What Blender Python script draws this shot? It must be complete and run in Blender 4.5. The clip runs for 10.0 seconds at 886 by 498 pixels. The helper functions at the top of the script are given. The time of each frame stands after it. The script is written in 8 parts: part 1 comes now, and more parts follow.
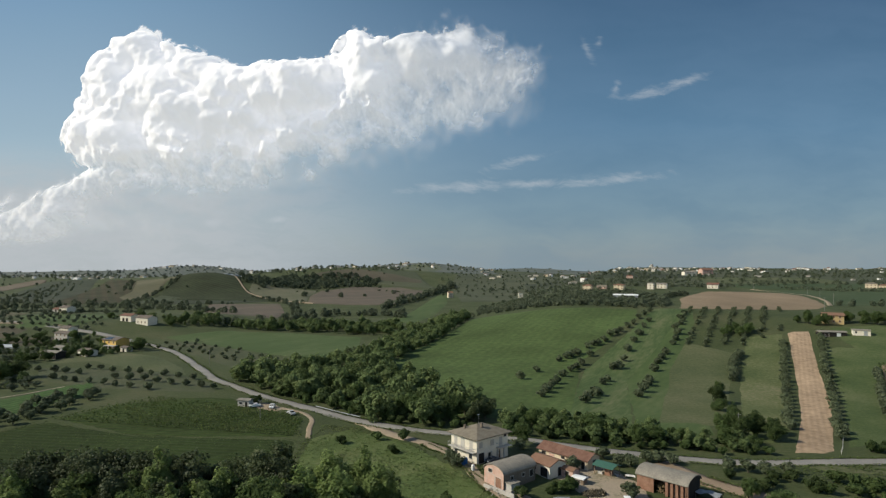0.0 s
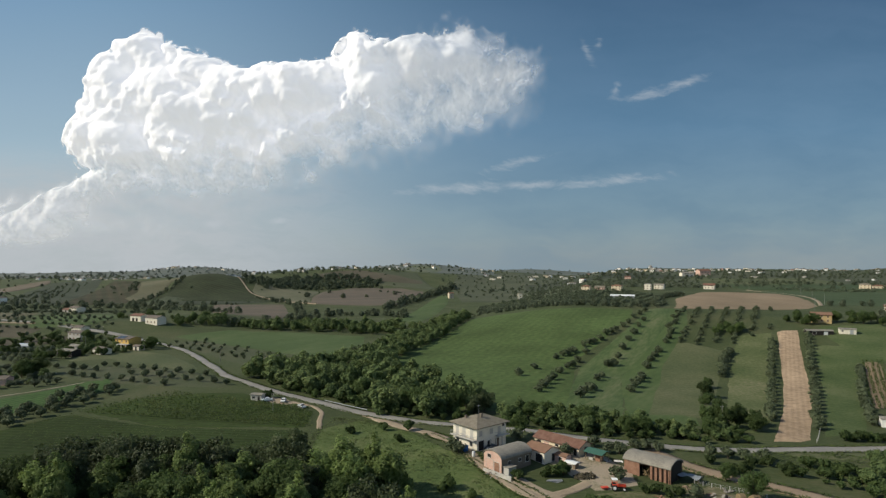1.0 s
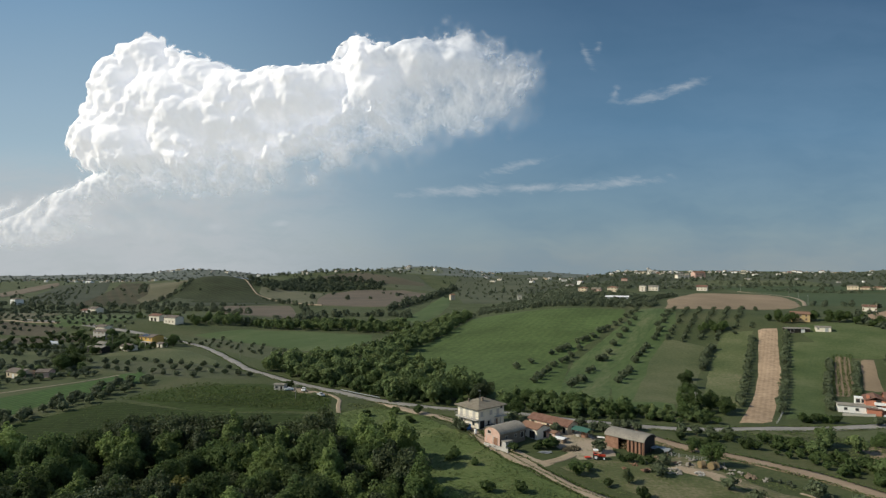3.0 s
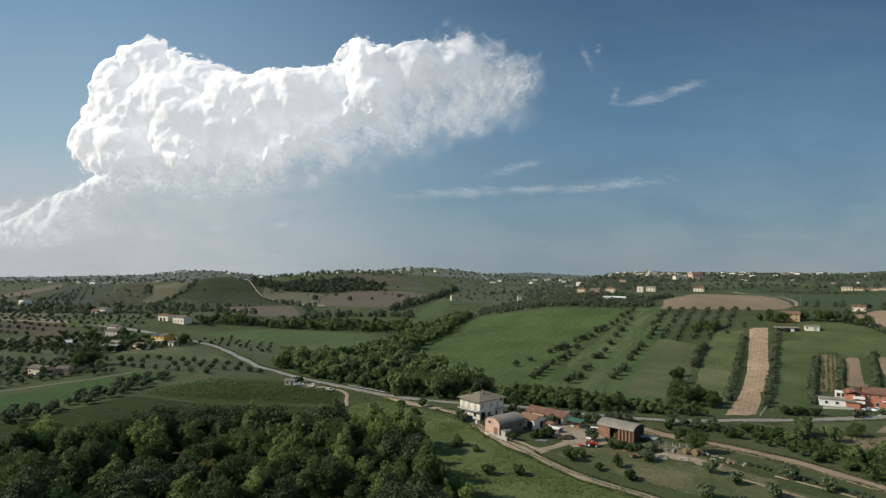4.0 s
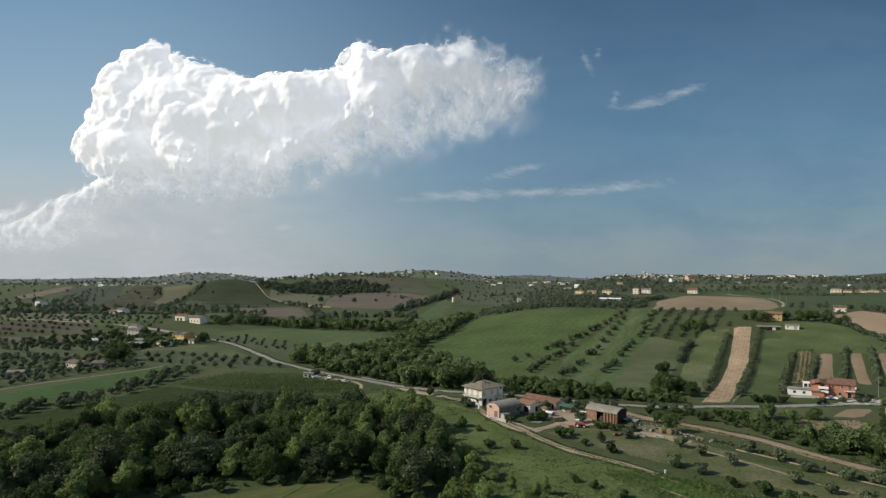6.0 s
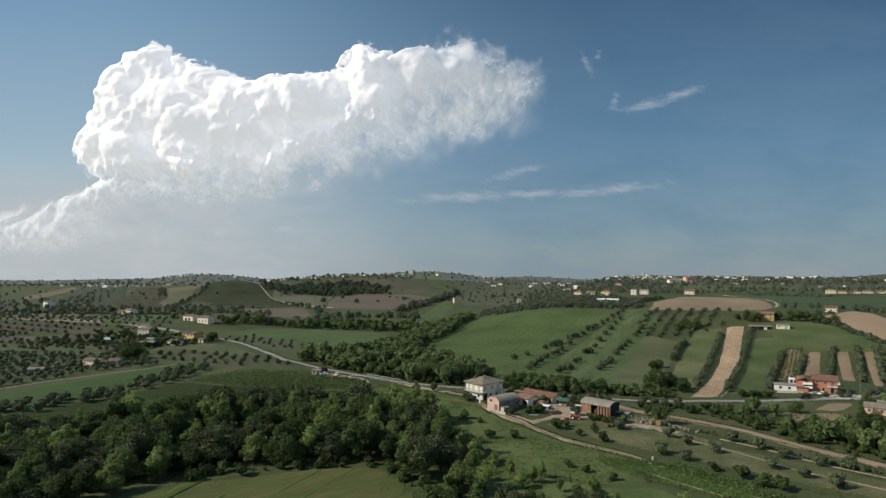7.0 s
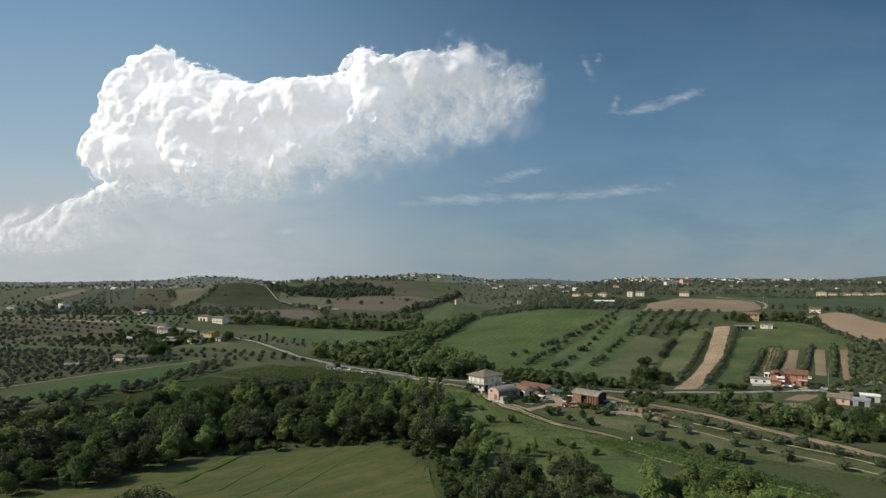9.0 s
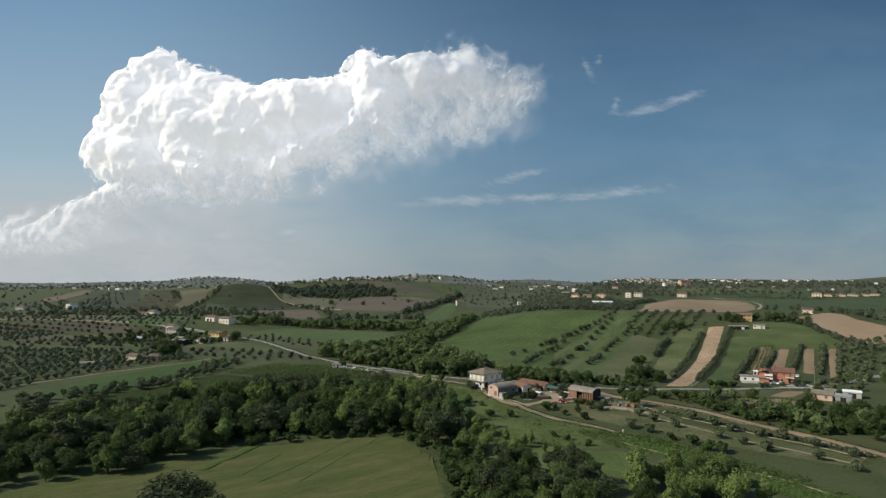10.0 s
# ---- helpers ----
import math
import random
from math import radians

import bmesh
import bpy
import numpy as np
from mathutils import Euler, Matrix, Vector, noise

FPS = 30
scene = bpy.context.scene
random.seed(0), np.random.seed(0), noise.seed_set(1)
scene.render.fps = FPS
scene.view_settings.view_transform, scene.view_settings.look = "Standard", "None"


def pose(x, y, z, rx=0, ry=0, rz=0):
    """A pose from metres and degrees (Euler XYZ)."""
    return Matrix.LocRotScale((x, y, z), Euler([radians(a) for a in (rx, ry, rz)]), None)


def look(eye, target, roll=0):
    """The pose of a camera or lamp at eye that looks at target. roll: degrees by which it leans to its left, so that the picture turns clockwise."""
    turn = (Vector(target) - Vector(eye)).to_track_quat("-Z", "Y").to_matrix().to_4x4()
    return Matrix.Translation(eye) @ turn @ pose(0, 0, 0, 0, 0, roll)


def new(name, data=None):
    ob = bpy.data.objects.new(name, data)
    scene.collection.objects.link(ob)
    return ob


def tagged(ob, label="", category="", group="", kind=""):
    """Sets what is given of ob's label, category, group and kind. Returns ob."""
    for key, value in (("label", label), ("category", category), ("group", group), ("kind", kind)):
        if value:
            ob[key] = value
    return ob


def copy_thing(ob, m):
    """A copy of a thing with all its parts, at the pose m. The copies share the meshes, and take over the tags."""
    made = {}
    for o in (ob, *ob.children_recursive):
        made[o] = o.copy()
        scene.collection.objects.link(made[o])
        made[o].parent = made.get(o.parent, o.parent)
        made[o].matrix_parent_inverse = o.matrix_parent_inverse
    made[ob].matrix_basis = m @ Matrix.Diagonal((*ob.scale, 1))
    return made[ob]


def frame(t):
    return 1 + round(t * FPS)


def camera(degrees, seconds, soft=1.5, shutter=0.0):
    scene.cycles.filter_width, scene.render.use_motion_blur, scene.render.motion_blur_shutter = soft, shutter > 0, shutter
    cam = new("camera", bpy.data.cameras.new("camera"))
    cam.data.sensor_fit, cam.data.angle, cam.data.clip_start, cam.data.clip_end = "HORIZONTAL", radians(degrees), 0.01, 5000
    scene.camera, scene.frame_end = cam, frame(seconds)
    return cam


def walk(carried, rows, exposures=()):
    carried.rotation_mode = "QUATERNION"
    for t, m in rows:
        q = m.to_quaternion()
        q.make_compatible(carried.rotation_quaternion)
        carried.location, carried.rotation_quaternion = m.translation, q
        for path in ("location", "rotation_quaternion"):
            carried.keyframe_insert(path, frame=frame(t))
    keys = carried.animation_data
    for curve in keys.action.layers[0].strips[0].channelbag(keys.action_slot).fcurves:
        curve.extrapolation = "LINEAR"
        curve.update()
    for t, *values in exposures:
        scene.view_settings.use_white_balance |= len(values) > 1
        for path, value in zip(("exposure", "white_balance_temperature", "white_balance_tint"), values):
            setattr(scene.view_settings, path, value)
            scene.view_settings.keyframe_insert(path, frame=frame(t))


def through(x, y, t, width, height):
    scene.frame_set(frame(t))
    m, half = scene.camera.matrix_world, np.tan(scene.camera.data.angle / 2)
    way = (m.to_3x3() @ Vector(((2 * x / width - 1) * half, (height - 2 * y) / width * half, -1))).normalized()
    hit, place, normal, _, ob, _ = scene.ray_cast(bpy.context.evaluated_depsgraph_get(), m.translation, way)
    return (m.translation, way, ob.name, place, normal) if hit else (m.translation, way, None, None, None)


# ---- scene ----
cam = camera(72.0, 10.0, soft=1.3)
# seconds, eye x y z, turn to the left, tilt up, roll
ROWS = [
    (0, 0.02, -1.39, 54.86, 0.156, 0.884, 0.25),
    (0.5, -0.26, -7.73, 55.04, 0.170, 0.930, 0.24),
    (1, -0.59, -14.11, 55.19, 0.182, 0.979, 0.22),
    (1.5, -0.96, -20.55, 55.31, 0.194, 1.031, 0.21),
    (2, -1.37, -27.02, 55.40, 0.204, 1.085, 0.20),
    (2.5, -1.82, -33.54, 55.48, 0.215, 1.142, 0.20),
    (3.25, -2.53, -43.38, 55.56, 0.230, 1.230, 0.19),
    (4, -3.29, -53.29, 55.63, 0.246, 1.320, 0.20),
    (4.5, -3.81, -59.93, 55.67, 0.258, 1.381, 0.20),
    (5, -4.33, -66.59, 55.72, 0.270, 1.441, 0.20),
    (5.5, -4.86, -73.27, 55.78, 0.283, 1.501, 0.21),
    (6.25, -5.62, -83.31, 55.90, 0.307, 1.588, 0.22),
    (7, -6.36, -93.37, 56.08, 0.334, 1.671, 0.22),
    (7.5, -6.82, -100.08, 56.24, 0.355, 1.723, 0.23),
    (8, -7.24, -106.79, 56.43, 0.379, 1.772, 0.24),
    (8.5, -7.64, -113.49, 56.66, 0.405, 1.818, 0.24),
    (9, -7.99, -120.19, 56.95, 0.434, 1.859, 0.24),
    (9.5, -8.29, -126.87, 57.28, 0.467, 1.896, 0.25),
    (10, -8.54, -133.54, 57.68, 0.503, 1.929, 0.25),
]


def flown(x, y, z, yaw, pitch, roll):
    ahead = Vector((-math.sin(radians(yaw)) * math.cos(radians(pitch)), math.cos(radians(yaw)) * math.cos(radians(pitch)), math.sin(radians(pitch))))
    eye = Vector((x, y, z))
    return look(eye, eye + ahead * 10, roll)


walk(cam, [(t, flown(*row)) for t, *row in ROWS])


# ---- sky and sun ----
SUN_HIGH, SUN_WAY = 36.0, -101.0  # degrees up; degrees clockwise from straight ahead (+y)
world = bpy.data.worlds.new("sky")
scene.world = world
world.use_nodes = True
nodes, links = world.node_tree.nodes, world.node_tree.links
nodes.clear()
sky = nodes.new("ShaderNodeTexSky")
sky.sky_type, sky.sun_disc = "NISHITA", False
sky.sun_elevation, sky.sun_rotation = radians(SUN_HIGH), radians(SUN_WAY)
sky.altitude, sky.air_density, sky.dust_density, sky.ozone_density = 200, 1.1, 0.3, 0.6
back = nodes.new("ShaderNodeBackground")
back.inputs["Strength"].default_value = 0.102
links.new(sky.outputs["Color"], back.inputs["Color"])
links.new(back.outputs["Background"], nodes.new("ShaderNodeOutputWorld").inputs["Surface"])

sun = new("sun", bpy.data.lights.new("sun", "SUN"))
sun.data.energy, sun.data.angle, sun.data.color = 4.3, radians(0.6), (1.0, 0.925, 0.75)
sun_from = Vector((math.sin(radians(SUN_WAY)) * math.cos(radians(SUN_HIGH)), math.cos(radians(SUN_WAY)) * math.cos(radians(SUN_HIGH)), math.sin(radians(SUN_HIGH))))
sun.matrix_world = look(sun_from * 900, (0, 0, 0))
scene.view_settings.exposure = 0.0


# ---- clouds: a far sheet of cloud and haze beyond the hills ----
class Wires:
    """Helpers for chains of maths nodes."""

    def __init__(self, tree):
        self.n, self.l = tree.nodes, tree.links

    def put(self, socket, value):
        if isinstance(value, (int, float)):
            socket.default_value = value
        else:
            self.l.new(value, socket)

    def calc(self, how, a, b=0.0, clamp=False):
        node = self.n.new("ShaderNodeMath")
        node.operation, node.use_clamp = how, clamp
        self.put(node.inputs[0], a)
        self.put(node.inputs[1], b)
        return node.outputs[0]

    def span(self, v, a, b, c=0.0, d=1.0, smooth=True):
        node = self.n.new("ShaderNodeMapRange")
        node.interpolation_type = "SMOOTHSTEP" if smooth else "LINEAR"
        self.put(node.inputs["Value"], v)
        for key, value in zip(("From Min", "From Max", "To Min", "To Max"), (a, b, c, d)):
            node.inputs[key].default_value = value
        return node.outputs["Result"]

    def noise(self, at, scale, detail, rough=0.55, warp=0.0):
        node = self.n.new("ShaderNodeTexNoise")
        node.inputs["Scale"].default_value, node.inputs["Detail"].default_value = scale, detail
        node.inputs["Roughness"].default_value, node.inputs["Distortion"].default_value = rough, warp
        self.l.new(at, node.inputs["Vector"])
        return node.outputs["Fac"]

    def blobs(self, at, shapes):
        """The highest of soft ellipses (x, z, half width, half height, in km, and tilt): 1 in the middle, 0 at the rim."""
        best = None
        apart = self.n.new("ShaderNodeSeparateXYZ")
        self.l.new(at, apart.inputs[0])
        for cx, cz, rx, rz, tilt in shapes:
            across, up = self.calc("SUBTRACT", apart.outputs["X"], cx), self.calc("SUBTRACT", apart.outputs["Z"], cz)
            c, s = math.cos(radians(tilt)), math.sin(radians(tilt))
            dx = self.calc("DIVIDE", self.calc("ADD", self.calc("MULTIPLY", across, c), self.calc("MULTIPLY", up, s)), rx)
            dz = self.calc("DIVIDE", self.calc("SUBTRACT", self.calc("MULTIPLY", up, c), self.calc("MULTIPLY", across, s)), rz)
            far = self.calc("SQRT", self.calc("ADD", self.calc("MULTIPLY", dx, dx), self.calc("MULTIPLY", dz, dz)))
            near = self.calc("SUBTRACT", 1.0, far)
            near = self.calc("MULTIPLY", near, min(rx, rz) / 0.35)
            if best is None:
                best = near
            else:
                node = self.n.new("ShaderNodeMath")
                node.operation = "SMOOTH_MAX"
                self.l.new(best, node.inputs[0])
                self.l.new(near, node.inputs[1])
                node.inputs[2].default_value = 0.3
                best = node.outputs[0]
        return best


WISPS = [(0.10, 0.615, 0.46, 0.042, 3), (0.62, 0.645, 0.42, 0.032, 3), (1.42, 0.69, 0.36, 0.042, 6), (0.56, 0.82, 0.30, 0.036, 13), (1.84, 1.44, 0.30, 0.040, 17), (1.56, 1.37, 0.20, 0.034, 10), (1.35, 1.41, 0.035, 0.06, -15), (1.12, 1.70, 0.035, 0.11, 25), (1.22, 1.78, 0.03, 0.06, -20), (-1.81, 0.33, 0.11, 0.04, 5), (-1.31, 0.35, 0.11, 0.04, 5)]


def cloud_material():
    m = bpy.data.materials.new("cloud and haze")
    m.use_nodes = True
    m.node_tree.nodes.clear()
    w = Wires(m.node_tree)
    spot = w.n.new("ShaderNodeTexCoord").outputs["Object"]
    km = w.n.new("ShaderNodeMapping")
    km.inputs["Scale"].default_value = (0.001, 0.001, 0.001)
    w.l.new(spot, km.inputs["Vector"])
    at = km.outputs["Vector"]
    apart = w.n.new("ShaderNodeSeparateXYZ")
    w.l.new(at, apart.inputs[0])
    east, high = apart.outputs["X"], apart.outputs["Z"]

    def swirl(where):
        """The place, stirred by noise."""
        node = w.n.new("ShaderNodeTexNoise")
        node.inputs["Scale"].default_value, node.inputs["Detail"].default_value = 2.2, 5
        w.l.new(where, node.inputs["Vector"])
        off = w.n.new("ShaderNodeVectorMath")
        off.operation = "MULTIPLY_ADD"
        w.l.new(node.outputs["Color"], off.inputs[0])
        off.inputs[1].default_value, off.inputs[2].default_value = (0.26, 0, 0.26), (-0.13, 0, -0.13)
        total = w.n.new("ShaderNodeVectorMath")
        w.l.new(where, total.inputs[0])
        w.l.new(off.outputs[0], total.inputs[1])
        return total.outputs[0]

    # thin streaks
    streak = w.n.new("ShaderNodeMapping")
    streak.inputs["Scale"].default_value = (0.9, 1, 3.2)
    streak.inputs["Rotation"].default_value = (0, radians(4), 0)
    w.l.new(swirl(at), streak.inputs["Vector"])
    thin = w.calc("ADD", w.calc("MULTIPLY", w.blobs(at, WISPS), 5.0), w.calc("MULTIPLY", w.calc("SUBTRACT", w.noise(streak.outputs["Vector"], 6.0, 8, 0.62), 0.52), 1.7))
    thin = w.span(thin, -0.12, 0.85, 0.0, 0.50)
    # a grey bank of cloud under the cumulus
    bank = w.calc("MULTIPLY", w.span(east, 0.0, -2.4), w.span(high, 1.05, 0.45))
    bank = w.calc("MULTIPLY", bank, w.span(w.noise(streak.outputs["Vector"], 2.4, 7, 0.58), 0.30, 0.62, 0.55, 0.95))
    # the clear sky: paler and greyer towards the horizon and the west
    def gradient(stops):
        node = w.n.new("ShaderNodeValToRGB")
        for i, (p, c) in enumerate(stops):
            stop = node.color_ramp.elements[i] if i < 2 else node.color_ramp.elements.new(p)
            stop.position, stop.color = p, (*c, 1)
        w.l.new(w.span(high, -0.1, 2.3, 0.0, 1.0, False), node.inputs["Fac"])
        return node.outputs["Color"]

    veil = w.span(w.noise(streak.outputs["Vector"], 1.2, 5), 0.25, 0.75, 0.84, 0.94)
    haze = w.n.new("ShaderNodeMix")
    haze.data_type = "RGBA"
    w.l.new(gradient(((0.03, (0.37, 0.44, 0.49)), (0.4, (0.345, 0.47, 0.555)), (1.0, (0.172, 0.312, 0.47)))), haze.inputs["A"])
    w.l.new(gradient(((0.03, (0.190, 0.272, 0.335)), (0.22, (0.137, 0.238, 0.329)), (0.5, (0.097, 0.205, 0.325)), (1.0, (0.047, 0.112, 0.206)))), haze.inputs["B"])
    w.l.new(w.span(east, -3.2, 1.4), haze.inputs["Factor"])

    def layer(under, colour, alpha):
        glow = w.n.new("ShaderNodeEmission")
        if isinstance(colour, tuple):
            glow.inputs["Color"].default_value = (*colour, 1)
        else:
            w.l.new(colour, glow.inputs["Color"])
        mix = w.n.new("ShaderNodeMixShader")
        w.l.new(alpha, mix.inputs["Fac"])
        w.l.new(under, mix.inputs[1])
        w.l.new(glow.outputs[0], mix.inputs[2])
        return mix.outputs[0]

    sheet = layer(w.n.new("ShaderNodeBsdfTransparent").outputs[0], haze.outputs["Result"], veil)
    sheet = layer(sheet, (0.475, 0.51, 0.535), bank)
    sheet = layer(sheet, (0.52, 0.56, 0.60), thin)
    w.l.new(sheet, w.n.new("ShaderNodeOutputMaterial").inputs["Surface"])
    return m


def cloud_sheet():
    bm = bmesh.new()
    bm.faces.new([bm.verts.new(p) for p in ((-4600, 4800, -320), (4600, 4800, -320), (4600, 4800, 2500), (-4600, 4800, 2500))])
    mesh = bpy.data.meshes.new("backdrop")
    bm.to_mesh(mesh)
    bm.free()
    mesh.materials.append(cloud_material())
    ob = new("backdrop", mesh)
    ob.matrix_basis = Matrix.Translation((-0.18, -2.73, 2.29)) @ Matrix.Scale(0.959, 4)
    return tagged(ob, "hazy blue sky with thin white streaks of cloud", "sky", "", "structure")


cloud_sheet()


# the cumulus itself: heaped billows in relief, lit by the sun and an added glow; x, z, half width, half height, depth
# in km
HEAPS = [(-2.40, 1.64, 0.21, 0.22, 0.20), (-2.57, 1.43, 0.22, 0.22, 0.22), (-2.19, 1.55, 0.26, 0.19, 0.24), (-2.72, 1.18, 0.19, 0.28, 0.22), (-2.79, 0.96, 0.20, 0.20, 0.20), (-2.48, 1.02, 0.40, 0.36, 0.36), (-2.08, 1.26, 0.45, 0.34, 0.40), (-1.93, 1.46, 0.20, 0.16, 0.20), (-1.62, 1.22, 0.45, 0.33, 0.42), (-1.28, 1.29, 0.40, 0.30, 0.38), (-0.98, 1.31, 0.34, 0.30, 0.34), (-0.86, 1.05, 0.40, 0.32, 0.32), (-1.40, 0.92, 0.45, 0.28, 0.38), (-2.0, 0.90, 0.45, 0.26, 0.34), (-0.71, 1.57, 0.19, 0.26, 0.24), (-0.50, 1.41, 0.30, 0.35, 0.30), (-0.25, 1.50, 0.28, 0.30, 0.28), (0.0, 1.59, 0.26, 0.29, 0.26), (0.19, 1.58, 0.24, 0.29, 0.24), (0.44, 1.50, 0.22, 0.24, 0.18), (0.54, 1.58, 0.17, 0.18, 0.12), (0.66, 1.50, 0.17, 0.20, 0.10), (0.50, 1.32, 0.28, 0.22, 0.10), (0.12, 1.27, 0.45, 0.26, 0.20), (-0.35, 1.08, 0.42, 0.26, 0.22), (-0.75, 0.88, 0.36, 0.20, 0.20), (-1.62, 0.66, 0.52, 0.22, 0.22), (-1.12, 0.72, 0.45, 0.20, 0.20), (-2.55, 0.58, 0.34, 0.20, 0.20), (-2.10, 0.56, 0.38, 0.18, 0.20), (-2.90, 0.46, 0.28, 0.15, 0.14), (-3.05, 0.30, 0.45, 0.15, 0.12), (-3.55, 0.25, 0.50, 0.13, 0.10), (-2.5, 0.34, 0.45, 0.15, 0.12), (-3.25, 0.36, 0.30, 0.12, 0.12), (-3.6, 0.32, 0.34, 0.11, 0.10), (-4.0, 0.30, 0.36, 0.10, 0.10)]


def cumulus():
    gen = np.random.default_rng(19)
    step, x0, x1, z0, z1 = 0.0076, -4.3, 1.05, 0.08, 2.12
    xs, zs = np.arange(x0, x1, step), np.arange(z0, z1, step)
    X, Z = np.meshgrid(xs, zs)
    fz, fx = np.meshgrid(np.fft.fftfreq(len(zs), step), np.fft.fftfreq(len(xs), step), indexing="ij")

    def cloudy(rough, size):
        """Noise with most of its power at a size in km."""
        f = np.hypot(fx, fz) * size
        field_ = np.fft.ifft2(np.fft.fft2(gen.normal(size=X.shape)) * (1 + f * f) ** (-rough / 2)).real
        return field_ / field_.std()

    def blurred(a, size):
        return np.fft.ifft2(np.fft.fft2(a) * np.exp(-2 * (math.pi * size) ** 2 * (fx * fx + fz * fz))).real

    def soft(v, a, b):
        t = np.clip((v - a) / (b - a), 0, 1)
        return t * t * (3 - 2 * t)

    # the great heaps, run into one another
    mass, bulk = np.zeros(X.shape), np.zeros(X.shape)
    for cx, cz, rx, rz, out in HEAPS:
        rise = 1 - ((X - cx) / (rx * 1.02)) ** 2 - ((Z - cz) / (rz * 1.02)) ** 2
        mass += np.exp(22 * out * np.sign(rise) * np.sqrt(np.abs(np.clip(rise, -4, 1)))) - np.exp(-44 * out)
        bulk += np.exp(30 * min(rx, rz) * np.clip(1.02 - np.sqrt(1 - rise), -3, 1))
    mass, bulk = np.log(np.maximum(mass, 1e-6)) / 22, np.log(bulk) / 30 - 0.014

    # rounded billows on them at five sizes, each a bed of domes
    def domes(r, fill):
        bed = np.zeros(X.shape)
        count = int(fill * (x1 - x0) * (z1 - z0) / (r * r))
        for px, pz, q in zip(gen.uniform(x0, x1, count), gen.uniform(z0, z1, count), gen.uniform(0.6, 1.25, count) * r):
            i0, i1 = int((px - q - x0) / step) + 1, int((px + q - x0) / step) + 1
            k0, k1 = int((pz - q - z0) / step) + 1, int((pz + q - z0) / step) + 1
            i0, k0 = max(i0, 0), max(k0, 0)
            if i1 > i0 and k1 > k0:
                d = q * q - (X[k0:k1, i0:i1] - px) ** 2 - (Z[k0:k1, i0:i1] - pz) ** 2
                spot = bed[k0:k1, i0:i1]
                np.maximum(spot, np.sqrt(np.maximum(d, 0)), out=spot)
        return bed - bed.mean()

    def stirred(a, far):
        ix = np.clip(np.arange(len(xs))[None, :] + far * cloudy(3.0, 0.22) / step, 0, len(xs) - 1).astype(int)
        iz = np.clip(np.arange(len(zs))[:, None] + far * cloudy(3.0, 0.22) / step, 0, len(zs) - 1).astype(int)
        return a[iz, ix]

    torn, drift = cloudy(2.0, 0.25), cloudy(3.2, 0.5)
    # the lee side to the east and the foot dissolve into vapour; quiet patches lie between the busy ones
    lee = soft(X - 0.9 * (Z - 1.35) + 0.10 * torn, -1.05, 0.10)
    foot = soft(-Z + 0.25 * np.clip(X + 2.0, 0, 1.2) + 0.05 * torn, -0.88, -0.45)
    busy = (0.35 + 0.65 * soft(drift + 0.3 * torn + 1.4 * soft(-X, 2.3, 2.8) + 1.0 * soft(Z, 1.35, 1.65), -0.5, 1.0)) * (1 - 0.88 * lee) * (1 - 0.55 * foot)
    beds = [(stirred(domes(r, fill), 0.05 * r ** 0.5), how) for r, fill, how in ((0.40, 1.0, 0.60), (0.20, 1.1, 0.70), (0.10, 1.2, 0.84), (0.05, 1.3, 0.68), (0.026, 1.5, 0.36))]
    height = mass + sum(bed * how for bed, how in beds[:2]) * (0.65 + 0.35 * busy) + sum(bed * how for bed, how in beds[2:]) * busy
    height += (0.014 * np.abs(cloudy(3.0, 0.20)) + 0.008 * np.abs(cloudy(3.0, 0.10)) + 0.003 * cloudy(2.4, 0.04)) * (0.35 + 0.65 * busy)
    shape = bulk + 0.28 * beds[1][0] + 1.0 * beds[2][0] + (1.25 * beds[3][0] + 1.15 * beds[4][0]) * (0.5 + 0.5 * (1 - lee)) + 0.009 * cloudy(1.8, 0.08)
    crisp = np.maximum(soft(shape, -0.004, 0.034), soft(bulk, 0.03, 0.075))
    crisp *= soft(bulk, -0.050, -0.018)
    wisp = soft(0.5 * blurred(shape, 0.012) + 0.5 * blurred(bulk, 0.05) + 0.012 * torn + 0.030 * cloudy(3.0, 0.16) + 0.008 * cloudy(2.2, 0.06), -0.045, 0.21)
    mist = np.clip(lee * 0.95 + foot * 0.8, 0, 1)
    cover = crisp * (1 - mist) + wisp * mist
    under = 0.36 * (X + 0.84) - 0.93 * (Z - 1.10) + 0.05 * torn
    cover *= 1 - 0.985 * soft(under, 0.06, 0.54) * soft(X, -1.6, -0.7)
    cover *= 1 - 0.78 * soft(-Z + 0.05 * torn, -0.88, -0.44) * soft(X, -2.95, -2.5)
    cover *= (1 - 0.34 * lee) * (1 - 0.30 * soft(-Z + 0.05 * torn, -0.62, -0.42))
    cover *= soft(z1 - Z, 0.02, 0.12) * soft(Z - z0, 0.0, 0.12)
    relief = np.maximum(height, 0)
    relief = blurred(relief, 0.0088) * (1 - lee) + (0.2 * blurred(relief, 0.014) + 0.8 * blurred(relief, 0.05)) * lee
    # the underside turns away from the sun
    relief -= 0.55 * np.maximum(under + 0.10, 0) * soft(X, -1.5, -0.5) + 0.40 * np.maximum(0.86 - Z + 0.05 * torn, 0) * soft(X, -2.9, -2.4)
    shaded = blurred(np.clip(np.minimum(0.95 * (X + 0.62), 1.35 * (1.64 - Z)) + 0.05 * torn, 0, 1), 0.05)
    relief = np.maximum(relief - 1.0 * shaded, -0.62)
    keep = cover > 0.004
    index = np.full(X.shape, -1)
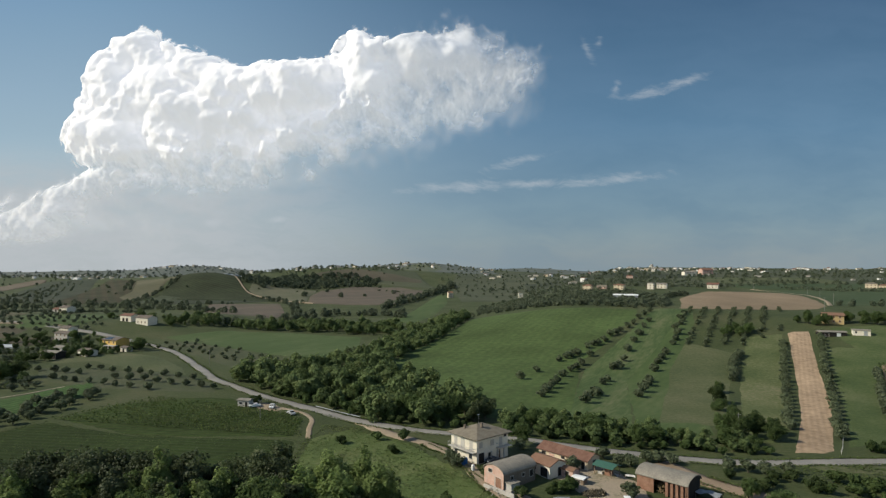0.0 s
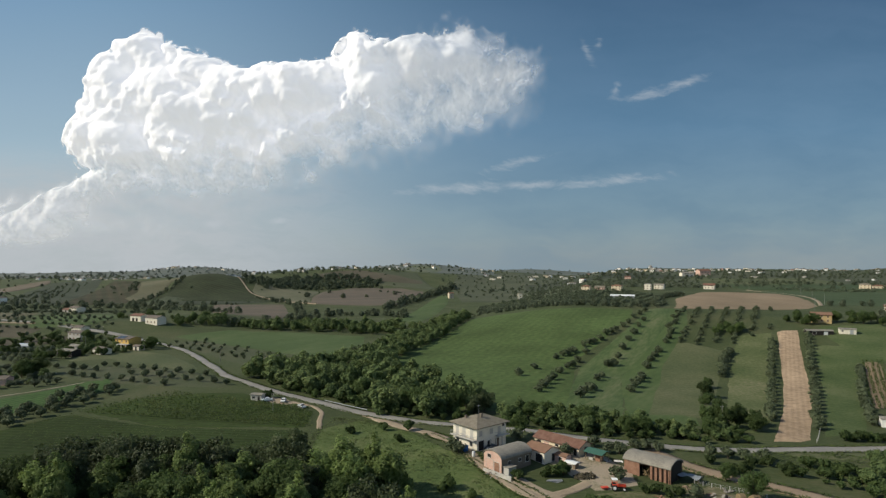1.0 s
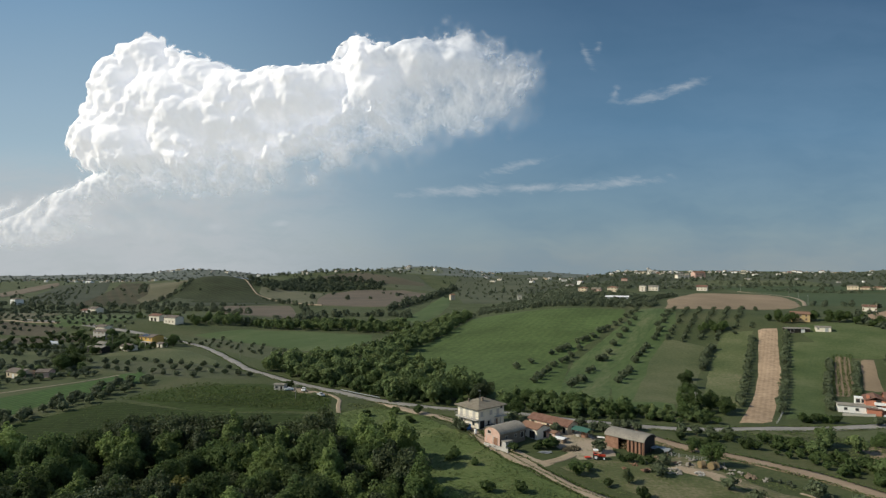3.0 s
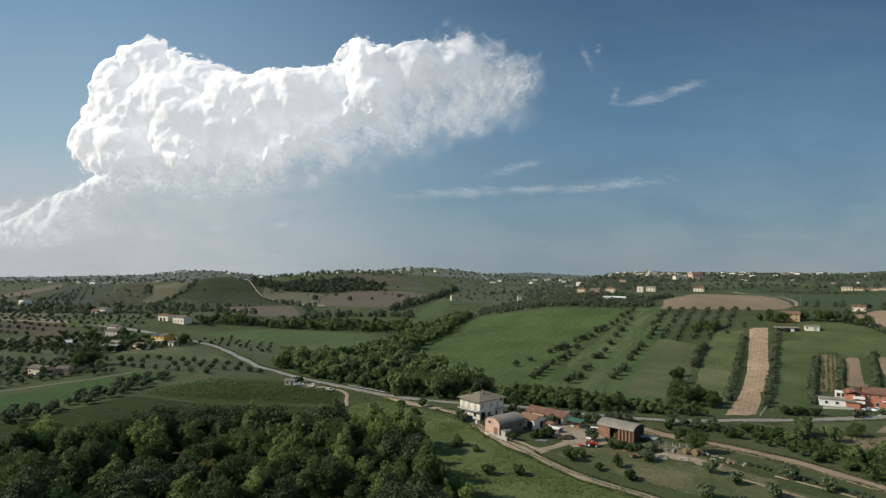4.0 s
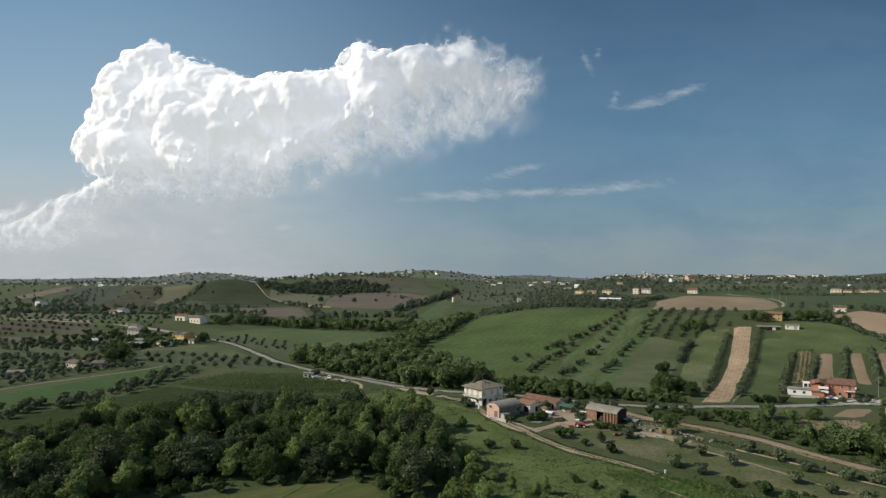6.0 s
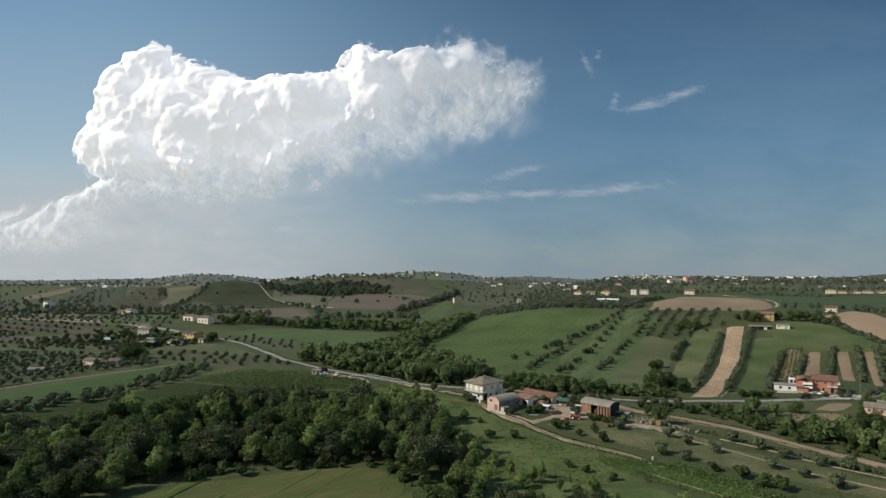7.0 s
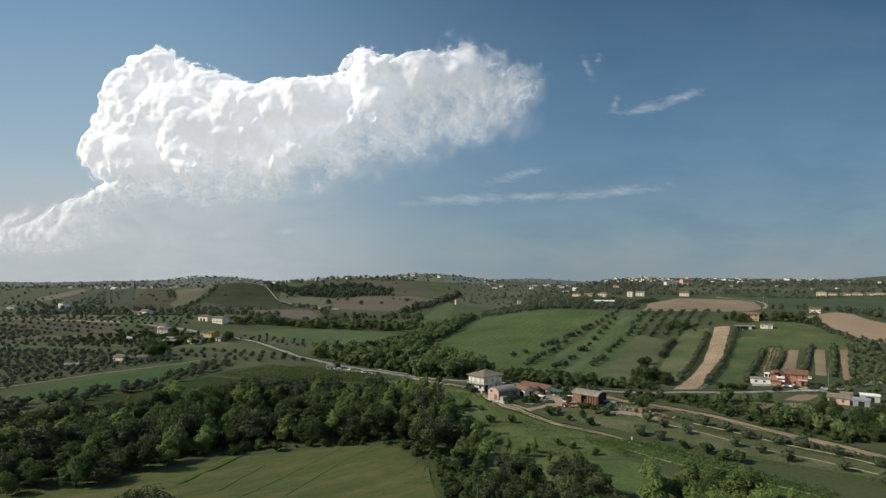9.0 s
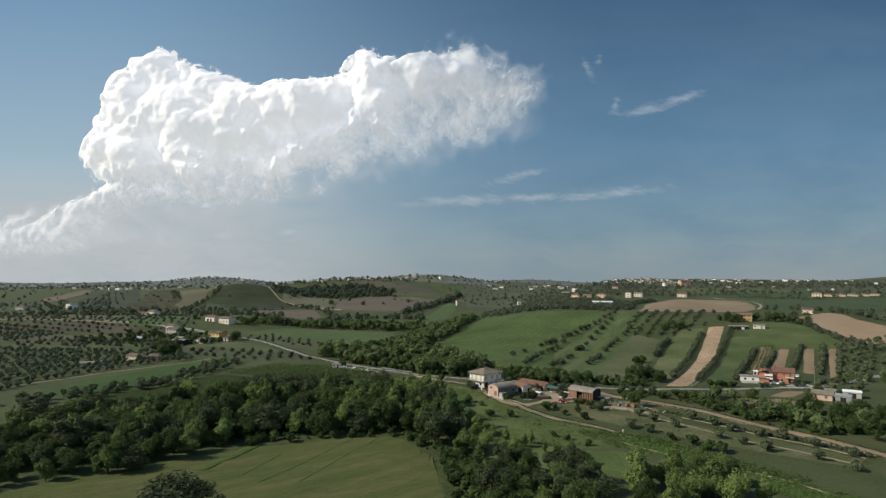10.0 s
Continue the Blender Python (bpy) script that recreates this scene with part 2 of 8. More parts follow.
    quads = keep[:-1, :-1] | keep[1:, :-1] | keep[:-1, 1:] | keep[1:, 1:]
    used = np.zeros(X.shape, bool)
    for a in (slice(None, -1), slice(1, None)):
        for b in (slice(None, -1), slice(1, None)):
            used[a, b] |= quads
    index[used] = np.arange(used.sum())
    verts = np.stack([X[used] * 1000, 4760 - relief[used] * 1000 * 0.68, Z[used] * 1000], 1)
    faces = np.stack([index[:-1, :-1][quads], index[:-1, 1:][quads], index[1:, 1:][quads], index[1:, :-1][quads]], 1)
    mesh = bpy.data.meshes.new("cloud")
    mesh.from_pydata(verts.tolist(), [], faces.tolist())
    mesh.polygons.foreach_set("use_smooth", [True] * len(mesh.polygons))
    mesh.update()
    mesh.attributes.new("cover", "FLOAT", "POINT").data.foreach_set("value", np.clip(cover[used], 0, 1).astype(np.float32))
    m = bpy.data.materials.new("cloud vapour")
    m.use_nodes = True
    n, l = m.node_tree.nodes, m.node_tree.links
    n.clear()
    white, lit, clear, thick = n.new("ShaderNodeBsdfDiffuse"), n.new("ShaderNodeBsdfTranslucent"), n.new("ShaderNodeBsdfTransparent"), n.new("ShaderNodeAttribute")
    white.inputs["Color"].default_value, lit.inputs["Color"].default_value = (0.76, 0.745, 0.74, 1), (0.76, 0.745, 0.74, 1)
    thick.attribute_name = "cover"
    body, mix = n.new("ShaderNodeMixShader"), n.new("ShaderNodeMixShader")
    body.inputs["Fac"].default_value = 0.22
    l.new(white.outputs[0], body.inputs[1])
    l.new(lit.outputs[0], body.inputs[2])
    l.new(thick.outputs["Fac"], mix.inputs["Fac"])
    l.new(clear.outputs[0], mix.inputs[1])
    # an even emission is added for light scattered many times within the cloud
    inner, total = n.new("ShaderNodeEmission"), n.new("ShaderNodeAddShader")
    inner.inputs["Color"].default_value = (0.432, 0.432, 0.440, 1)
    l.new(body.outputs[0], total.inputs[0])
    l.new(inner.outputs[0], total.inputs[1])
    l.new(total.outputs[0], mix.inputs[2])
    l.new(mix.outputs[0], n.new("ShaderNodeOutputMaterial").inputs["Surface"])
    mesh.materials.append(m)
    ob = new("cloud", mesh)
    ob.matrix_basis = Matrix.Translation((-0.56, -8.4, 7.1)) @ Matrix.Scale(0.8725, 4)
    return tagged(ob, "towering white cumulus cloud with grey shaded underside", "cloud", "", "structure")


cumulus()


# ---- materials ----
def material(name, colours, scale=1.0, rough=0.85, fine=8.0, bump=0.0, random_by="", spread=0.0, metal=0.0, stretch=(1, 1, 1), coords="Object", through=0.0, detail=6.0, turn=0.0):
    """Two or three colours mixed by noise at two scales; random_by OBJECT or ISLAND varies the value by spread."""
    m = bpy.data.materials.new(name)
    m.use_nodes = True
    n, l = m.node_tree.nodes, m.node_tree.links
    shader = n["Principled BSDF"]
    shader.inputs["Roughness"].default_value, shader.inputs["Metallic"].default_value = rough, metal
    shader.inputs["Specular IOR Level"].default_value = 0.25
    where = n.new("ShaderNodeTexCoord").outputs[coords] if coords != "World" else n.new("ShaderNodeNewGeometry").outputs["Position"]
    warp = n.new("ShaderNodeMapping")
    warp.inputs["Scale"].default_value = stretch
    spun = n.new("ShaderNodeMapping")
    spun.inputs["Rotation"].default_value = (0, 0, radians(turn))
    l.new(where, spun.inputs["Vector"])
    l.new(spun.outputs["Vector"], warp.inputs["Vector"])
    big, small = n.new("ShaderNodeTexNoise"), n.new("ShaderNodeTexNoise")
    for tex, s in ((big, scale), (small, scale * fine)):
        tex.inputs["Scale"].default_value, tex.inputs["Detail"].default_value = s, detail
        l.new(warp.outputs["Vector"], tex.inputs["Vector"])
    ramp = n.new("ShaderNodeValToRGB")
    for i, c in enumerate(colours):
        at = 0.5 if len(colours) == 1 else 0.34 + 0.32 * i / (len(colours) - 1)
        stop = ramp.color_ramp.elements[i] if i < 2 else ramp.color_ramp.elements.new(at)
        stop.position, stop.color = at, (*c, 1)
    blend = n.new("ShaderNodeMix")
    blend.inputs["Factor"].default_value = 0.42
    l.new(big.outputs["Fac"], blend.inputs["A"])
    l.new(small.outputs["Fac"], blend.inputs["B"])
    l.new(blend.outputs["Result"], ramp.inputs["Fac"])
    colour = ramp.outputs["Color"]
    if random_by:
        source = n.new("ShaderNodeObjectInfo").outputs["Random"] if random_by == "OBJECT" else n.new("ShaderNodeNewGeometry").outputs["Random Per Island"]
        span = n.new("ShaderNodeMapRange")
        span.inputs["To Min"].default_value, span.inputs["To Max"].default_value = 1 - spread, 1 + spread
        l.new(source, span.inputs["Value"])
        shade = n.new("ShaderNodeHueSaturation")
        l.new(span.outputs["Result"], shade.inputs["Value"])
        l.new(colour, shade.inputs["Color"])
        colour = shade.outputs["Color"]
    l.new(colour, shader.inputs["Base Color"])
    if bump:
        relief = n.new("ShaderNodeBump")
        relief.inputs["Distance"].default_value = bump
        l.new(small.outputs["Fac"], relief.inputs["Height"])
        l.new(relief.outputs["Normal"], shader.inputs["Normal"])
    if through:
        leaf, mixer = n.new("ShaderNodeBsdfTranslucent"), n.new("ShaderNodeMixShader")
        mixer.inputs["Fac"].default_value = through
        l.new(colour, leaf.inputs["Color"])
        l.new(shader.outputs["BSDF"], mixer.inputs[1])
        l.new(leaf.outputs["BSDF"], mixer.inputs[2])
        l.new(mixer.outputs["Shader"], n["Material Output"].inputs["Surface"])
    return m


def rows_material(name, soil, plant, spacing, turn, share=0.5, soft=0.18, bump=0.3):
    """Ground in drills: stripes of two colours at a spacing in metres, run by noise, for far or low crops."""
    m = bpy.data.materials.new(name)
    m.use_nodes = True
    n, l = m.node_tree.nodes, m.node_tree.links
    shader = n["Principled BSDF"]
    shader.inputs["Roughness"].default_value = 0.95
    shader.inputs["Specular IOR Level"].default_value = 0.1
    at = n.new("ShaderNodeMapping")
    at.inputs["Rotation"].default_value = (0, 0, radians(turn))
    l.new(n.new("ShaderNodeNewGeometry").outputs["Position"], at.inputs["Vector"])
    wave = n.new("ShaderNodeTexWave")
    wave.inputs["Scale"].default_value = 2 * math.pi / (20 * spacing)
    wave.inputs["Distortion"].default_value, wave.inputs["Detail"].default_value, wave.inputs["Detail Scale"].default_value = 0.35, 3, 2.0
    l.new(at.outputs["Vector"], wave.inputs["Vector"])
    edge = n.new("ShaderNodeMapRange")
    edge.inputs["From Min"].default_value, edge.inputs["From Max"].default_value = share - soft, share + soft
    l.new(wave.outputs["Fac"], edge.inputs["Value"])
    mixes = []
    for c in (soil, plant):
        grain, ramp = n.new("ShaderNodeTexNoise"), n.new("ShaderNodeValToRGB")
        grain.inputs["Scale"].default_value, grain.inputs["Detail"].default_value, grain.inputs["Roughness"].default_value = 0.35, 9, 0.7
        l.new(at.outputs["Vector"], grain.inputs["Vector"])
        ramp.color_ramp.elements[0].position, ramp.color_ramp.elements[1].position = 0.32, 0.68
        ramp.color_ramp.elements[0].color, ramp.color_ramp.elements[1].color = (*[v * 0.72 for v in c], 1), (*[v * 1.25 for v in c], 1)
        l.new(grain.outputs["Fac"], ramp.inputs["Fac"])
        mixes.append(ramp.outputs["Color"])
    mix = n.new("ShaderNodeMix")
    mix.data_type = "RGBA"
    l.new(edge.outputs["Result"], mix.inputs["Factor"])
    l.new(mixes[0], mix.inputs["A"])
    l.new(mixes[1], mix.inputs["B"])
    patch, level, tone = n.new("ShaderNodeTexNoise"), n.new("ShaderNodeMapRange"), n.new("ShaderNodeHueSaturation")
    patch.inputs["Scale"].default_value, patch.inputs["Detail"].default_value = 0.025, 6
    l.new(at.outputs["Vector"], patch.inputs["Vector"])
    for key, value in (("From Min", 0.3), ("From Max", 0.7), ("To Min", 0.8), ("To Max", 1.24)):
        level.inputs[key].default_value = value
    l.new(patch.outputs["Fac"], level.inputs["Value"])
    l.new(level.outputs["Result"], tone.inputs["Value"])
    l.new(mix.outputs["Result"], tone.inputs["Color"])
    l.new(tone.outputs["Color"], shader.inputs["Base Color"])
    relief = n.new("ShaderNodeBump")
    relief.inputs["Distance"].default_value = bump
    l.new(edge.outputs["Result"], relief.inputs["Height"])
    l.new(relief.outputs["Normal"], shader.inputs["Normal"])
    return m


GRASS = material("meadow grass", [(0.037, 0.050, 0.018), (0.053, 0.068, 0.024), (0.080, 0.083, 0.038)], 0.035, 0.95, 22, 0.25, coords="World", detail=10)
FIELD_GREEN = material("young green crop", [(0.046, 0.074, 0.022), (0.060, 0.092, 0.029), (0.090, 0.112, 0.045)], 0.030, 0.95, 9, 0.15, coords="World", stretch=(0.5, 1.6, 1), detail=12, turn=-55)
FIELD_DRILLED = rows_material("young green crop in faint drill lines", (0.071, 0.101, 0.036), (0.064, 0.096, 0.033), 5.0, 24, 0.45, 0.45, 0.02)
FIELD_GREENER = material("green grass between rows", [(0.036, 0.064, 0.018), (0.064, 0.096, 0.032), (0.122, 0.132, 0.062)], 0.05, 0.95, 9, 0.15, coords="World", stretch=(0.35, 1.8, 1), detail=12, turn=-60)
FIELD_DEEP = rows_material("deep green crop in faint rows", (0.034, 0.048, 0.015), (0.027, 0.044, 0.012), 2.6, 96, 0.5, 0.4, 0.1)
FIELD_DULL = material("olive brown fallow", [(0.048, 0.064, 0.025), (0.076, 0.090, 0.038), (0.118, 0.116, 0.060)], 0.03, 0.95, 25, 0.2, coords="World", detail=10)
FIELD_LIGHT = material("light dry grass", [(0.052, 0.074, 0.024), (0.090, 0.107, 0.041), (0.172, 0.16, 0.088)], 0.03, 0.95, 25, 0.2, coords="World", detail=10)
FIELD_VIVID = material("lush green grass", [(0.038, 0.060, 0.017), (0.062, 0.088, 0.028), (0.106, 0.120, 0.053)], 0.04, 0.95, 25, 0.2, coords="World", detail=10)
MEADOW_TALL = material("taller meadow grass", [(0.040, 0.066, 0.014), (0.058, 0.088, 0.020), (0.080, 0.104, 0.029)], 0.3, 0.95, 8, 0.2, coords="World", detail=10)
MEADOW = material("mown meadow grass", [(0.048, 0.068, 0.017), (0.074, 0.087, 0.025), (0.118, 0.110, 0.045)], 0.10, 0.95, 7, 0.12, coords="World", stretch=(0.28, 1.6, 1), detail=12, turn=-38)
SOIL_TAN = rows_material("ploughed pale soil", (0.312, 0.226, 0.148), (0.345, 0.252, 0.168), 1.8, 29, 0.5, 0.4, bump=0.03)
SOIL_BROWN = material("ploughed brown soil", [(0.18, 0.135, 0.085), (0.225, 0.168, 0.107), (0.275, 0.208, 0.134)], 0.03, 0.95, 30, 0.2, coords="World", stretch=(1, 0.4, 1))
SOIL_DARK = material("dark brown soil", [(0.068, 0.060, 0.038), (0.085, 0.073, 0.047), (0.108, 0.092, 0.060)], 0.02, 0.95, 30, 0.2, coords="World")
SOIL_SAND = material("sandy bare soil", [(0.25, 0.175, 0.112), (0.29, 0.205, 0.132), (0.33, 0.24, 0.158)], 0.02, 0.95, 30, 0.2, coords="World")
# far fields: a little distance haze is mixed into the base colours as grey
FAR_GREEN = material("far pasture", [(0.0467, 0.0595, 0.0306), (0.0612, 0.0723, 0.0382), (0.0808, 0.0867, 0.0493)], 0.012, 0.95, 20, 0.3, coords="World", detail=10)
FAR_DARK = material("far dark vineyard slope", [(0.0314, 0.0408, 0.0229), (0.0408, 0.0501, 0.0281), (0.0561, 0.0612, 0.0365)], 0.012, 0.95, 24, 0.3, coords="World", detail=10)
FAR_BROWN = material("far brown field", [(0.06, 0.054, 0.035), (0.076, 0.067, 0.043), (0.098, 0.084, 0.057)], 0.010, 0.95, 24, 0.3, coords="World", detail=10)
VINE_GROUND = rows_material("vineyard ground", (0.044, 0.060, 0.019), (0.038, 0.060, 0.017), 2.6, 96)
ASPHALT = material("weathered pale asphalt", [(0.19, 0.18, 0.165), (0.24, 0.228, 0.205), (0.28, 0.265, 0.235)], 0.15, 0.9, 12, 0.02, coords="World")
DIRT = material("dirt track", [(0.23, 0.18, 0.125), (0.29, 0.23, 0.16), (0.35, 0.285, 0.205)], 0.2, 0.95, 10, 0.06, coords="World")
OLIVE_FLOOR = material("dry grass under olives", [(0.048, 0.062, 0.027), (0.064, 0.074, 0.036), (0.092, 0.090, 0.050)], 0.06, 0.95, 14, 0.2, coords="World", detail=10)
DRY_YARD = material("dry grass and bare patches", [(0.060, 0.072, 0.028), (0.112, 0.108, 0.056), (0.24, 0.195, 0.135)], 0.10, 0.95, 10, 0.1, coords="World", detail=12)
YARD = material("trodden pale yard earth", [(0.27, 0.215, 0.155), (0.34, 0.28, 0.205), (0.13, 0.125, 0.065)], 0.12, 0.95, 12, 0.06, coords="World")
WEEDS = material("rough grass and weeds", [(0.066, 0.1, 0.029), (0.1, 0.136, 0.043), (0.15, 0.164, 0.067)], 0.05, 0.8, 20, random_by="ISLAND", spread=0.2, coords="World", through=0.45)
VINE_LEAF = material("vine leaves", [(0.06, 0.092, 0.027), (0.088, 0.122, 0.037), (0.131, 0.144, 0.056)], 0.08, 0.7, 20, random_by="ISLAND", spread=0.2, coords="World", through=0.45)
ROUGH = material("rough green pasture", [(0.052, 0.080, 0.022), (0.084, 0.116, 0.034), (0.125, 0.140, 0.056)], 0.06, 0.95, 16, 0.3, coords="World", detail=12)
PLASTER_BRIGHT = material("fresh white plaster", [(0.74, 0.72, 0.67), (0.80, 0.79, 0.75)], 0.5, 0.9, 6, 0.01)
BARK = material("grey brown bark", [(0.06, 0.048, 0.036), (0.11, 0.09, 0.07)], 2.0, 0.95, 6, 0.04)
LEAF = material("broad green leaves", [(0.054, 0.084, 0.028), (0.078, 0.116, 0.037), (0.108, 0.148, 0.050)], 0.35, 0.75, 5, random_by="OBJECT", spread=0.36, through=0.5)
LEAF_LIGHT = material("light green leaves", [(0.115, 0.165, 0.048), (0.160, 0.218, 0.064), (0.205, 0.255, 0.088)], 0.35, 0.7, 5, random_by="OBJECT", spread=0.24, through=0.38)
LEAF_DARK = material("dark brownish leaves", [(0.038, 0.054, 0.022), (0.058, 0.078, 0.031), (0.086, 0.100, 0.043)], 0.35, 0.6, 5, random_by="OBJECT", spread=0.25, through=0.3)
LEAF_GOLD = material("yellowing leaves", [(0.102, 0.114, 0.026), (0.162, 0.156, 0.036), (0.204, 0.186, 0.048)], 0.35, 0.6, 5, random_by="OBJECT", spread=0.2, through=0.25)
LEAF_OLIVE = material("grey green olive leaves", [(0.080, 0.104, 0.055), (0.112, 0.138, 0.072), (0.155, 0.178, 0.1)], 0.8, 0.6, 5, random_by="OBJECT", spread=0.2, through=0.35)
LEAF_GROVE = material("mixed green foliage", [(0.080, 0.118, 0.043), (0.128, 0.176, 0.063), (0.190, 0.230, 0.087)], 0.11, 0.75, 8, random_by="ISLAND", spread=0.2, coords="World", through=0.32)
LEAF_VALLEY = material("silvery olive foliage", [(0.082, 0.104, 0.062), (0.114, 0.138, 0.082), (0.156, 0.178, 0.112)], 0.10, 0.7, 8, random_by="ISLAND", spread=0.18, coords="World", through=0.3)
# leaf green paled and greyed in the base colour to imitate aerial haze
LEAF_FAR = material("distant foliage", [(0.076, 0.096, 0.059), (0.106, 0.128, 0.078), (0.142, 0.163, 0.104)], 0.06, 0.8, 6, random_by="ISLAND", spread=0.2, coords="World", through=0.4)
PLASTER_WHITE = material("off white plaster", [(0.601, 0.549, 0.445), (0.678, 0.624, 0.513), (0.717, 0.661, 0.556)], 0.5, 0.9, 6, 0.01)
PLASTER_GREY = material("bare grey plaster", [(0.33, 0.31, 0.28), (0.42, 0.40, 0.36), (0.48, 0.45, 0.41)], 0.4, 0.9, 6, 0.01)
PLASTER_PINK = material("faded pink plaster", [(0.46, 0.29, 0.23), (0.54, 0.36, 0.29), (0.58, 0.43, 0.36)], 0.4, 0.9, 5, 0.01)
PLASTER_YELLOW = material("ochre yellow plaster", [(0.58, 0.37, 0.10), (0.66, 0.44, 0.14)], 0.5, 0.9, 6, 0.01)
PLASTER_OCHRE = material("faded ochre plaster", [(0.44, 0.31, 0.14), (0.52, 0.38, 0.19)], 0.5, 0.9, 6, 0.01)
PLASTER_CREAM = material("cream plaster", [(0.58, 0.48, 0.33), (0.66, 0.56, 0.41)], 0.5, 0.9, 6, 0.01)
PLASTER_ORANGE = material("orange red plaster", [(0.42, 0.165, 0.10), (0.48, 0.2, 0.128)], 0.5, 0.9, 6, 0.01)
TILE_BROWN = material("weathered grey brown roof tiles", [(0.145, 0.125, 0.094), (0.19, 0.166, 0.126), (0.225, 0.20, 0.155)], 0.8, 0.9, 6, 0.05)
TILE_DULL = material("dull grey-brown roof tiles", [(0.105, 0.086, 0.070), (0.14, 0.116, 0.095), (0.175, 0.145, 0.12)], 0.8, 0.9, 6, 0.05)
TILE_RED = material("terracotta roof tiles", [(0.125, 0.066, 0.046), (0.17, 0.092, 0.065), (0.21, 0.122, 0.09)], 0.8, 0.9, 6, 0.05)
TILE_ORANGE = material("sunlit orange roof tiles", [(0.19, 0.108, 0.07), (0.235, 0.138, 0.092)], 0.8, 0.9, 6, 0.05)
FIBRE = material("weathered fibre cement sheet", [(0.165, 0.15, 0.125), (0.23, 0.21, 0.175), (0.28, 0.255, 0.21)], 0.35, 0.85, 8, 0.02)
BRICKWORK = material("red brick", [(0.185, 0.098, 0.064), (0.245, 0.135, 0.09), (0.30, 0.18, 0.125)], 1.2, 0.9, 8, 0.02)
RENDER_DARK = material("stained grey brown render", [(0.125, 0.10, 0.076), (0.17, 0.138, 0.106), (0.21, 0.172, 0.136)], 0.4, 0.9, 6, 0.01)
GLASS = material("dark window pane", [(0.03, 0.035, 0.04), (0.05, 0.055, 0.06)], 1.0, 0.12, 3)
# near-black: on open doors and bays the inner shade is put into flat panels
DARK = material("dark opening", [(0.02, 0.018, 0.016), (0.035, 0.03, 0.026)], 1.0, 0.9, 3)
SHUTTER = material("brown wooden shutter", [(0.13, 0.075, 0.04), (0.19, 0.115, 0.065)], 2.0, 0.7, 6)
MASONRY = material("old pale masonry", [(0.22, 0.20, 0.17), (0.30, 0.275, 0.235), (0.38, 0.35, 0.30)], 1.2, 0.95, 6, 0.02)
CONCRETE = material("stained concrete", [(0.36, 0.34, 0.31), (0.45, 0.43, 0.39), (0.50, 0.48, 0.44)], 0.6, 0.9, 6, 0.01)
GREEN_SHEET = material("green sheet metal", [(0.04, 0.105, 0.078), (0.055, 0.13, 0.095)], 0.6, 0.6, 6)
STEEL = material("galvanised steel", [(0.36, 0.37, 0.38), (0.47, 0.48, 0.49)], 1.0, 0.45, 6, metal=0.6)
WHITE_PAINT = material("white paint", [(0.72, 0.72, 0.70), (0.80, 0.80, 0.78)], 1.0, 0.45, 6)
RED_PAINT = material("red paint", [(0.48, 0.05, 0.025), (0.58, 0.075, 0.035)], 1.0, 0.45, 6)
RUBBER = material("black rubber", [(0.02, 0.02, 0.02), (0.035, 0.034, 0.032)], 2.0, 0.85, 6)
BLUE_PAINT = material("bright blue plastic", [(0.035, 0.13, 0.34), (0.05, 0.18, 0.42)], 1.0, 0.5, 6)
WOOD = material("weathered timber", [(0.15, 0.11, 0.075), (0.23, 0.175, 0.125)], 1.5, 0.9, 6)
STRAW = material("straw bales", [(0.169, 0.124, 0.065), (0.234, 0.176, 0.0975)], 1.5, 0.95, 6, 0.05)
SHEETING = material("translucent greenhouse sheeting", [(0.30, 0.33, 0.36), (0.38, 0.41, 0.44)], 0.2, 0.5, 6)
GREY_TARP = material("grey tarpaulin", [(0.20, 0.22, 0.23), (0.29, 0.31, 0.32)], 0.8, 0.6, 6)
# farthest ground and trees: aerial haze is put into these pale grey base colours
FAR_HAZED = material("far grey-green scrub", [(0.082, 0.098, 0.085), (0.100, 0.115, 0.098), (0.125, 0.137, 0.115)], 0.012, 0.95, 16, 0.3, coords="World", detail=10)
LEAF_HAZED = material("far greyish foliage", [(0.085, 0.102, 0.086), (0.108, 0.126, 0.104), (0.132, 0.15, 0.122)], 0.05, 0.8, 6, random_by="ISLAND", spread=0.2, coords="World", through=0.3)
LEAF_WOODLAND = material("dark wood foliage", [(0.054, 0.072, 0.046), (0.076, 0.098, 0.058), (0.106, 0.128, 0.078)], 0.05, 0.8, 6, random_by="ISLAND", spread=0.22, coords="World", through=0.3)
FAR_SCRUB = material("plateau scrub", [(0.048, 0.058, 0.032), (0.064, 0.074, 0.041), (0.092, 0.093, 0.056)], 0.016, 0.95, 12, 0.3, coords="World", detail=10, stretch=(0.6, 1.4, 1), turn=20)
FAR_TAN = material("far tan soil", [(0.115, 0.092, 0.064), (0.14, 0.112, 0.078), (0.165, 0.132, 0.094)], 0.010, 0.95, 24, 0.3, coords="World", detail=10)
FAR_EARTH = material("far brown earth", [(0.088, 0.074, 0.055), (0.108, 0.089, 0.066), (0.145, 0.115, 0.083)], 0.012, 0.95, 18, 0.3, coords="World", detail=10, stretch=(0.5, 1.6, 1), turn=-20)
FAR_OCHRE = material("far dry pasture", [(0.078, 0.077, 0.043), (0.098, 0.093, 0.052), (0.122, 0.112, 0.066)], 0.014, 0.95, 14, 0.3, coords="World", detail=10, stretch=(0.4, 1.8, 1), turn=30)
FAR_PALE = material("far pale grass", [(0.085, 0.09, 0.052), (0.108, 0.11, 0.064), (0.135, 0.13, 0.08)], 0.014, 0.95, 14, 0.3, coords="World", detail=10)
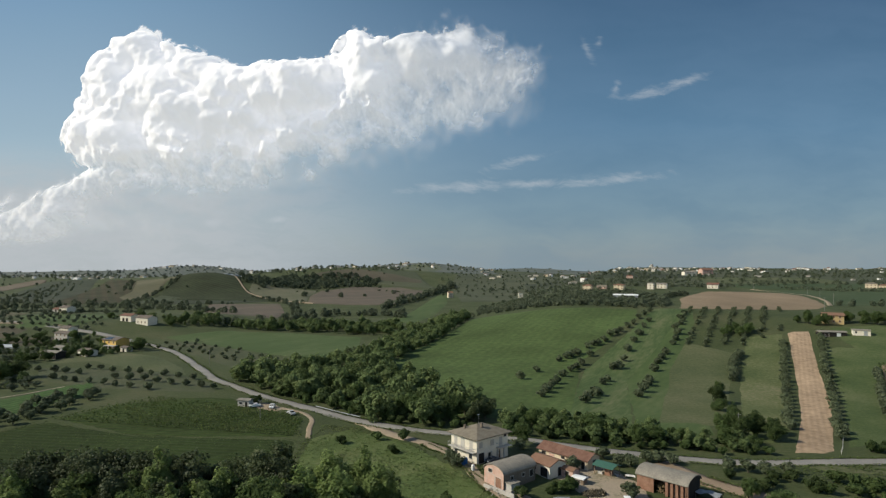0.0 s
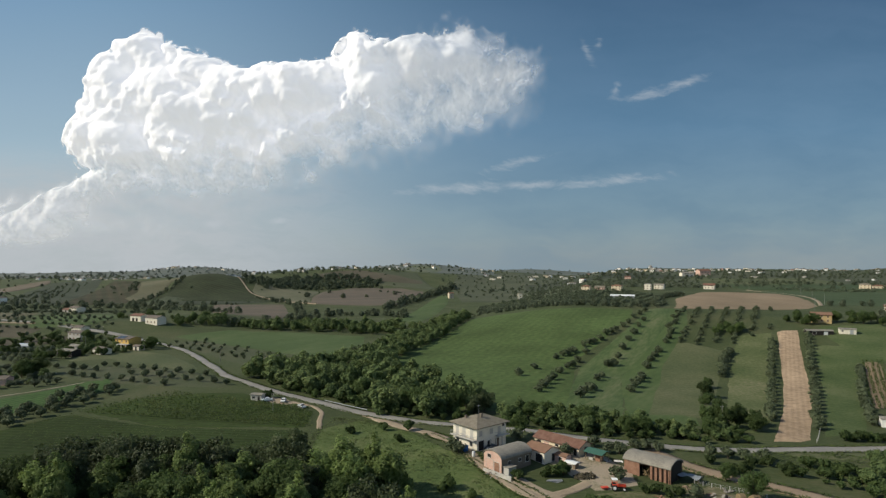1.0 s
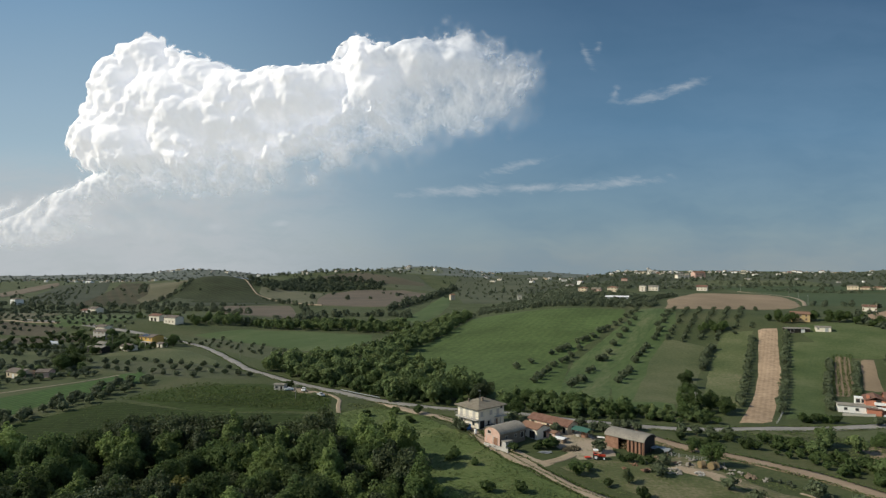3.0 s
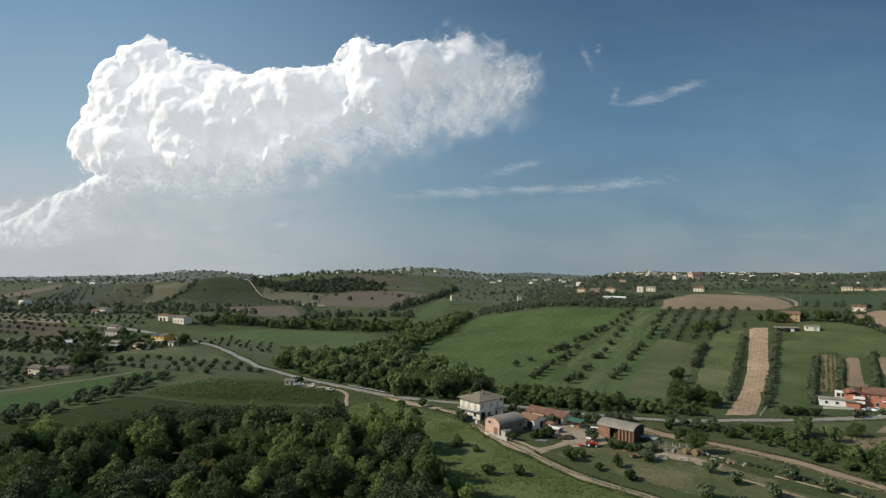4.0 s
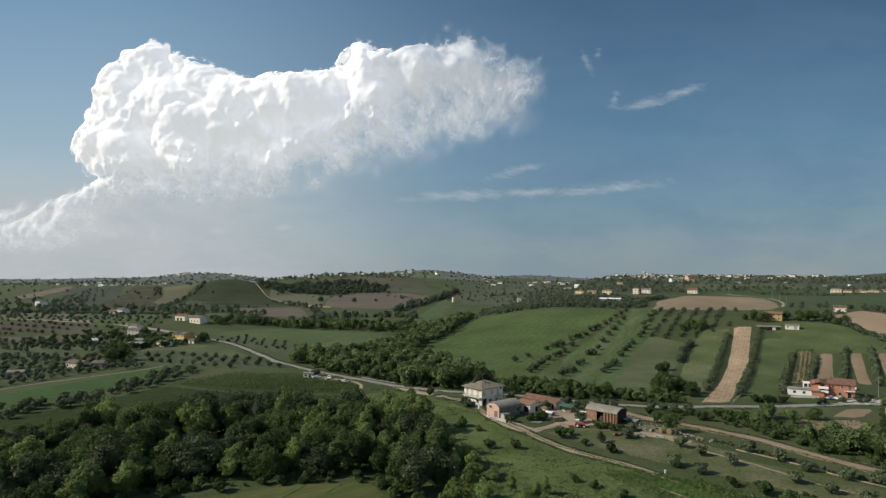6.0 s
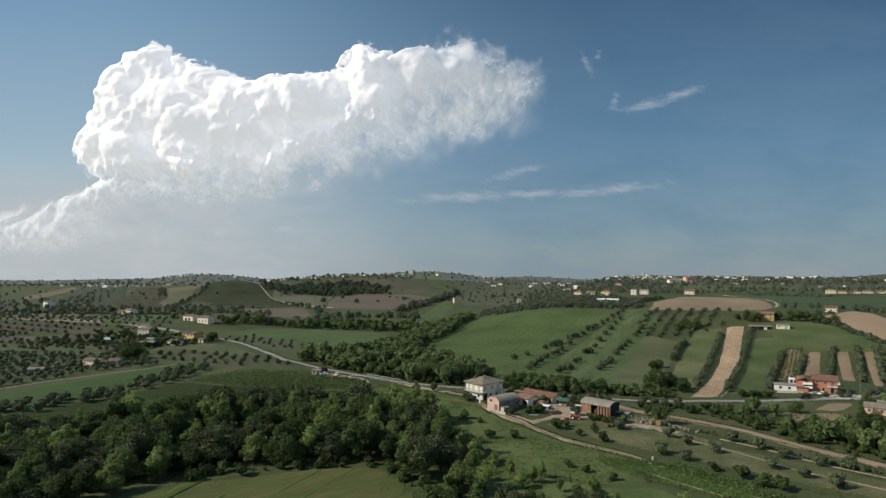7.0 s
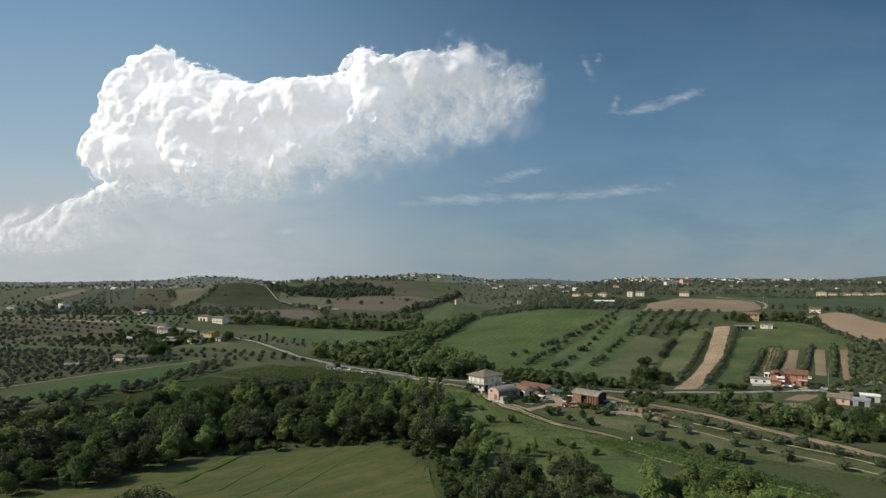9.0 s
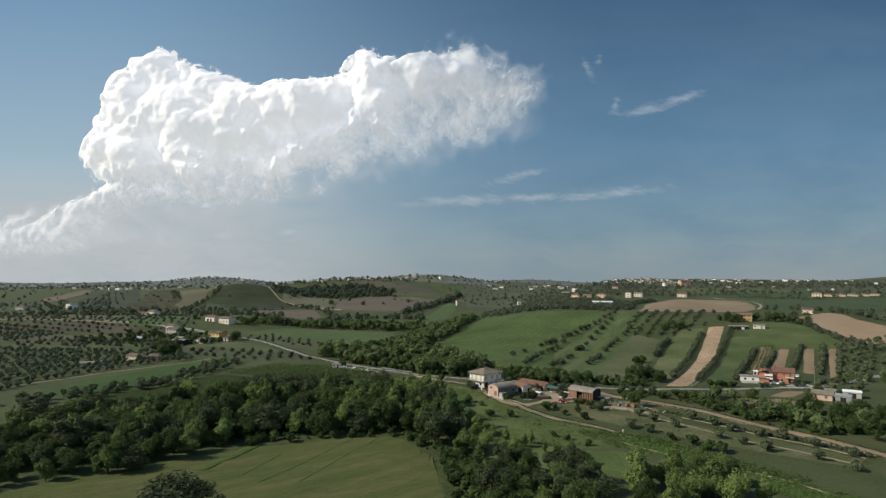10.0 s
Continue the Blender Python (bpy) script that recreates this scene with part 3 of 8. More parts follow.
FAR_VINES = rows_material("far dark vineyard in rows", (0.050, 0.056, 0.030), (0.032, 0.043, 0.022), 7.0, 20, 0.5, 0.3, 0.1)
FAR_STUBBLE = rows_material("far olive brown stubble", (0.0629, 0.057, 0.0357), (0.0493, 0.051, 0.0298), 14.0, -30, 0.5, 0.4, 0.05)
CROP_DARK = material("dark green leafy crop", [(0.034, 0.055, 0.020), (0.045, 0.068, 0.026), (0.058, 0.078, 0.032)], 0.02, 0.95, 25, 0.2, coords="World", detail=10)
EARTH = material("bare brown earth road", [(0.20, 0.145, 0.098), (0.255, 0.19, 0.13), (0.30, 0.235, 0.165)], 0.15, 0.95, 12, 0.05, coords="World")
LUSH = material("lush bright crop leaves", [(0.075, 0.125, 0.032), (0.1, 0.158, 0.042), (0.135, 0.182, 0.056)], 0.08, 0.7, 20, random_by="ISLAND", spread=0.2, coords="World", through=0.45)
DRILLS = rows_material("green vegetable drills", (0.062, 0.092, 0.035), (0.039, 0.086, 0.024), 3.0, 20, 0.5, 0.35, 0.1)
LUSH_GROUND = rows_material("lush crop ground", (0.056, 0.092, 0.023), (0.070, 0.114, 0.030), 1.9, 32, 0.5, 0.3, 0.1)
DRY_GRASS = material("dry trodden grass", [(0.048, 0.066, 0.022), (0.088, 0.098, 0.041), (0.178, 0.152, 0.092)], 0.07, 0.95, 14, 0.2, coords="World", detail=12)


# ---- lie of the land ----
def ease(a, b, v):
    t = np.clip((v - a) / (b - a), 0, 1)
    return t * t * (3 - 2 * t)


def hill(x, y, cx, cy, rx, ry, high, turn=0.0):
    c, s = math.cos(radians(turn)), math.sin(radians(turn))
    u, v = ((x - cx) * c + (y - cy) * s) / rx, ((y - cy) * c - (x - cx) * s) / ry
    return high * np.exp(-(u * u + v * v))


def spur(x, y, line, wide):
    """A ridge that runs along a line of points (x, y, height)."""
    best = np.zeros_like(x)
    for (ax, ay, ah), (bx, by, bh) in zip(line, line[1:]):
        t = np.clip(((x - ax) * (bx - ax) + (y - ay) * (by - ay)) / ((bx - ax) ** 2 + (by - ay) ** 2), 0, 1)
        away = ((x - ax - (bx - ax) * t) ** 2 + (y - ay - (by - ay) * t) ** 2) / wide ** 2
        best = np.maximum(best, (ah + (bh - ah) * t) * np.exp(-away))
    return best


def land(x, y):
    """The height of the ground."""
    x, y = np.asarray(x, float), np.asarray(y, float)
    gully = -30 + (y - 325) * 0.33
    rise = ease(-60, 100, x - gully)
    later = y - 0.5 * np.clip(200 - x, -60, 200)
    z = 20 * ease(200, 430, later) * rise
    z = z + 11 * ease(640, 1100, y) * ease(-50, 200, x - 0.05 * y)
    z = z - 3 * ease(420, 700, y) * ease(40, -120, x)
    crest = np.maximum(hill(x, y, -388, 995, 105, 112, 31), spur(x, y, ((-400, 1010, 27), (-520, 1150, 15), (-918, 1408, 4), (-1120, 1560, 3)), 115))
    z = z + crest + hill(x, y, -215, 1340, 300, 190, 36) + hill(x, y, -95, 1940, 230, 330, 41) + hill(x, y, 355, 2300, 150, 300, 13)
    z = z + hill(x, y, -835, 2040, 190, 220, 24) + hill(x, y, -1300, 2150, 560, 240, 8) + hill(x, y, -1780, 2100, 180, 260, 17) + hill(x, y, 850, 2300, 520, 300, 4)
    z = z - 9 * ease(1300, 1900, y) * ease(150, 420, x)
    z = z + 7 * ease(390, 460, y) * ease(-130, -230, x) * ease(640, 520, y)
    z = z + hill(x, y, 8, 160, 30, 22, 2.0) + hill(x, y, -620, 700, 160, 120, 4) + hill(x, y, 1125, 1350, 105, 170, 17)
    z = z + 0.35 * np.sin(x / 23 + 1) * np.sin(y / 31) + 0.15 * np.sin(x / 7.3) * np.sin(y / 9.1 + 2)
    z = z - 70 * ease(2100, 4200, y) - 25 * ease(700, 1700, -x - 0.2 * y)
    return z


def on_land(x, y, up=0.0):
    return Vector((x, y, float(land(x, y)) + up))


# ---- builders ----
def part(name, source, mat, parent=None, label=""):
    """Links a bmesh or mesh as one object under a thing or part."""
    if isinstance(source, bmesh.types.BMesh):
        mesh = bpy.data.meshes.new(name)
        source.to_mesh(mesh)
        source.free()
    else:
        mesh = source
    if mat and not mesh.materials:
        mesh.materials.append(mat)
    ob = new(name, mesh)
    ob.parent = parent
    return tagged(ob, label)


def poly_mesh(name, verts, faces, smooth=False):
    mesh = bpy.data.meshes.new(name)
    mesh.from_pydata([tuple(v) for v in verts], [], [tuple(f) for f in faces])
    if smooth:
        mesh.polygons.foreach_set("use_smooth", [True] * len(mesh.polygons))
    mesh.update()
    return mesh


def box(bm, x0, x1, y0, y1, z0, z1):
    v = [bm.verts.new(p) for p in ((x0, y0, z0), (x1, y0, z0), (x1, y1, z0), (x0, y1, z0), (x0, y0, z1), (x1, y0, z1), (x1, y1, z1), (x0, y1, z1))]
    for f in ((3, 2, 1, 0), (4, 5, 6, 7), (0, 1, 5, 4), (1, 2, 6, 5), (2, 3, 7, 6), (3, 0, 4, 7)):
        bm.faces.new([v[i] for i in f])


def a_box(x0, x1, y0, y1, z0, z1, bevel=0.0):
    bm = bmesh.new()
    box(bm, x0, x1, y0, y1, z0, z1)
    if bevel:
        bmesh.ops.bevel(bm, geom=bm.edges[:], offset=bevel, segments=1, affect="EDGES")
    return bm


def tube(bm, path, radii, sides=6):
    """A tapered tube along points."""
    rings = []
    for i, p in enumerate(path):
        p = Vector(p)
        ahead = Vector(path[min(i + 1, len(path) - 1)]) - Vector(path[max(i - 1, 0)])
        turn = ahead.to_track_quat("Z", "X")
        rings.append([bm.verts.new(p + turn @ Vector((radii[i] * math.cos(a * 2 * math.pi / sides), radii[i] * math.sin(a * 2 * math.pi / sides), 0))) for a in range(sides)])
    for low, top in zip(rings, rings[1:]):
        for a in range(sides):
            bm.faces.new((low[a], low[(a + 1) % sides], top[(a + 1) % sides], top[a]))
    bm.faces.new(rings[-1])
    bm.faces.new(rings[0][::-1])


def thing(name, x, y, turn=0.0, up=0.0, label="", category="", group="", kind=""):
    ob = new(name)
    ob.empty_display_size = 0.3
    ob.matrix_basis = Matrix.Translation(on_land(x, y, up)) @ pose(0, 0, 0, 0, 0, turn)
    return tagged(ob, label, category, group, kind)


def standing(x, y, turn=0.0, size=1.0, tall=1.0, up=0.0):
    return Matrix.Translation(on_land(x, y, up)) @ pose(0, 0, 0, 0, 0, turn) @ Matrix.Diagonal((size, size, size * tall, 1))


def inside(x, y, area):
    hit = False
    for (x0, y0), (x1, y1) in zip(area, area[1:] + area[:1]):
        if (y0 > y) != (y1 > y) and x < (x1 - x0) * (y - y0) / (y1 - y0) + x0:
            hit = not hit
    return hit


def scatter(area, spacing, rng, jitter=0.45, turn=0.0):
    """Uneven places in an area, on a loose grid."""
    xs, ys = [p[0] for p in area], [p[1] for p in area]
    cx, cy, reach = (min(xs) + max(xs)) / 2, (min(ys) + max(ys)) / 2, math.hypot(max(xs) - min(xs), max(ys) - min(ys)) / 2
    c, s, found = math.cos(radians(turn)), math.sin(radians(turn)), []
    steps = int(reach / spacing) + 1
    for i in range(-steps, steps + 1):
        for j in range(-steps, steps + 1):
            u, v = (i + rng.uniform(-jitter, jitter)) * spacing, (j + rng.uniform(-jitter, jitter)) * spacing
            x, y = cx + u * c - v * s, cy + u * s + v * c
            if inside(x, y, area):
                found.append((x, y))
    return found


def planted(area, gap, step, rng, jitter=0.12, turn=0.0):
    """Places in straight rows across an area: rows a gap apart, plants a step apart, with some missing."""
    xs, ys = [p[0] for p in area], [p[1] for p in area]
    cx, cy, reach = (min(xs) + max(xs)) / 2, (min(ys) + max(ys)) / 2, math.hypot(max(xs) - min(xs), max(ys) - min(ys)) / 2
    c, s, found = math.cos(radians(turn)), math.sin(radians(turn)), []
    for i in range(-int(reach / step) - 1, int(reach / step) + 2):
        for j in range(-int(reach / gap) - 1, int(reach / gap) + 2):
            u, v = (i + rng.uniform(-jitter, jitter)) * step, (j + rng.uniform(-jitter, jitter) * 0.5) * gap
            x, y = cx + u * c - v * s, cy + u * s + v * c
            if inside(x, y, area) and rng.random() > 0.07:
                found.append((x, y))
    return found


def along(line, spacing, rng=None, jitter=0.0, off=0.0):
    """Places at even steps along a line of points."""
    found, left = [], 0.0
    for (x0, y0), (x1, y1) in zip(line, line[1:]):
        length = math.hypot(x1 - x0, y1 - y0)
        d = left
        while d < length:
            t = d / length
            px, py = x0 + (x1 - x0) * t - (y1 - y0) / length * off, y0 + (y1 - y0) * t + (x1 - x0) / length * off
            if rng:
                px, py = px + rng.uniform(-jitter, jitter), py + rng.uniform(-jitter, jitter)
            found.append((px, py))
            d += spacing
        left = d - length
    return found


def curve_through(line, step=4.0):
    """A smooth line of points through a few given ones."""
    pts = [Vector(p) for p in line]
    out = []
    for i in range(len(pts) - 1):
        a, b, c, d = pts[max(i - 1, 0)], pts[i], pts[i + 1], pts[min(i + 2, len(pts) - 1)]
        count = max(1, int((c - b).length / step))
        for k in range(count):
            t = k / count
            out.append(tuple(0.5 * (2 * b + (c - a) * t + (2 * a - 5 * b + 4 * c - d) * t * t + (3 * b - a - 3 * c + d) * t ** 3)))
    return out + [tuple(pts[-1])]


def ribbon(name, line, width, mat, label, category, lift=0.12, ragged=0.0, cross=4, kind="structure"):
    """A road or track laid on the land along a line, with a crown and sides that go into the ground."""
    rng = random.Random(name + str(len(line)))
    pts = curve_through(line, 3.0)
    verts, faces = [], []
    for i, p in enumerate(pts):
        a, b = Vector(pts[max(i - 1, 0)]), Vector(pts[min(i + 1, len(pts) - 1)])
        side = Vector((-(b - a).y, (b - a).x)).normalized()
        for k in range(cross + 3):
            s = min(max(k - 1, 0), cross) / cross - 0.5
            edge = 1 + (rng.uniform(-ragged, ragged) if abs(s) > 0.4 else 0)
            q = Vector(p) + side * s * width * edge
            z = float(land(q.x, q.y)) + lift * (1.0 - 0.5 * abs(s)) if 0 < k < cross + 2 else float(land(q.x, q.y)) - 0.4
            verts.append((q.x, q.y, z))
    n = cross + 3
    for i in range(len(pts) - 1):
        for k in range(n - 1):
            faces.append((i * n + k, i * n + k + 1, (i + 1) * n + k + 1, (i + 1) * n + k))
    ob = part(name, poly_mesh(name, verts, faces, True), mat)
    return tagged(ob, label, category, "", kind)


def field(name, left, right, mat, label, lift=0.06, category="field", step=6.0, ragged=0.6):
    """A field laid on the land between its two long sides, each a line of points run the same way."""
    rng = random.Random(label)
    def spaced(line, count):
        lens = [0]
        for a, b in zip(line, line[1:]):
            lens.append(lens[-1] + math.dist(a, b))
        return [(float(np.interp(lens[-1] * i / count, lens, [p[0] for p in line])), float(np.interp(lens[-1] * i / count, lens, [p[1] for p in line]))) for i in range(count + 1)]
    longest = max(sum(math.dist(a, b) for a, b in zip(s, s[1:])) for s in (left, right))
    rows = min(90, max(3, int(longest / step)))
    a, b = spaced(left, rows), spaced(right, rows)
    cols = min(90, max(3, int(max(math.dist(p, q) for p, q in zip(a, b)) / step)))
    verts, faces = [], []
    for i in range(rows + 1):
        for k in range(cols + 1):
            t = k / cols
            x, y = a[i][0] * (1 - t) + b[i][0] * t, a[i][1] * (1 - t) + b[i][1] * t
            rim = i in (0, rows) or k in (0, cols)
            if rim:
                x, y = x + rng.uniform(-ragged, ragged), y + rng.uniform(-ragged, ragged)
            verts.append((x, y, float(land(x, y)) + (lift + 0.0004 * max(y, 0) if not rim else -0.1)))
    for i in range(rows):
        for k in range(cols):
            faces.append((i * (cols + 1) + k, i * (cols + 1) + k + 1, (i + 1) * (cols + 1) + k + 1, (i + 1) * (cols + 1) + k))
    mesh = poly_mesh(name, verts, faces, True)
    if mesh.polygons[0].normal.z < 0:
        mesh.flip_normals()
    return tagged(part(name, mesh, mat), label, category, "", "structure")


# ---- plants ----
def leaf_mesh(name, lobes, count, size, seed, low=0.0, outward=1.0, shell=0.55, heart=None):
    """Many small leaf sprays round the lobes (x, y, z, rx, ry, rz), facing outwards."""
    rng = np.random.default_rng(seed)
    lobes = np.array(lobes, float)
    weight = (lobes[:, 3] * lobes[:, 4] + lobes[:, 3] * lobes[:, 5] + lobes[:, 4] * lobes[:, 5])
    pick = rng.choice(len(lobes), count, p=weight / weight.sum())
    way = rng.normal(size=(count, 3))
    way /= np.linalg.norm(way, axis=1)[:, None]
    reach = shell + (1.06 - shell) * rng.random(count) ** 0.45
    reach = reach + np.where(rng.random(count) < 0.12, rng.uniform(0, 0.35, count), 0)
    at = lobes[pick, :3] + way * lobes[pick, 3:] * reach[:, None]
    keep = at[:, 2] > low
    at, way = at[keep], way[keep]
    count = len(at)
    if heart is not None:
        core = at - np.array(heart)
        way = way * 0.4 + 0.75 * core / (np.linalg.norm(core, axis=1)[:, None] + 1e-6)
    normal = way * outward + rng.normal(size=(count, 3)) * 0.62 + (0, 0, 0.25)
    normal /= np.linalg.norm(normal, axis=1)[:, None]
    spin = rng.normal(size=(count, 3))
    u = np.cross(normal, spin)
    u /= np.linalg.norm(u, axis=1)[:, None] + 1e-9
    v = np.cross(normal, u)
    s = size * rng.uniform(0.55, 1.35, (count, 1))
    skew = rng.uniform(-0.5, 0.5, (count, 1))
    corners = np.stack([at + u * s * 1.1 - v * s * 0.45, at + u * s * skew + v * s * 0.95 + normal * s * 0.15, at - u * s * 1.1 - v * s * 0.45], 1)
    mesh = bpy.data.meshes.new(name)
    mesh.from_pydata(corners.reshape(-1, 3).tolist(), [], np.arange(count * 3).reshape(-1, 3).tolist())
    mesh.update()
    return mesh


def crown_lobes(rng, wide, low, high, count, flat=0.85):
    """Lobes of an uneven crown between two heights: a few great boughs at their own heights, each hung with smaller clumps."""
    tall = high - low
    boughs = [(0, 0, low + tall * 0.50, wide * 0.52, tall * 0.46)]
    for i in range(5):
        a = i * 2.4 + rng.uniform(-0.5, 0.5)
        r, size = wide * rng.uniform(0.34, 0.60), wide * rng.uniform(0.30, 0.46)
        boughs.append((r * math.cos(a), r * math.sin(a), low + tall * rng.uniform(0.28, 0.70), size, size * rng.uniform(0.8, 1.25)))
    lobes = [(x, y, max(z, low + h * 0.8), s * 0.86, s * 0.86, h * 0.86) for x, y, z, s, h in boughs]
    for i in range(count):
        x, y, z, s, h = boughs[i % len(boughs)]
        a, e = rng.uniform(0, 2 * math.pi), rng.uniform(-0.8, 1.0)
        size = wide * rng.choice((0.08, 0.11, 0.15, 0.20, 0.26)) * rng.uniform(0.9, 1.1)
        out = math.sqrt(max(0.05, 1 - e * e)) * rng.uniform(0.8, 1.05)
        lobes.append((x + s * out * math.cos(a), y + s * out * math.sin(a), max(low + size * 0.5, z + e * h), size, size, size * flat * rng.uniform(0.85, 1.3)))
    return lobes


def tufts(name, label, area, count, size, mat, seed, high=0.35, category="grass"):
    """Rough grass and weeds: many upright sprays over an area, thicker in drifts."""
    gen = np.random.default_rng(seed)
    xs, ys = [p[0] for p in area], [p[1] for p in area]
    places = []
    while len(places) < count:
        x, y = gen.uniform(min(xs), max(xs)), gen.uniform(min(ys), max(ys))
        if inside(x, y, area) and noise.noise((x * 0.09, y * 0.09, seed)) + noise.noise((x * 0.4, y * 0.4, seed)) * 0.6 + gen.uniform(-0.5, 0.5) > 0:
            places.append((x, y))
    at = np.array(places)
    z = land(at[:, 0], at[:, 1])
    s = (size * gen.uniform(0.5, 1.5, count))[:, None]
    normal = gen.normal(size=(count, 3)) * 0.3 + (-0.15, 0, 1)
    normal /= np.linalg.norm(normal, axis=1)[:, None]
    u = np.cross(normal, gen.normal(size=(count, 3)))
    u /= np.linalg.norm(u, axis=1)[:, None]
    v = np.cross(normal, u)
    mid = np.column_stack([at, z + high * gen.uniform(0.1, 0.7, count)])
    p0, p1, p2 = mid + u * s * 1.1, mid + v * s * 0.9, mid - u * s * 0.9 - v * s * 0.4
    mesh = bpy.data.meshes.new(name)
    mesh.from_pydata(np.stack([p0, p1, p2], 1).reshape(-1, 3).tolist(), [], np.arange(count * 3).reshape(-1, 3).tolist())
    mesh.update()
    return tagged(part(name, mesh, mat), label, category, "", "stuff")


def verge(name, label, line, off, wide, count, size, mat, seed, high=0.3):
    """A ragged fringe of weeds along a line, at a distance to one side of it."""
    gen = np.random.default_rng(seed)
    pts = np.array(curve_through(line, 2.0))
    i = gen.integers(0, len(pts) - 1, count)
    ahead = pts[i + 1] - pts[i]
    side = np.stack([-ahead[:, 1], ahead[:, 0]], 1) / (np.linalg.norm(ahead, axis=1)[:, None] + 1e-9)
    clump = np.sin(i * 0.9 + seed) * 0.3 + np.sin(i * 0.37) * 0.3
    at = pts[i] + ahead * gen.random((count, 1)) + side * (off + clump * np.sign(off) + gen.normal(size=count) * wide * 0.5)[:, None]
    z = land(at[:, 0], at[:, 1])
    s = (size * gen.uniform(0.5, 1.5, count))[:, None]
    normal = gen.normal(size=(count, 3)) * 0.45 + (-0.15, 0, 1)
    normal /= np.linalg.norm(normal, axis=1)[:, None]
    u = np.cross(normal, gen.normal(size=(count, 3)))
    u /= np.linalg.norm(u, axis=1)[:, None]
    v = np.cross(normal, u)
    mid = np.column_stack([at, z + 0.1 + high * gen.random(count)])
    mesh = bpy.data.meshes.new(name)
    mesh.from_pydata(np.stack([mid + u * s * 1.1, mid + v * s * 0.9, mid - u * s * 0.9 - v * s * 0.4], 1).reshape(-1, 3).tolist(), [], np.arange(count * 3).reshape(-1, 3).tolist())
    mesh.update()
    return tagged(part(name, mesh, mat), label, "grass", "", "stuff")


def plant_tree(name, label, wide, low, high, lobes, leaves, leaf_size, leaf_mat, seed, limbs=5, girth=0.22, category="tree"):
    """A tree at the origin: a tapered trunk with limbs, and a crown of leaf sprays."""
    rng = random.Random(seed)
    ob = new(name)
    tagged(ob, label, category)
    bm = bmesh.new()
    lean = rng.uniform(-0.3, 0.3)
    mid = low + (high - low) * 0.45
    tube(bm, [(0, 0, -0.4), (lean * 0.2, 0, low * 0.6), (lean * 0.5, lean * 0.3, mid), (lean, lean * 0.5, high * 0.86)], [girth * 1.25, girth, girth * 0.6, girth * 0.12], 6)
    for i in range(limbs):
        a = i * 2 * math.pi / limbs + rng.uniform(-0.4, 0.4)
        z = low * rng.uniform(0.55, 1.0)
        tube(bm, [(0, 0, z), (math.cos(a) * wide * 0.4, math.sin(a) * wide * 0.4, z + (high - z) * 0.35), (math.cos(a) * wide * 0.72, math.sin(a) * wide * 0.72, z + (high - z) * 0.6)], [girth * 0.5, girth * 0.3, girth * 0.08], 3)
    part("trunk", bm, BARK, ob)
    part("crown", leaf_mesh("crown", crown_lobes(rng, wide, low, high, lobes), leaves, leaf_size, seed, low * 0.5, heart=(0, 0, mid)), leaf_mat, ob)
    return ob


# ---- ground, fields and roads ----
def ground_sheet():
    ys = [-420 + 12 * i for i in range(30)]
    while ys[-1] < 4850:
        ys.append(ys[-1] + max(4.0, (ys[-1] - 380) * 0.014 + 4.0))
    cols = 180
    us = [math.copysign(abs(i / cols * 2 - 1) ** 1.25, i - cols / 2) for i in range(cols + 1)]
    grid = np.array([[(u * (260 + 0.95 * (y + 420)), y) for u in us] for y in ys])
    z = land(grid[..., 0], grid[..., 1])
    verts = np.concatenate([grid, z[..., None]], 2).reshape(-1, 3).tolist()
    w = cols + 1
    faces = [(i * w + k, i * w + k + 1, (i + 1) * w + k + 1, (i + 1) * w + k) for i in range(len(ys) - 1) for k in range(cols)]
    return tagged(part("ground", poly_mesh("ground", verts, faces, True), GRASS), "rolling farmland of rough green and dry grass", "ground", "", "structure")


ground_sheet()

ROAD = [(-423, 499), (-347, 463), (-282, 435), (-229, 413), (-193, 388), (-155, 350.6), (-123.8, 305.6), (-103.2, 273.6), (-87.6, 257.6), (-70.6, 240.6), (-54, 227), (-36, 210.5), (-23, 201), (-11, 194), (1, 189.5), (23, 183.5), (36, 177.5), (50, 171.5), (64, 166.5), (78, 164), (95, 163.5), (112, 165), (134, 168), (161, 172), (181, 178), (205, 190), (233, 207), (330, 250)]
ribbon("road", ROAD, 5.0, ASPHALT, "narrow pale asphalt country road between fields", "road", 0.14)
TRACK = [(-28, 203), (-14, 186), (-5, 178), (-1, 171), (4.5, 161), (9.0, 149), (13, 141), (17, 134), (21.3, 127.6), (30.4, 110.8), (38.4, 100.6), (45.5, 93.4), (51.7, 85.6)]
ribbon("dirt_track", TRACK, 4.0, DIRT, "pale dirt track with worn wheel ruts", "track", 0.10, 0.3)
ribbon("dirt_track", [(21, 128.5), (27, 131), (33, 135), (38, 141), (41, 149)], 3.0, DIRT, "pale dirt lane into the farmyard", "track", 0.11, 0.15)
ribbon("dirt_track", [(-60, 224), (-51, 217), (-45, 207), (-43, 194), (-41, 184)], 1.7, DIRT, "earth track at the end of the vineyard", "track", 0.10, 0.2)
EARTH_ROAD = [(58, 163), (64, 151), (70, 143), (76.4, 137), (85.6, 128.8), (94.3, 119.6), (100.8, 108), (108.6, 95.6), (118.2, 81.6), (128, 62), (138, 42), (150, 15)]
ribbon("dirt_road", EARTH_ROAD, 6.0, EARTH, "wide unpaved brown earth road", "road", 0.12, 0.06)
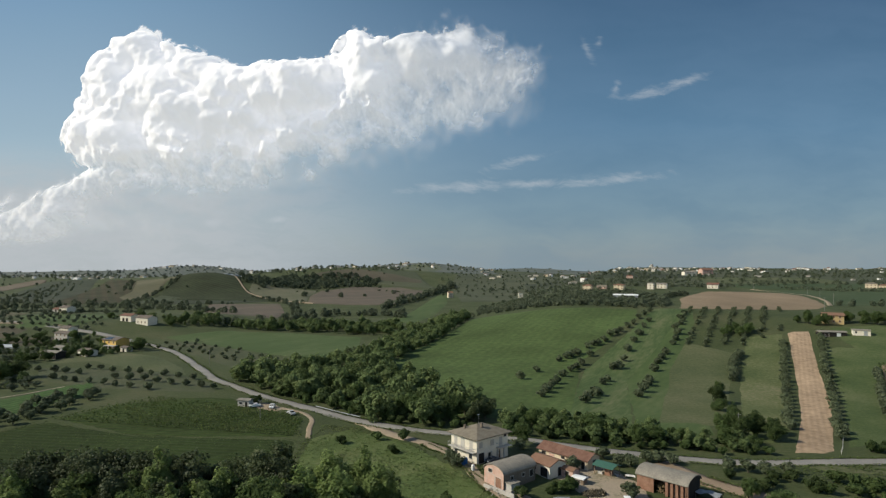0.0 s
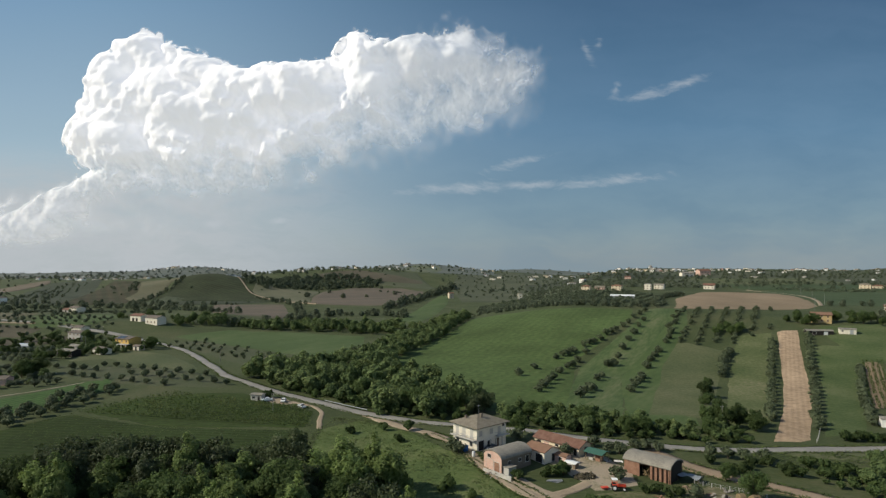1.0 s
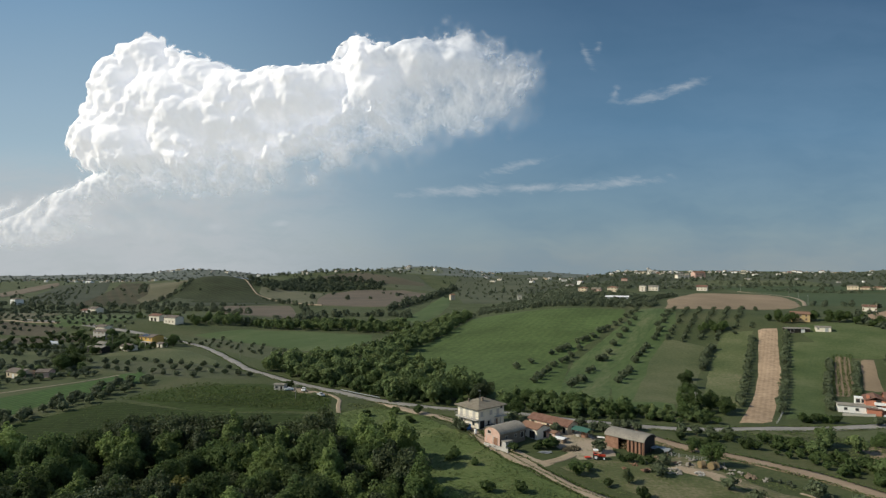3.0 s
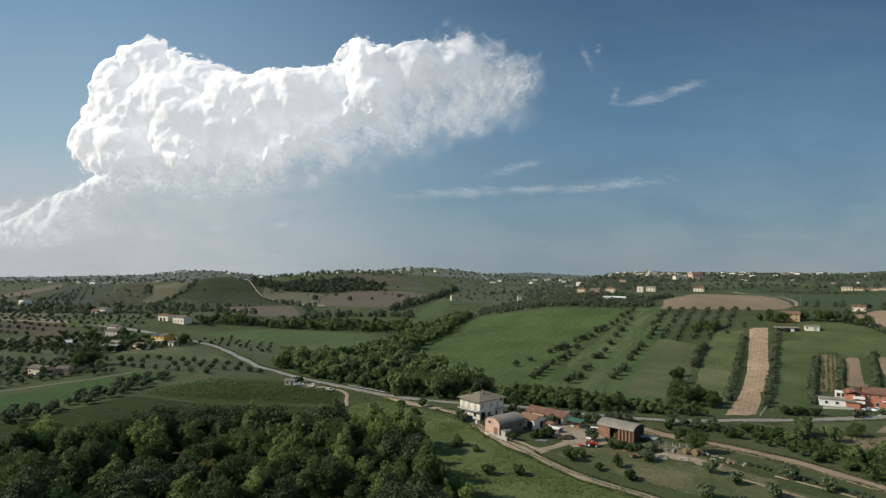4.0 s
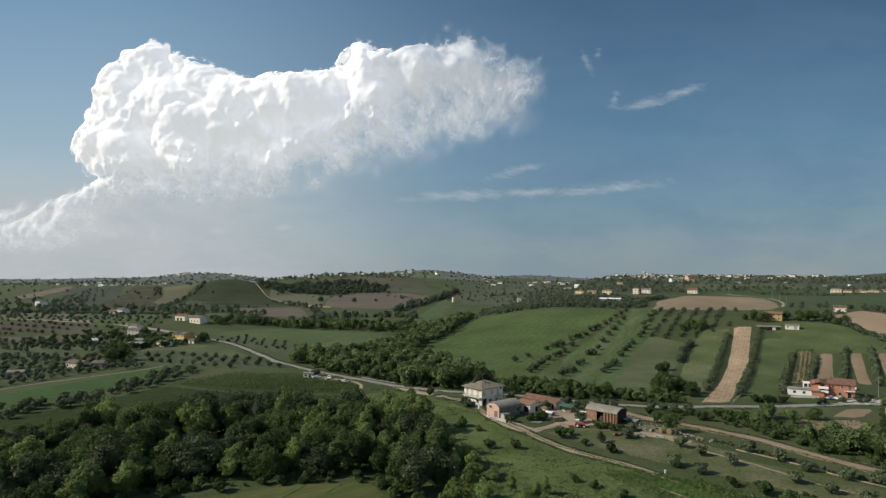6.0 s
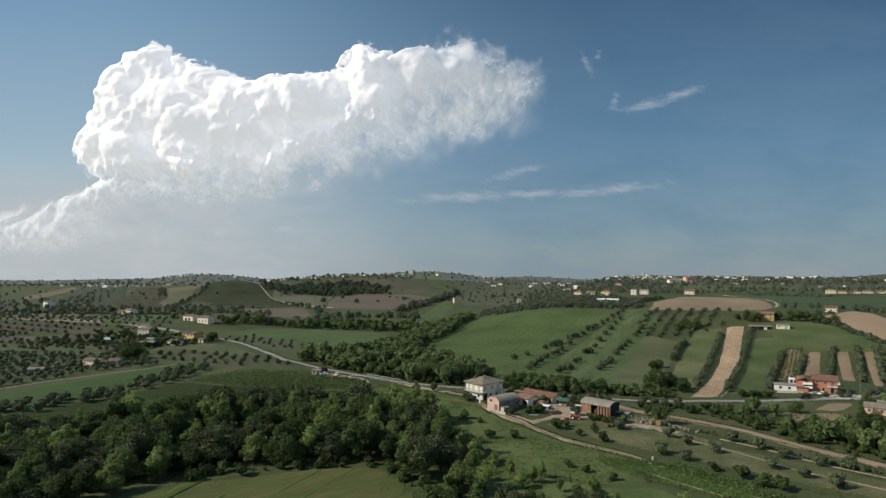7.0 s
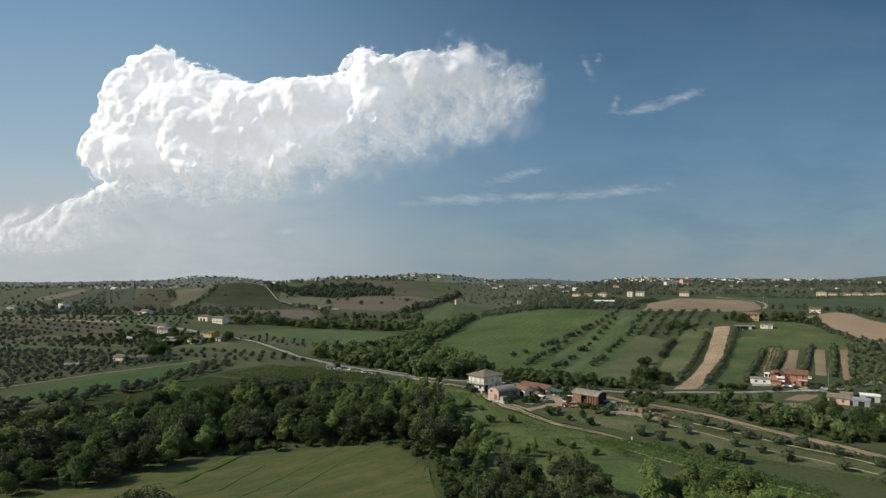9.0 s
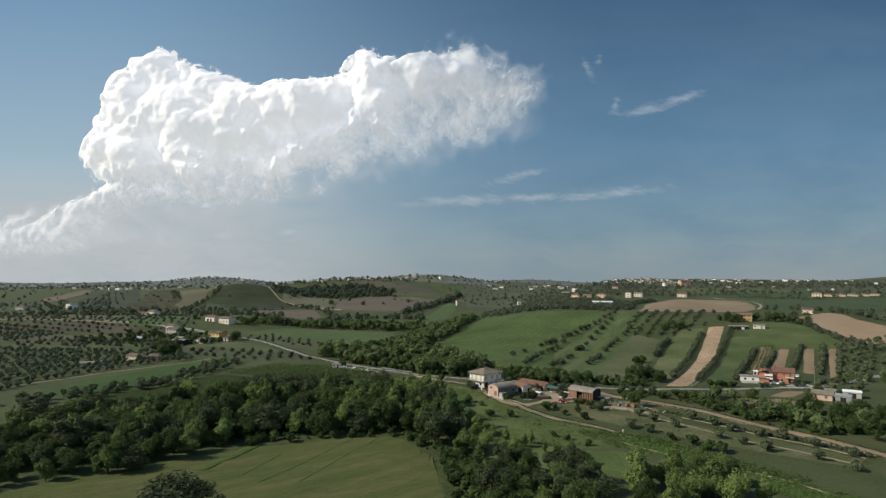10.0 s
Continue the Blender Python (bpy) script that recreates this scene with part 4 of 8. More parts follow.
ribbon("dirt_track", [(73.3, 106.6), (79.1, 98.6), (84.1, 90.6), (91.5, 78.6), (99.7, 70.6), (105.3, 63.6), (114, 52)], 1.2, DIRT, "narrow pale path through an olive grove", "track", 0.10, 0.35)
ribbon("dirt_track", [(83.6, 108.6), (91.8, 98.6), (101.9, 84.6), (111.8, 72.6), (121, 58)], 1.1, DIRT, "narrow pale path beside a hedge", "track", 0.10, 0.35)
ribbon("dirt_track", [(-225, 150), (-201, 196), (-190, 215), (-172, 236), (-160, 256)], 1.1, YARD, "pale farm path beside a green field", "track", 0.10, 0.2)
ribbon("dirt_track", [(290, 458), (330, 530), (356, 600), (362, 640), (352, 700)], 3.0, DIRT, "pale lane along a ploughed field", "track", 0.4, 0.1)
ribbon("farm_road", [(-345, 1000), (-318, 950), (-291, 900), (-262, 862), (-232, 825), (-205, 795), (-165, 768)], 2.6, DIRT, "pale lane down a distant hillside", "track", 1.5, 0.1)
ribbon("farm_road", [(-470, 455), (-400, 462), (-330, 448), (-275, 437)], 4.0, DIRT, "pale lane across the valley plots", "track", 0.3, 0.1)
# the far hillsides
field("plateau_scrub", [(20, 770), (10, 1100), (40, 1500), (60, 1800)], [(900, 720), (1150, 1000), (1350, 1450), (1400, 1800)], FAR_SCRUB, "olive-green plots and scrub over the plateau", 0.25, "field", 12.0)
# the farthest ridges take the haze-coloured ground, not a plant cover of their own
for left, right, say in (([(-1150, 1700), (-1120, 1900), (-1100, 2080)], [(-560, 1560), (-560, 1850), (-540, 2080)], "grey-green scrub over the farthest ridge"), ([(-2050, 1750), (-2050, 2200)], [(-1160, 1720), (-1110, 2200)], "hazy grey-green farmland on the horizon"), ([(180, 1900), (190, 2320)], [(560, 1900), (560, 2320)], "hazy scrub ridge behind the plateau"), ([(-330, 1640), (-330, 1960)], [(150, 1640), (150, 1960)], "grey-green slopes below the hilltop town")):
    field("far_ridge", left, right, FAR_HAZED, say, 0.8)
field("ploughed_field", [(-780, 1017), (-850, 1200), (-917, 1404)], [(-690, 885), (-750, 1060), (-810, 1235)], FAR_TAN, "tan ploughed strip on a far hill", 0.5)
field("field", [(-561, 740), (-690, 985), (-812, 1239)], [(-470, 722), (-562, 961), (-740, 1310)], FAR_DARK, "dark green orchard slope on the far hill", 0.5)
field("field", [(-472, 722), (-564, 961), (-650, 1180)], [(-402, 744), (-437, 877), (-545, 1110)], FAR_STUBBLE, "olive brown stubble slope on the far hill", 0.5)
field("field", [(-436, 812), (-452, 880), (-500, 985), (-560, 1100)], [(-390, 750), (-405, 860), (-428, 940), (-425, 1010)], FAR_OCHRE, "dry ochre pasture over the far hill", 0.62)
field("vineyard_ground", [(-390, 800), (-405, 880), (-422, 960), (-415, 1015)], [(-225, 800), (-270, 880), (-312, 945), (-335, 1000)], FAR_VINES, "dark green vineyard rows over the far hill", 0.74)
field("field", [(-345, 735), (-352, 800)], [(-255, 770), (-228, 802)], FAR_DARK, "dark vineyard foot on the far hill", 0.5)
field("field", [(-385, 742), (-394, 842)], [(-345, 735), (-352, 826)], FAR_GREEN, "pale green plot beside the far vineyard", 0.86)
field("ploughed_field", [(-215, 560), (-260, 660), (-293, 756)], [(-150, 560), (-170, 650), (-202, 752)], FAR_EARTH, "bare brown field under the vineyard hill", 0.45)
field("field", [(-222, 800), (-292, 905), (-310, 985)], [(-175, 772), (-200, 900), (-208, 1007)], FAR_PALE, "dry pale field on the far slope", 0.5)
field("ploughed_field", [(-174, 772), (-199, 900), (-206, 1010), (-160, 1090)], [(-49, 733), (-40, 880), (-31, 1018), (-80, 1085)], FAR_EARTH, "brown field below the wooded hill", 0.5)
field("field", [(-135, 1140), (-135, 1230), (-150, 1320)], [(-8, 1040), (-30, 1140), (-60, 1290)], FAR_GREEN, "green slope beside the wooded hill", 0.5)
field("field", [(-302, 428), (-330, 470), (-350, 505)], [(-262, 436), (-262, 478), (-290, 520)], FIELD_GREEN, "small green field beside farmhouses", 0.2)
field("field", [(-470, 470), (-420, 545)], [(-345, 462), (-352, 520)], FAR_OCHRE, "dry grass plot with scattered olives", 0.25)
field("ploughed_field", [(-430, 345), (-320, 352), (-238, 382)], [(-440, 385), (-325, 390), (-262, 408)], SOIL_DARK, "dark tilled plot below the valley lane", 0.2)

field("field", [(-4, 212), (-28.5, 308), (-26.8, 336), (-5.9, 393), (5.5, 430), (21.8, 500)], [(42, 200), (72, 312), (97, 350), (108, 374), (128, 400), (138, 432)], FIELD_DRILLED, "broad smooth green field of young crop")
field("field", [(36, 198), (66, 296), (100, 352), (134, 408), (150, 436)], [(62, 190), (85, 276), (121, 335), (150, 385), (168, 432)], FIELD_GREENER, "green strip between olive rows", 0.09)
field("field", [(58, 188), (80, 274), (115, 333), (144, 384), (163, 432)], [(86, 184), (109, 290), (131, 330), (156, 378), (175, 428)], FIELD_GREEN, "mown green strip between olive rows", 0.12)
field("field", [(66, 200), (84, 245), (104, 287), (134, 342)], [(96, 200), (112, 236), (133, 280), (152, 314)], FIELD_DULL, "dull olive brown fallow strip between olive rows", 0.15, "field", 5.0, 0.4)
field("field", [(95, 194), (112, 234), (134, 280), (170, 345)], [(97, 176), (120, 206), (144, 250), (193, 345)], FIELD_LIGHT, "dry light green grass strip beside ploughed soil", 0.09, "field", 5.0, 0.4)
field("ploughed_strip", [(97, 171), (120, 207), (145, 252), (195, 348)], [(111.5, 171), (124, 192), (146, 226), (208, 346)], SOIL_TAN, "narrow strip of pale ploughed soil with furrows", 0.12, "field", 4.0, 0.2)
field("field", [(116, 176), (130, 197), (150, 231), (197, 318)], [(136, 182), (141, 189), (168, 233), (226, 305)], FIELD_VIVID, "lush green grass field beside olive rows")
field("ploughed_field", [(165, 430), (185, 480), (204, 534), (240, 600), (285, 665)], [(262, 428), (289, 458), (325, 530), (350, 600), (357, 640)], SOIL_BROWN, "brown ploughed field on the hill crest")
field("ploughed_strip", [(178, 226), (212, 278)], [(185, 220), (219.5, 276)], SOIL_BROWN, "bare brown strip between orchard rows", 0.1, "field", 4.0, 0.25)
field("ploughed_strip", [(191, 214), (227, 276)], [(196, 209), (234, 273)], SOIL_BROWN, "bare brown strip between orchard rows", 0.1, "field", 4.0, 0.25)
field("ploughed_strip", [(198, 201), (241, 272)], [(202, 198), (247, 270)], SOIL_BROWN, "bare brown strip between orchard rows", 0.1, "field", 4.0, 0.25)
field("ploughed_field", [(270, 368), (272, 345), (270, 310), (268, 270)], [(340, 430), (336, 405), (324, 366), (330, 290)], SOIL_SAND, "sandy bare field on the slope")
field("field", [(296, 472), (330, 540), (348, 600), (352, 690)], [(400, 440), (470, 530), (520, 600), (560, 660)], CROP_DARK, "dark green crop field on the plateau")
field("field", [(-175, 128), (-150, 170), (-134, 204), (-98, 188), (-43, 183)], [(-150, 96), (-104, 120), (-80, 134), (-50, 134), (-36, 150)], FIELD_DEEP, "smooth deep green field below the vineyard", 0.07)
field("vineyard_ground", [(-132, 204), (-122, 226), (-104, 238), (-84, 239)], [(-97, 186), (-70, 184), (-44, 184), (-47, 209)], VINE_GROUND, "vineyard with low green rows")
field("field", [(-200, 140), (-195, 188), (-170, 234), (-152, 280)], [(-160, 140), (-154, 196), (-150, 205), (-140, 238)], DRILLS, "green vegetable field in drills")
field("field", [(-190, 410), (-160, 447), (-110, 442), (-56, 425)], [(-150, 380), (-122, 364), (-80, 330), (-46, 330)], FIELD_GREEN, "green valley field")
field("field", [(-183, 380), (-150, 350), (-116, 312), (-100, 296)], [(-164, 400), (-122, 366), (-84, 326), (-72, 304)], OLIVE_FLOOR, "dry olive-brown ground under young olives", 0.12)
field("field", [(-210, 335), (-190, 352), (-160, 340), (-128, 300)], [(-202, 306), (-185, 318), (-160, 302), (-118, 280)], FIELD_DULL, "olive brown fallow plot behind the olive rows")
field("olive_ground", [(-205, 300), (-180, 300), (-130, 290), (-100, 264)], [(-176, 268), (-150, 252), (-120, 246), (-90, 246)], OLIVE_FLOOR, "dry grass and tilled earth under the olive trees")
field("field", [(-130, 20), (-96, 52), (-72, 68), (-40, 79), (-24, 79)], [(-135, -180), (-60, -180), (-10, -150), (-2, -40), (-13, 58)], MEADOW, "mown grass meadow on the foreground rise", 0.08)
for line, wide in (([(-60, 33), (-51, 53), (-41, 77)], 0.9), ([(-49, 34), (-42, 53), (-32, 78)], 0.7), ([(-67, 37), (-64, 48), (-61, 59)], 0.8), ([(-80, 42), (-75, 55), (-71, 69)], 3.2)):
    ribbon("grass_ridge", line, wide, MEADOW_TALL, "line of taller greener grass across the meadow", "grass", 0.16, 0.5)
field("field", [(-45, 530), (-38, 600), (-20, 800), (-6, 940)], [(-25, 510), (-8, 600), (3, 740), (6, 900)], FIELD_GREEN, "bright green field across the gully", 0.4)
field("field", [(47, 91), (54, 86), (64, 81), (72, 64), (84, 46), (104, 18)], [(36, 86), (41, 75), (50, 65), (58, 57), (66, 44), (82, 14)], LUSH_GROUND, "lush green vegetable strip below the dirt track", 0.1)
ribbon("dirt_track", [(51.7, 84.5), (58, 76), (64, 67), (69, 60), (78, 47), (86, 37), (92, 26), (98, 14)], 0.9, DIRT, "narrow pale path through the vegetables", "track", 0.14, 0.3)
ribbon("dirt_track", [(44, 84), (52, 71), (60, 61), (70, 49)], 0.5, DIRT, "faint pale path through the vegetables", "track", 0.14, 0.3)
field("ploughed_field", [(121, 148), (117, 136), (111, 126)], [(154, 149), (146, 136), (136, 122)], SOIL_BROWN, "bare brown vegetable plot beside the wood", 0.1)
field("ploughed_field", [(137, 151), (148, 160), (156, 166)], [(150, 148), (160, 158), (166, 166)], SOIL_BROWN, "bare brown plot below the asphalt road", 0.1)
field("field", [(96, 158), (120, 152), (136, 152), (154, 167)], [(92, 164), (112, 163), (134, 165), (150, 169)], FIELD_DULL, "dull grass bank below the asphalt road", 0.08)
field("yard", [(54, 132), (60, 124), (68, 116), (78, 100)], [(66, 138), (70, 127), (76, 116), (84, 103)], DRY_YARD, "trodden earth and dry grass below the barns", 0.08, "yard", 3.0, 1.2)
field("yard", [(-77, 227), (-72, 222), (-62, 218)], [(-71, 234), (-62, 229), (-56, 221)], DIRT, "pale gravel parking place beside the road", 0.12, "yard", 3.0, 0.6)
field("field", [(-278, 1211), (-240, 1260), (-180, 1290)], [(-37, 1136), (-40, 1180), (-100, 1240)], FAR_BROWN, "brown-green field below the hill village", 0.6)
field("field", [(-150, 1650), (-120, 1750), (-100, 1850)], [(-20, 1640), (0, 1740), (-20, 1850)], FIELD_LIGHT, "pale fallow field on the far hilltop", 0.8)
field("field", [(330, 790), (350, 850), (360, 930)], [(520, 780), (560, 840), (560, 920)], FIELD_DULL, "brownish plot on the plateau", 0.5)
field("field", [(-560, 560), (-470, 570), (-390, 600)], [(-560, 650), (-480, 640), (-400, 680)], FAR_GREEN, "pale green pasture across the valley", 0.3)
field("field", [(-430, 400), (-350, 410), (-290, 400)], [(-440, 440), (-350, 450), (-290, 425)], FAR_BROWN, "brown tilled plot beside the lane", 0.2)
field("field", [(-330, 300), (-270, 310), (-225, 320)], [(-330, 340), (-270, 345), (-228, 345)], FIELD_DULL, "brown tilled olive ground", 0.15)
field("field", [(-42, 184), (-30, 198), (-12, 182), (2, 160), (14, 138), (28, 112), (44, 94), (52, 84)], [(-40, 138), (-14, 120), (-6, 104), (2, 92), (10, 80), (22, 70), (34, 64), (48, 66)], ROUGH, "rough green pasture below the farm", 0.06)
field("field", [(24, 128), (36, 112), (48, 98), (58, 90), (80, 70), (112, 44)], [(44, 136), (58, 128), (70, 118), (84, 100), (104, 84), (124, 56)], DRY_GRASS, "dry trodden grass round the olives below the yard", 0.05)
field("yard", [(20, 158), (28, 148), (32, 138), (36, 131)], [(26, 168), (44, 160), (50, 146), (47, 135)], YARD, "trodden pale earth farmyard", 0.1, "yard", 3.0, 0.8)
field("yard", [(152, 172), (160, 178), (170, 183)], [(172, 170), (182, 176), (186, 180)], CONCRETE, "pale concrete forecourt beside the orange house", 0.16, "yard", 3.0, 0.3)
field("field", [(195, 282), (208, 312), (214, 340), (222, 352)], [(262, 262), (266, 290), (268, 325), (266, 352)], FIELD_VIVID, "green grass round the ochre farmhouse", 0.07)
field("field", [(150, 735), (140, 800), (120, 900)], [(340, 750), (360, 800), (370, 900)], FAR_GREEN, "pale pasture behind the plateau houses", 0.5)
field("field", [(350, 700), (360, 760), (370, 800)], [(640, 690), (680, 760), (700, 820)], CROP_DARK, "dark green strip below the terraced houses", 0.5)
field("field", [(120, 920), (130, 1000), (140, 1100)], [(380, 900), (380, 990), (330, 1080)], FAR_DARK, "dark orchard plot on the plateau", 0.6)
field("vineyard_ground", [(158, 214), (172, 236), (203, 286)], [(168, 214), (182, 234), (212, 284)], SOIL_BROWN, "dry earth under the vine rows", 0.11, "field", 4.0, 0.3)
field("yard", [(57, 126), (64, 119), (72, 111)], [(62, 130), (69, 124), (76, 117)], DIRT, "bare dusty earth littered with rubble", 0.13, "yard", 2.5, 1.0)
field("yard", [(13, 140), (19, 132), (24, 125)], [(19, 142), (24, 134), (29, 129)], DIRT, "dusty widening where the tracks meet", 0.12, "yard", 2.5, 0.7)
field("field", [(0, 94), (12, 80), (24, 70), (36, 64), (49, 67)], [(-2, 46), (12, 44), (30, 40), (44, 34), (62, 40)], ROUGH, "mown green grass between the saplings", 0.05)


# ---- trees ----
rng = random.Random(7)
OLIVE = [plant_tree("olive_tree", "grey-green olive tree with a rounded crown", 2.4, 0.5, 3.8, 18, 720, 0.29, LEAF_OLIVE, 20 + i, 4, 0.16, "olive tree") for i in range(5)]
BROAD = [plant_tree("tree", "leafy green broadleaf tree", w, lo, hi, 60, 5600, 0.27, LEAF, 40 + i) for i, (w, lo, hi) in enumerate(((6.0, 0.6, 11), (5.0, 0.5, 12.5), (6.6, 0.5, 10), (5.0, 0.4, 9.5), (5.6, 0.6, 13)))]
PALE = [plant_tree("tree", "sunlit light green broadleaf tree", w, lo, hi, 60, 5200, 0.27, LEAF_LIGHT, 60 + i) for i, (w, lo, hi) in enumerate(((4.8, 0.8, 11.5), (3.8, 0.8, 12.5), (5.4, 0.6, 10)))]
DUSKY = [plant_tree("tree", "dark brownish-green broadleaf tree", w, lo, hi, 60, 5600, 0.27, LEAF_DARK, 70 + i) for i, (w, lo, hi) in enumerate(((6.2, 0.8, 11.5), (5.0, 0.8, 12.5), (7.0, 0.8, 10.5)))]
GOLDEN = [plant_tree("tree", "yellowing leafy broadleaf tree", 3.8, 0.6, 9, 22, 2600, 0.36, LEAF_GOLD, 80 + i) for i in range(2)]
BUSH = [plant_tree("bush", "rounded dark green bush", 1.7, 0.1, 2.6, 12, 460, 0.33, LEAF, 90 + i, 2, 0.07, "bush") for i in range(3)]
SMALL = [plant_tree("olive_tree", "grey-green olive tree", 2.1, 0.4, 3.2, 14, 300, 0.40, LEAF_OLIVE, 120 + i, 0, 0.16) for i in range(4)]
VALLEY = [plant_tree("olive_tree", "grey-green olive tree", 2.1, 0.4, 3.2, 14, 250, 0.42, LEAF_VALLEY, 125 + i, 0, 0.16) for i in range(4)]
MIDDLE = [plant_tree("tree", "mid-green leafy broadleaf tree", w, 0.5, hi, 36, 1500, 0.50, LEAF_GROVE, 130 + i, 2) for i, (w, hi) in enumerate(((5.0, 10), (4.4, 11.5), (5.8, 9.5), (4.2, 8.5)))]
MODELS = SMALL + VALLEY + MIDDLE + OLIVE + BROAD + PALE + DUSKY + GOLDEN + BUSH


def plant(models, places, size=(0.85, 1.15), group="", tall=(0.92, 1.08)):
    for x, y in places:
        ob = copy_thing(rng.choice(models), standing(x, y, rng.uniform(0, 360), rng.uniform(*size), rng.uniform(*tall)))
        if group:
            ob["group"] = group


def grove(name, label, models, places, size=(0.85, 1.15), category="trees"):
    """Trees that nobody would count, joined into one object, each still with trunk and crown."""
    parts = {}
    for x, y in places:
        ob = rng.choice(models)
        turn = np.array(standing(x, y, rng.uniform(0, 360), rng.uniform(*size), rng.uniform(0.92, 1.08)))
        for child in ob.children:
            mesh = child.data
            co = np.empty(len(mesh.vertices) * 3)
            mesh.vertices.foreach_get("co", co)
            parts.setdefault(child.name.split(".")[0], []).append((co.reshape(-1, 3) @ turn[:3, :3].T + turn[:3, 3], mesh))
    root = new(name)
    tagged(root, label, category, "", "stuff")
    for key, found in parts.items():
        faces, start = [], 0
        for co, mesh in found:
            faces += [tuple(v + start for v in f.vertices) for f in mesh.polygons]
            start += len(co)
        mesh = bpy.data.meshes.new(key)
        mesh.from_pydata(np.concatenate([co for co, _ in found]).tolist(), [], faces)
        mesh.update()
        part(key, mesh, found[0][1].materials[0], root)
        root.children[-1]["kind"] = "stuff"
    return root


# olive rows on the slope beyond the road
ROW_WEST = [(38.5, 240.6), (41.6, 248.6), (45.5, 257.6), (49.5, 266.6), (54.9, 281.6), (61.1, 292.6), (64.4, 296.6), (68.4, 304.6), (59.4, 313.6), (64.1, 318.6), (67.5, 320.6), (70.8, 324.6), (76.7, 320.6), (79.3, 336.6), (83.4, 340.6), (86.4, 342.6), (91.5, 347.6), (98.0, 359.6), (102.2, 362.6), (106.3, 367.6), (113.1, 376.6), (119.1, 384.6), (127.4, 399.6), (134.0, 408.6), (141.2, 418.6)]
ROW_MIDDLE = [(53.8, 230.6), (57.5, 240.6), (61.9, 249.6), (61.8, 244.6), (69.3, 266.6), (72.9, 272.6), (82.0, 294.6), (84.7, 295.6), (91.0, 308.6), (98.4, 326.6), (107.0, 343.6), (114.7, 357.6), (122.6, 373.6), (130.4, 388.6)]
ROW_EAST = [(77.5, 242.6), (82.2, 251.6), (88.1, 263.6), (91.2, 270.6), (99.6, 288.6), (106.0, 301.6), (110.6, 309.6), (115.5, 317.6), (125.7, 335.6), (130.6, 343.6), (136.1, 354.6), (139.0, 366.6), (146.3, 376.6), (150.9, 390.6), (158.6, 403.6)]
for row in (ROW_WEST, ROW_MIDDLE, ROW_EAST, along([(128, 270), (139, 292), (150, 311)], 4.5, rng, 0.8)):
    plant(OLIVE, row, (0.9, 1.2), "olive rows on the slope")
for line in ([(112, 197), (120, 213), (143, 255), (165, 297), (180, 322)], [(122, 186), (126, 195), (146, 228), (169, 269), (201, 325), (210, 342)]):
    plant(OLIVE, along(line, 6.4, rng, 0.5), (0.84, 1.06), "olive rows beside the ploughed strip")
for line in ([(143, 192), (168, 233), (194, 273)], [(172, 220), (204, 268)], [(187, 218), (210, 252), (228, 279)], [(198, 210), (221, 244), (242, 279)], [(208, 208), (230, 242), (250, 274)]):
    grove("orchard_row", "dense olive row beside the orange house", SMALL, along(line, 3.8, rng, 0.4), (0.85, 1.08), "olive trees")
plant(OLIVE, [(34.6, 276.7), (44.5, 292.7)], (0.95, 1.1), "lone olives in the green field")
grove("olive_grove", "upper olive grove below the ploughed field", SMALL, planted([(130, 330), (162, 324), (195, 352), (215, 400), (245, 432), (174, 430), (150, 390)], 9.0, 6.4, rng, 0.2, 62), (0.72, 0.95), "olive trees")
# olive groves on the valley floor
plant(OLIVE, planted([(-205, 300), (-180, 300), (-130, 290), (-98, 262), (-92, 248), (-120, 248), (-150, 254), (-176, 270)], 12.5, 8.2, rng, 0.15, -22), (0.74, 0.95), "olive rows behind the vineyard")
plant(OLIVE, scatter([(-166, 160), (-150, 160), (-138, 205), (-132, 222), (-136, 242), (-152, 234), (-152, 198)], 5.6, rng, 0.35, 20), (0.8, 1.1), "olive rows beside the green field")
grove("olive_grove", "grey-green valley olive grove in rows", VALLEY, planted([(-290, 150), (-215, 150), (-205, 200), (-180, 240), (-170, 262), (-215, 290), (-330, 300), (-340, 220)], 10.5, 4.8, rng, 0.25, 66), (0.78, 1.05), "olive trees")
grove("olive_grove", "distant olive rows over the valley floor", VALLEY, planted([(-330, 310), (-220, 305), (-225, 360), (-262, 352), (-330, 372)], 13, 6.5, rng, 0.2, -20) + planted([(-430, 330), (-345, 310), (-340, 400), (-440, 440)], 11, 5.5, rng, 0.25, -14) + planted([(-520, 200), (-350, 190), (-335, 295), (-430, 325), (-540, 340)], 9, 5.2, rng, 0.25, 60), (0.8, 1.1), "olive trees")
grove("olive_grove", "young olive trees in rows beyond the road", SMALL, scatter([(-185, 375), (-150, 348), (-115, 318), (-85, 320), (-120, 362), (-165, 398)], 9.5, rng, 0.2, -30), (0.6, 0.85), "olive trees")
# olives and bushes below the farmyard
GARDEN = [(67, 110), (70, 102), (75, 94), (91, 98), (94, 89), (101, 83), (107, 80), (85, 80), (90, 73), (94, 65), (64, 87), (59, 93), (105, 56), (86, 106), (112, 70), (118, 60), (110, 46), (124, 50)]
plant(OLIVE, GARDEN, (0.82, 1.05), "olives below the farmyard", (0.9, 1.05))
plant(BUSH, [(73, 72), (75.5, 66), (79, 64)], (1.2, 1.5), "bushes in the lower grove")
plant(BUSH, [(31.7, 74.6), (28.0, 78.6), (37.6, 68.6), (58.5, 91.6), (68.0, 77.6)], (0.8, 1.15), "small bushes in the lower pasture")
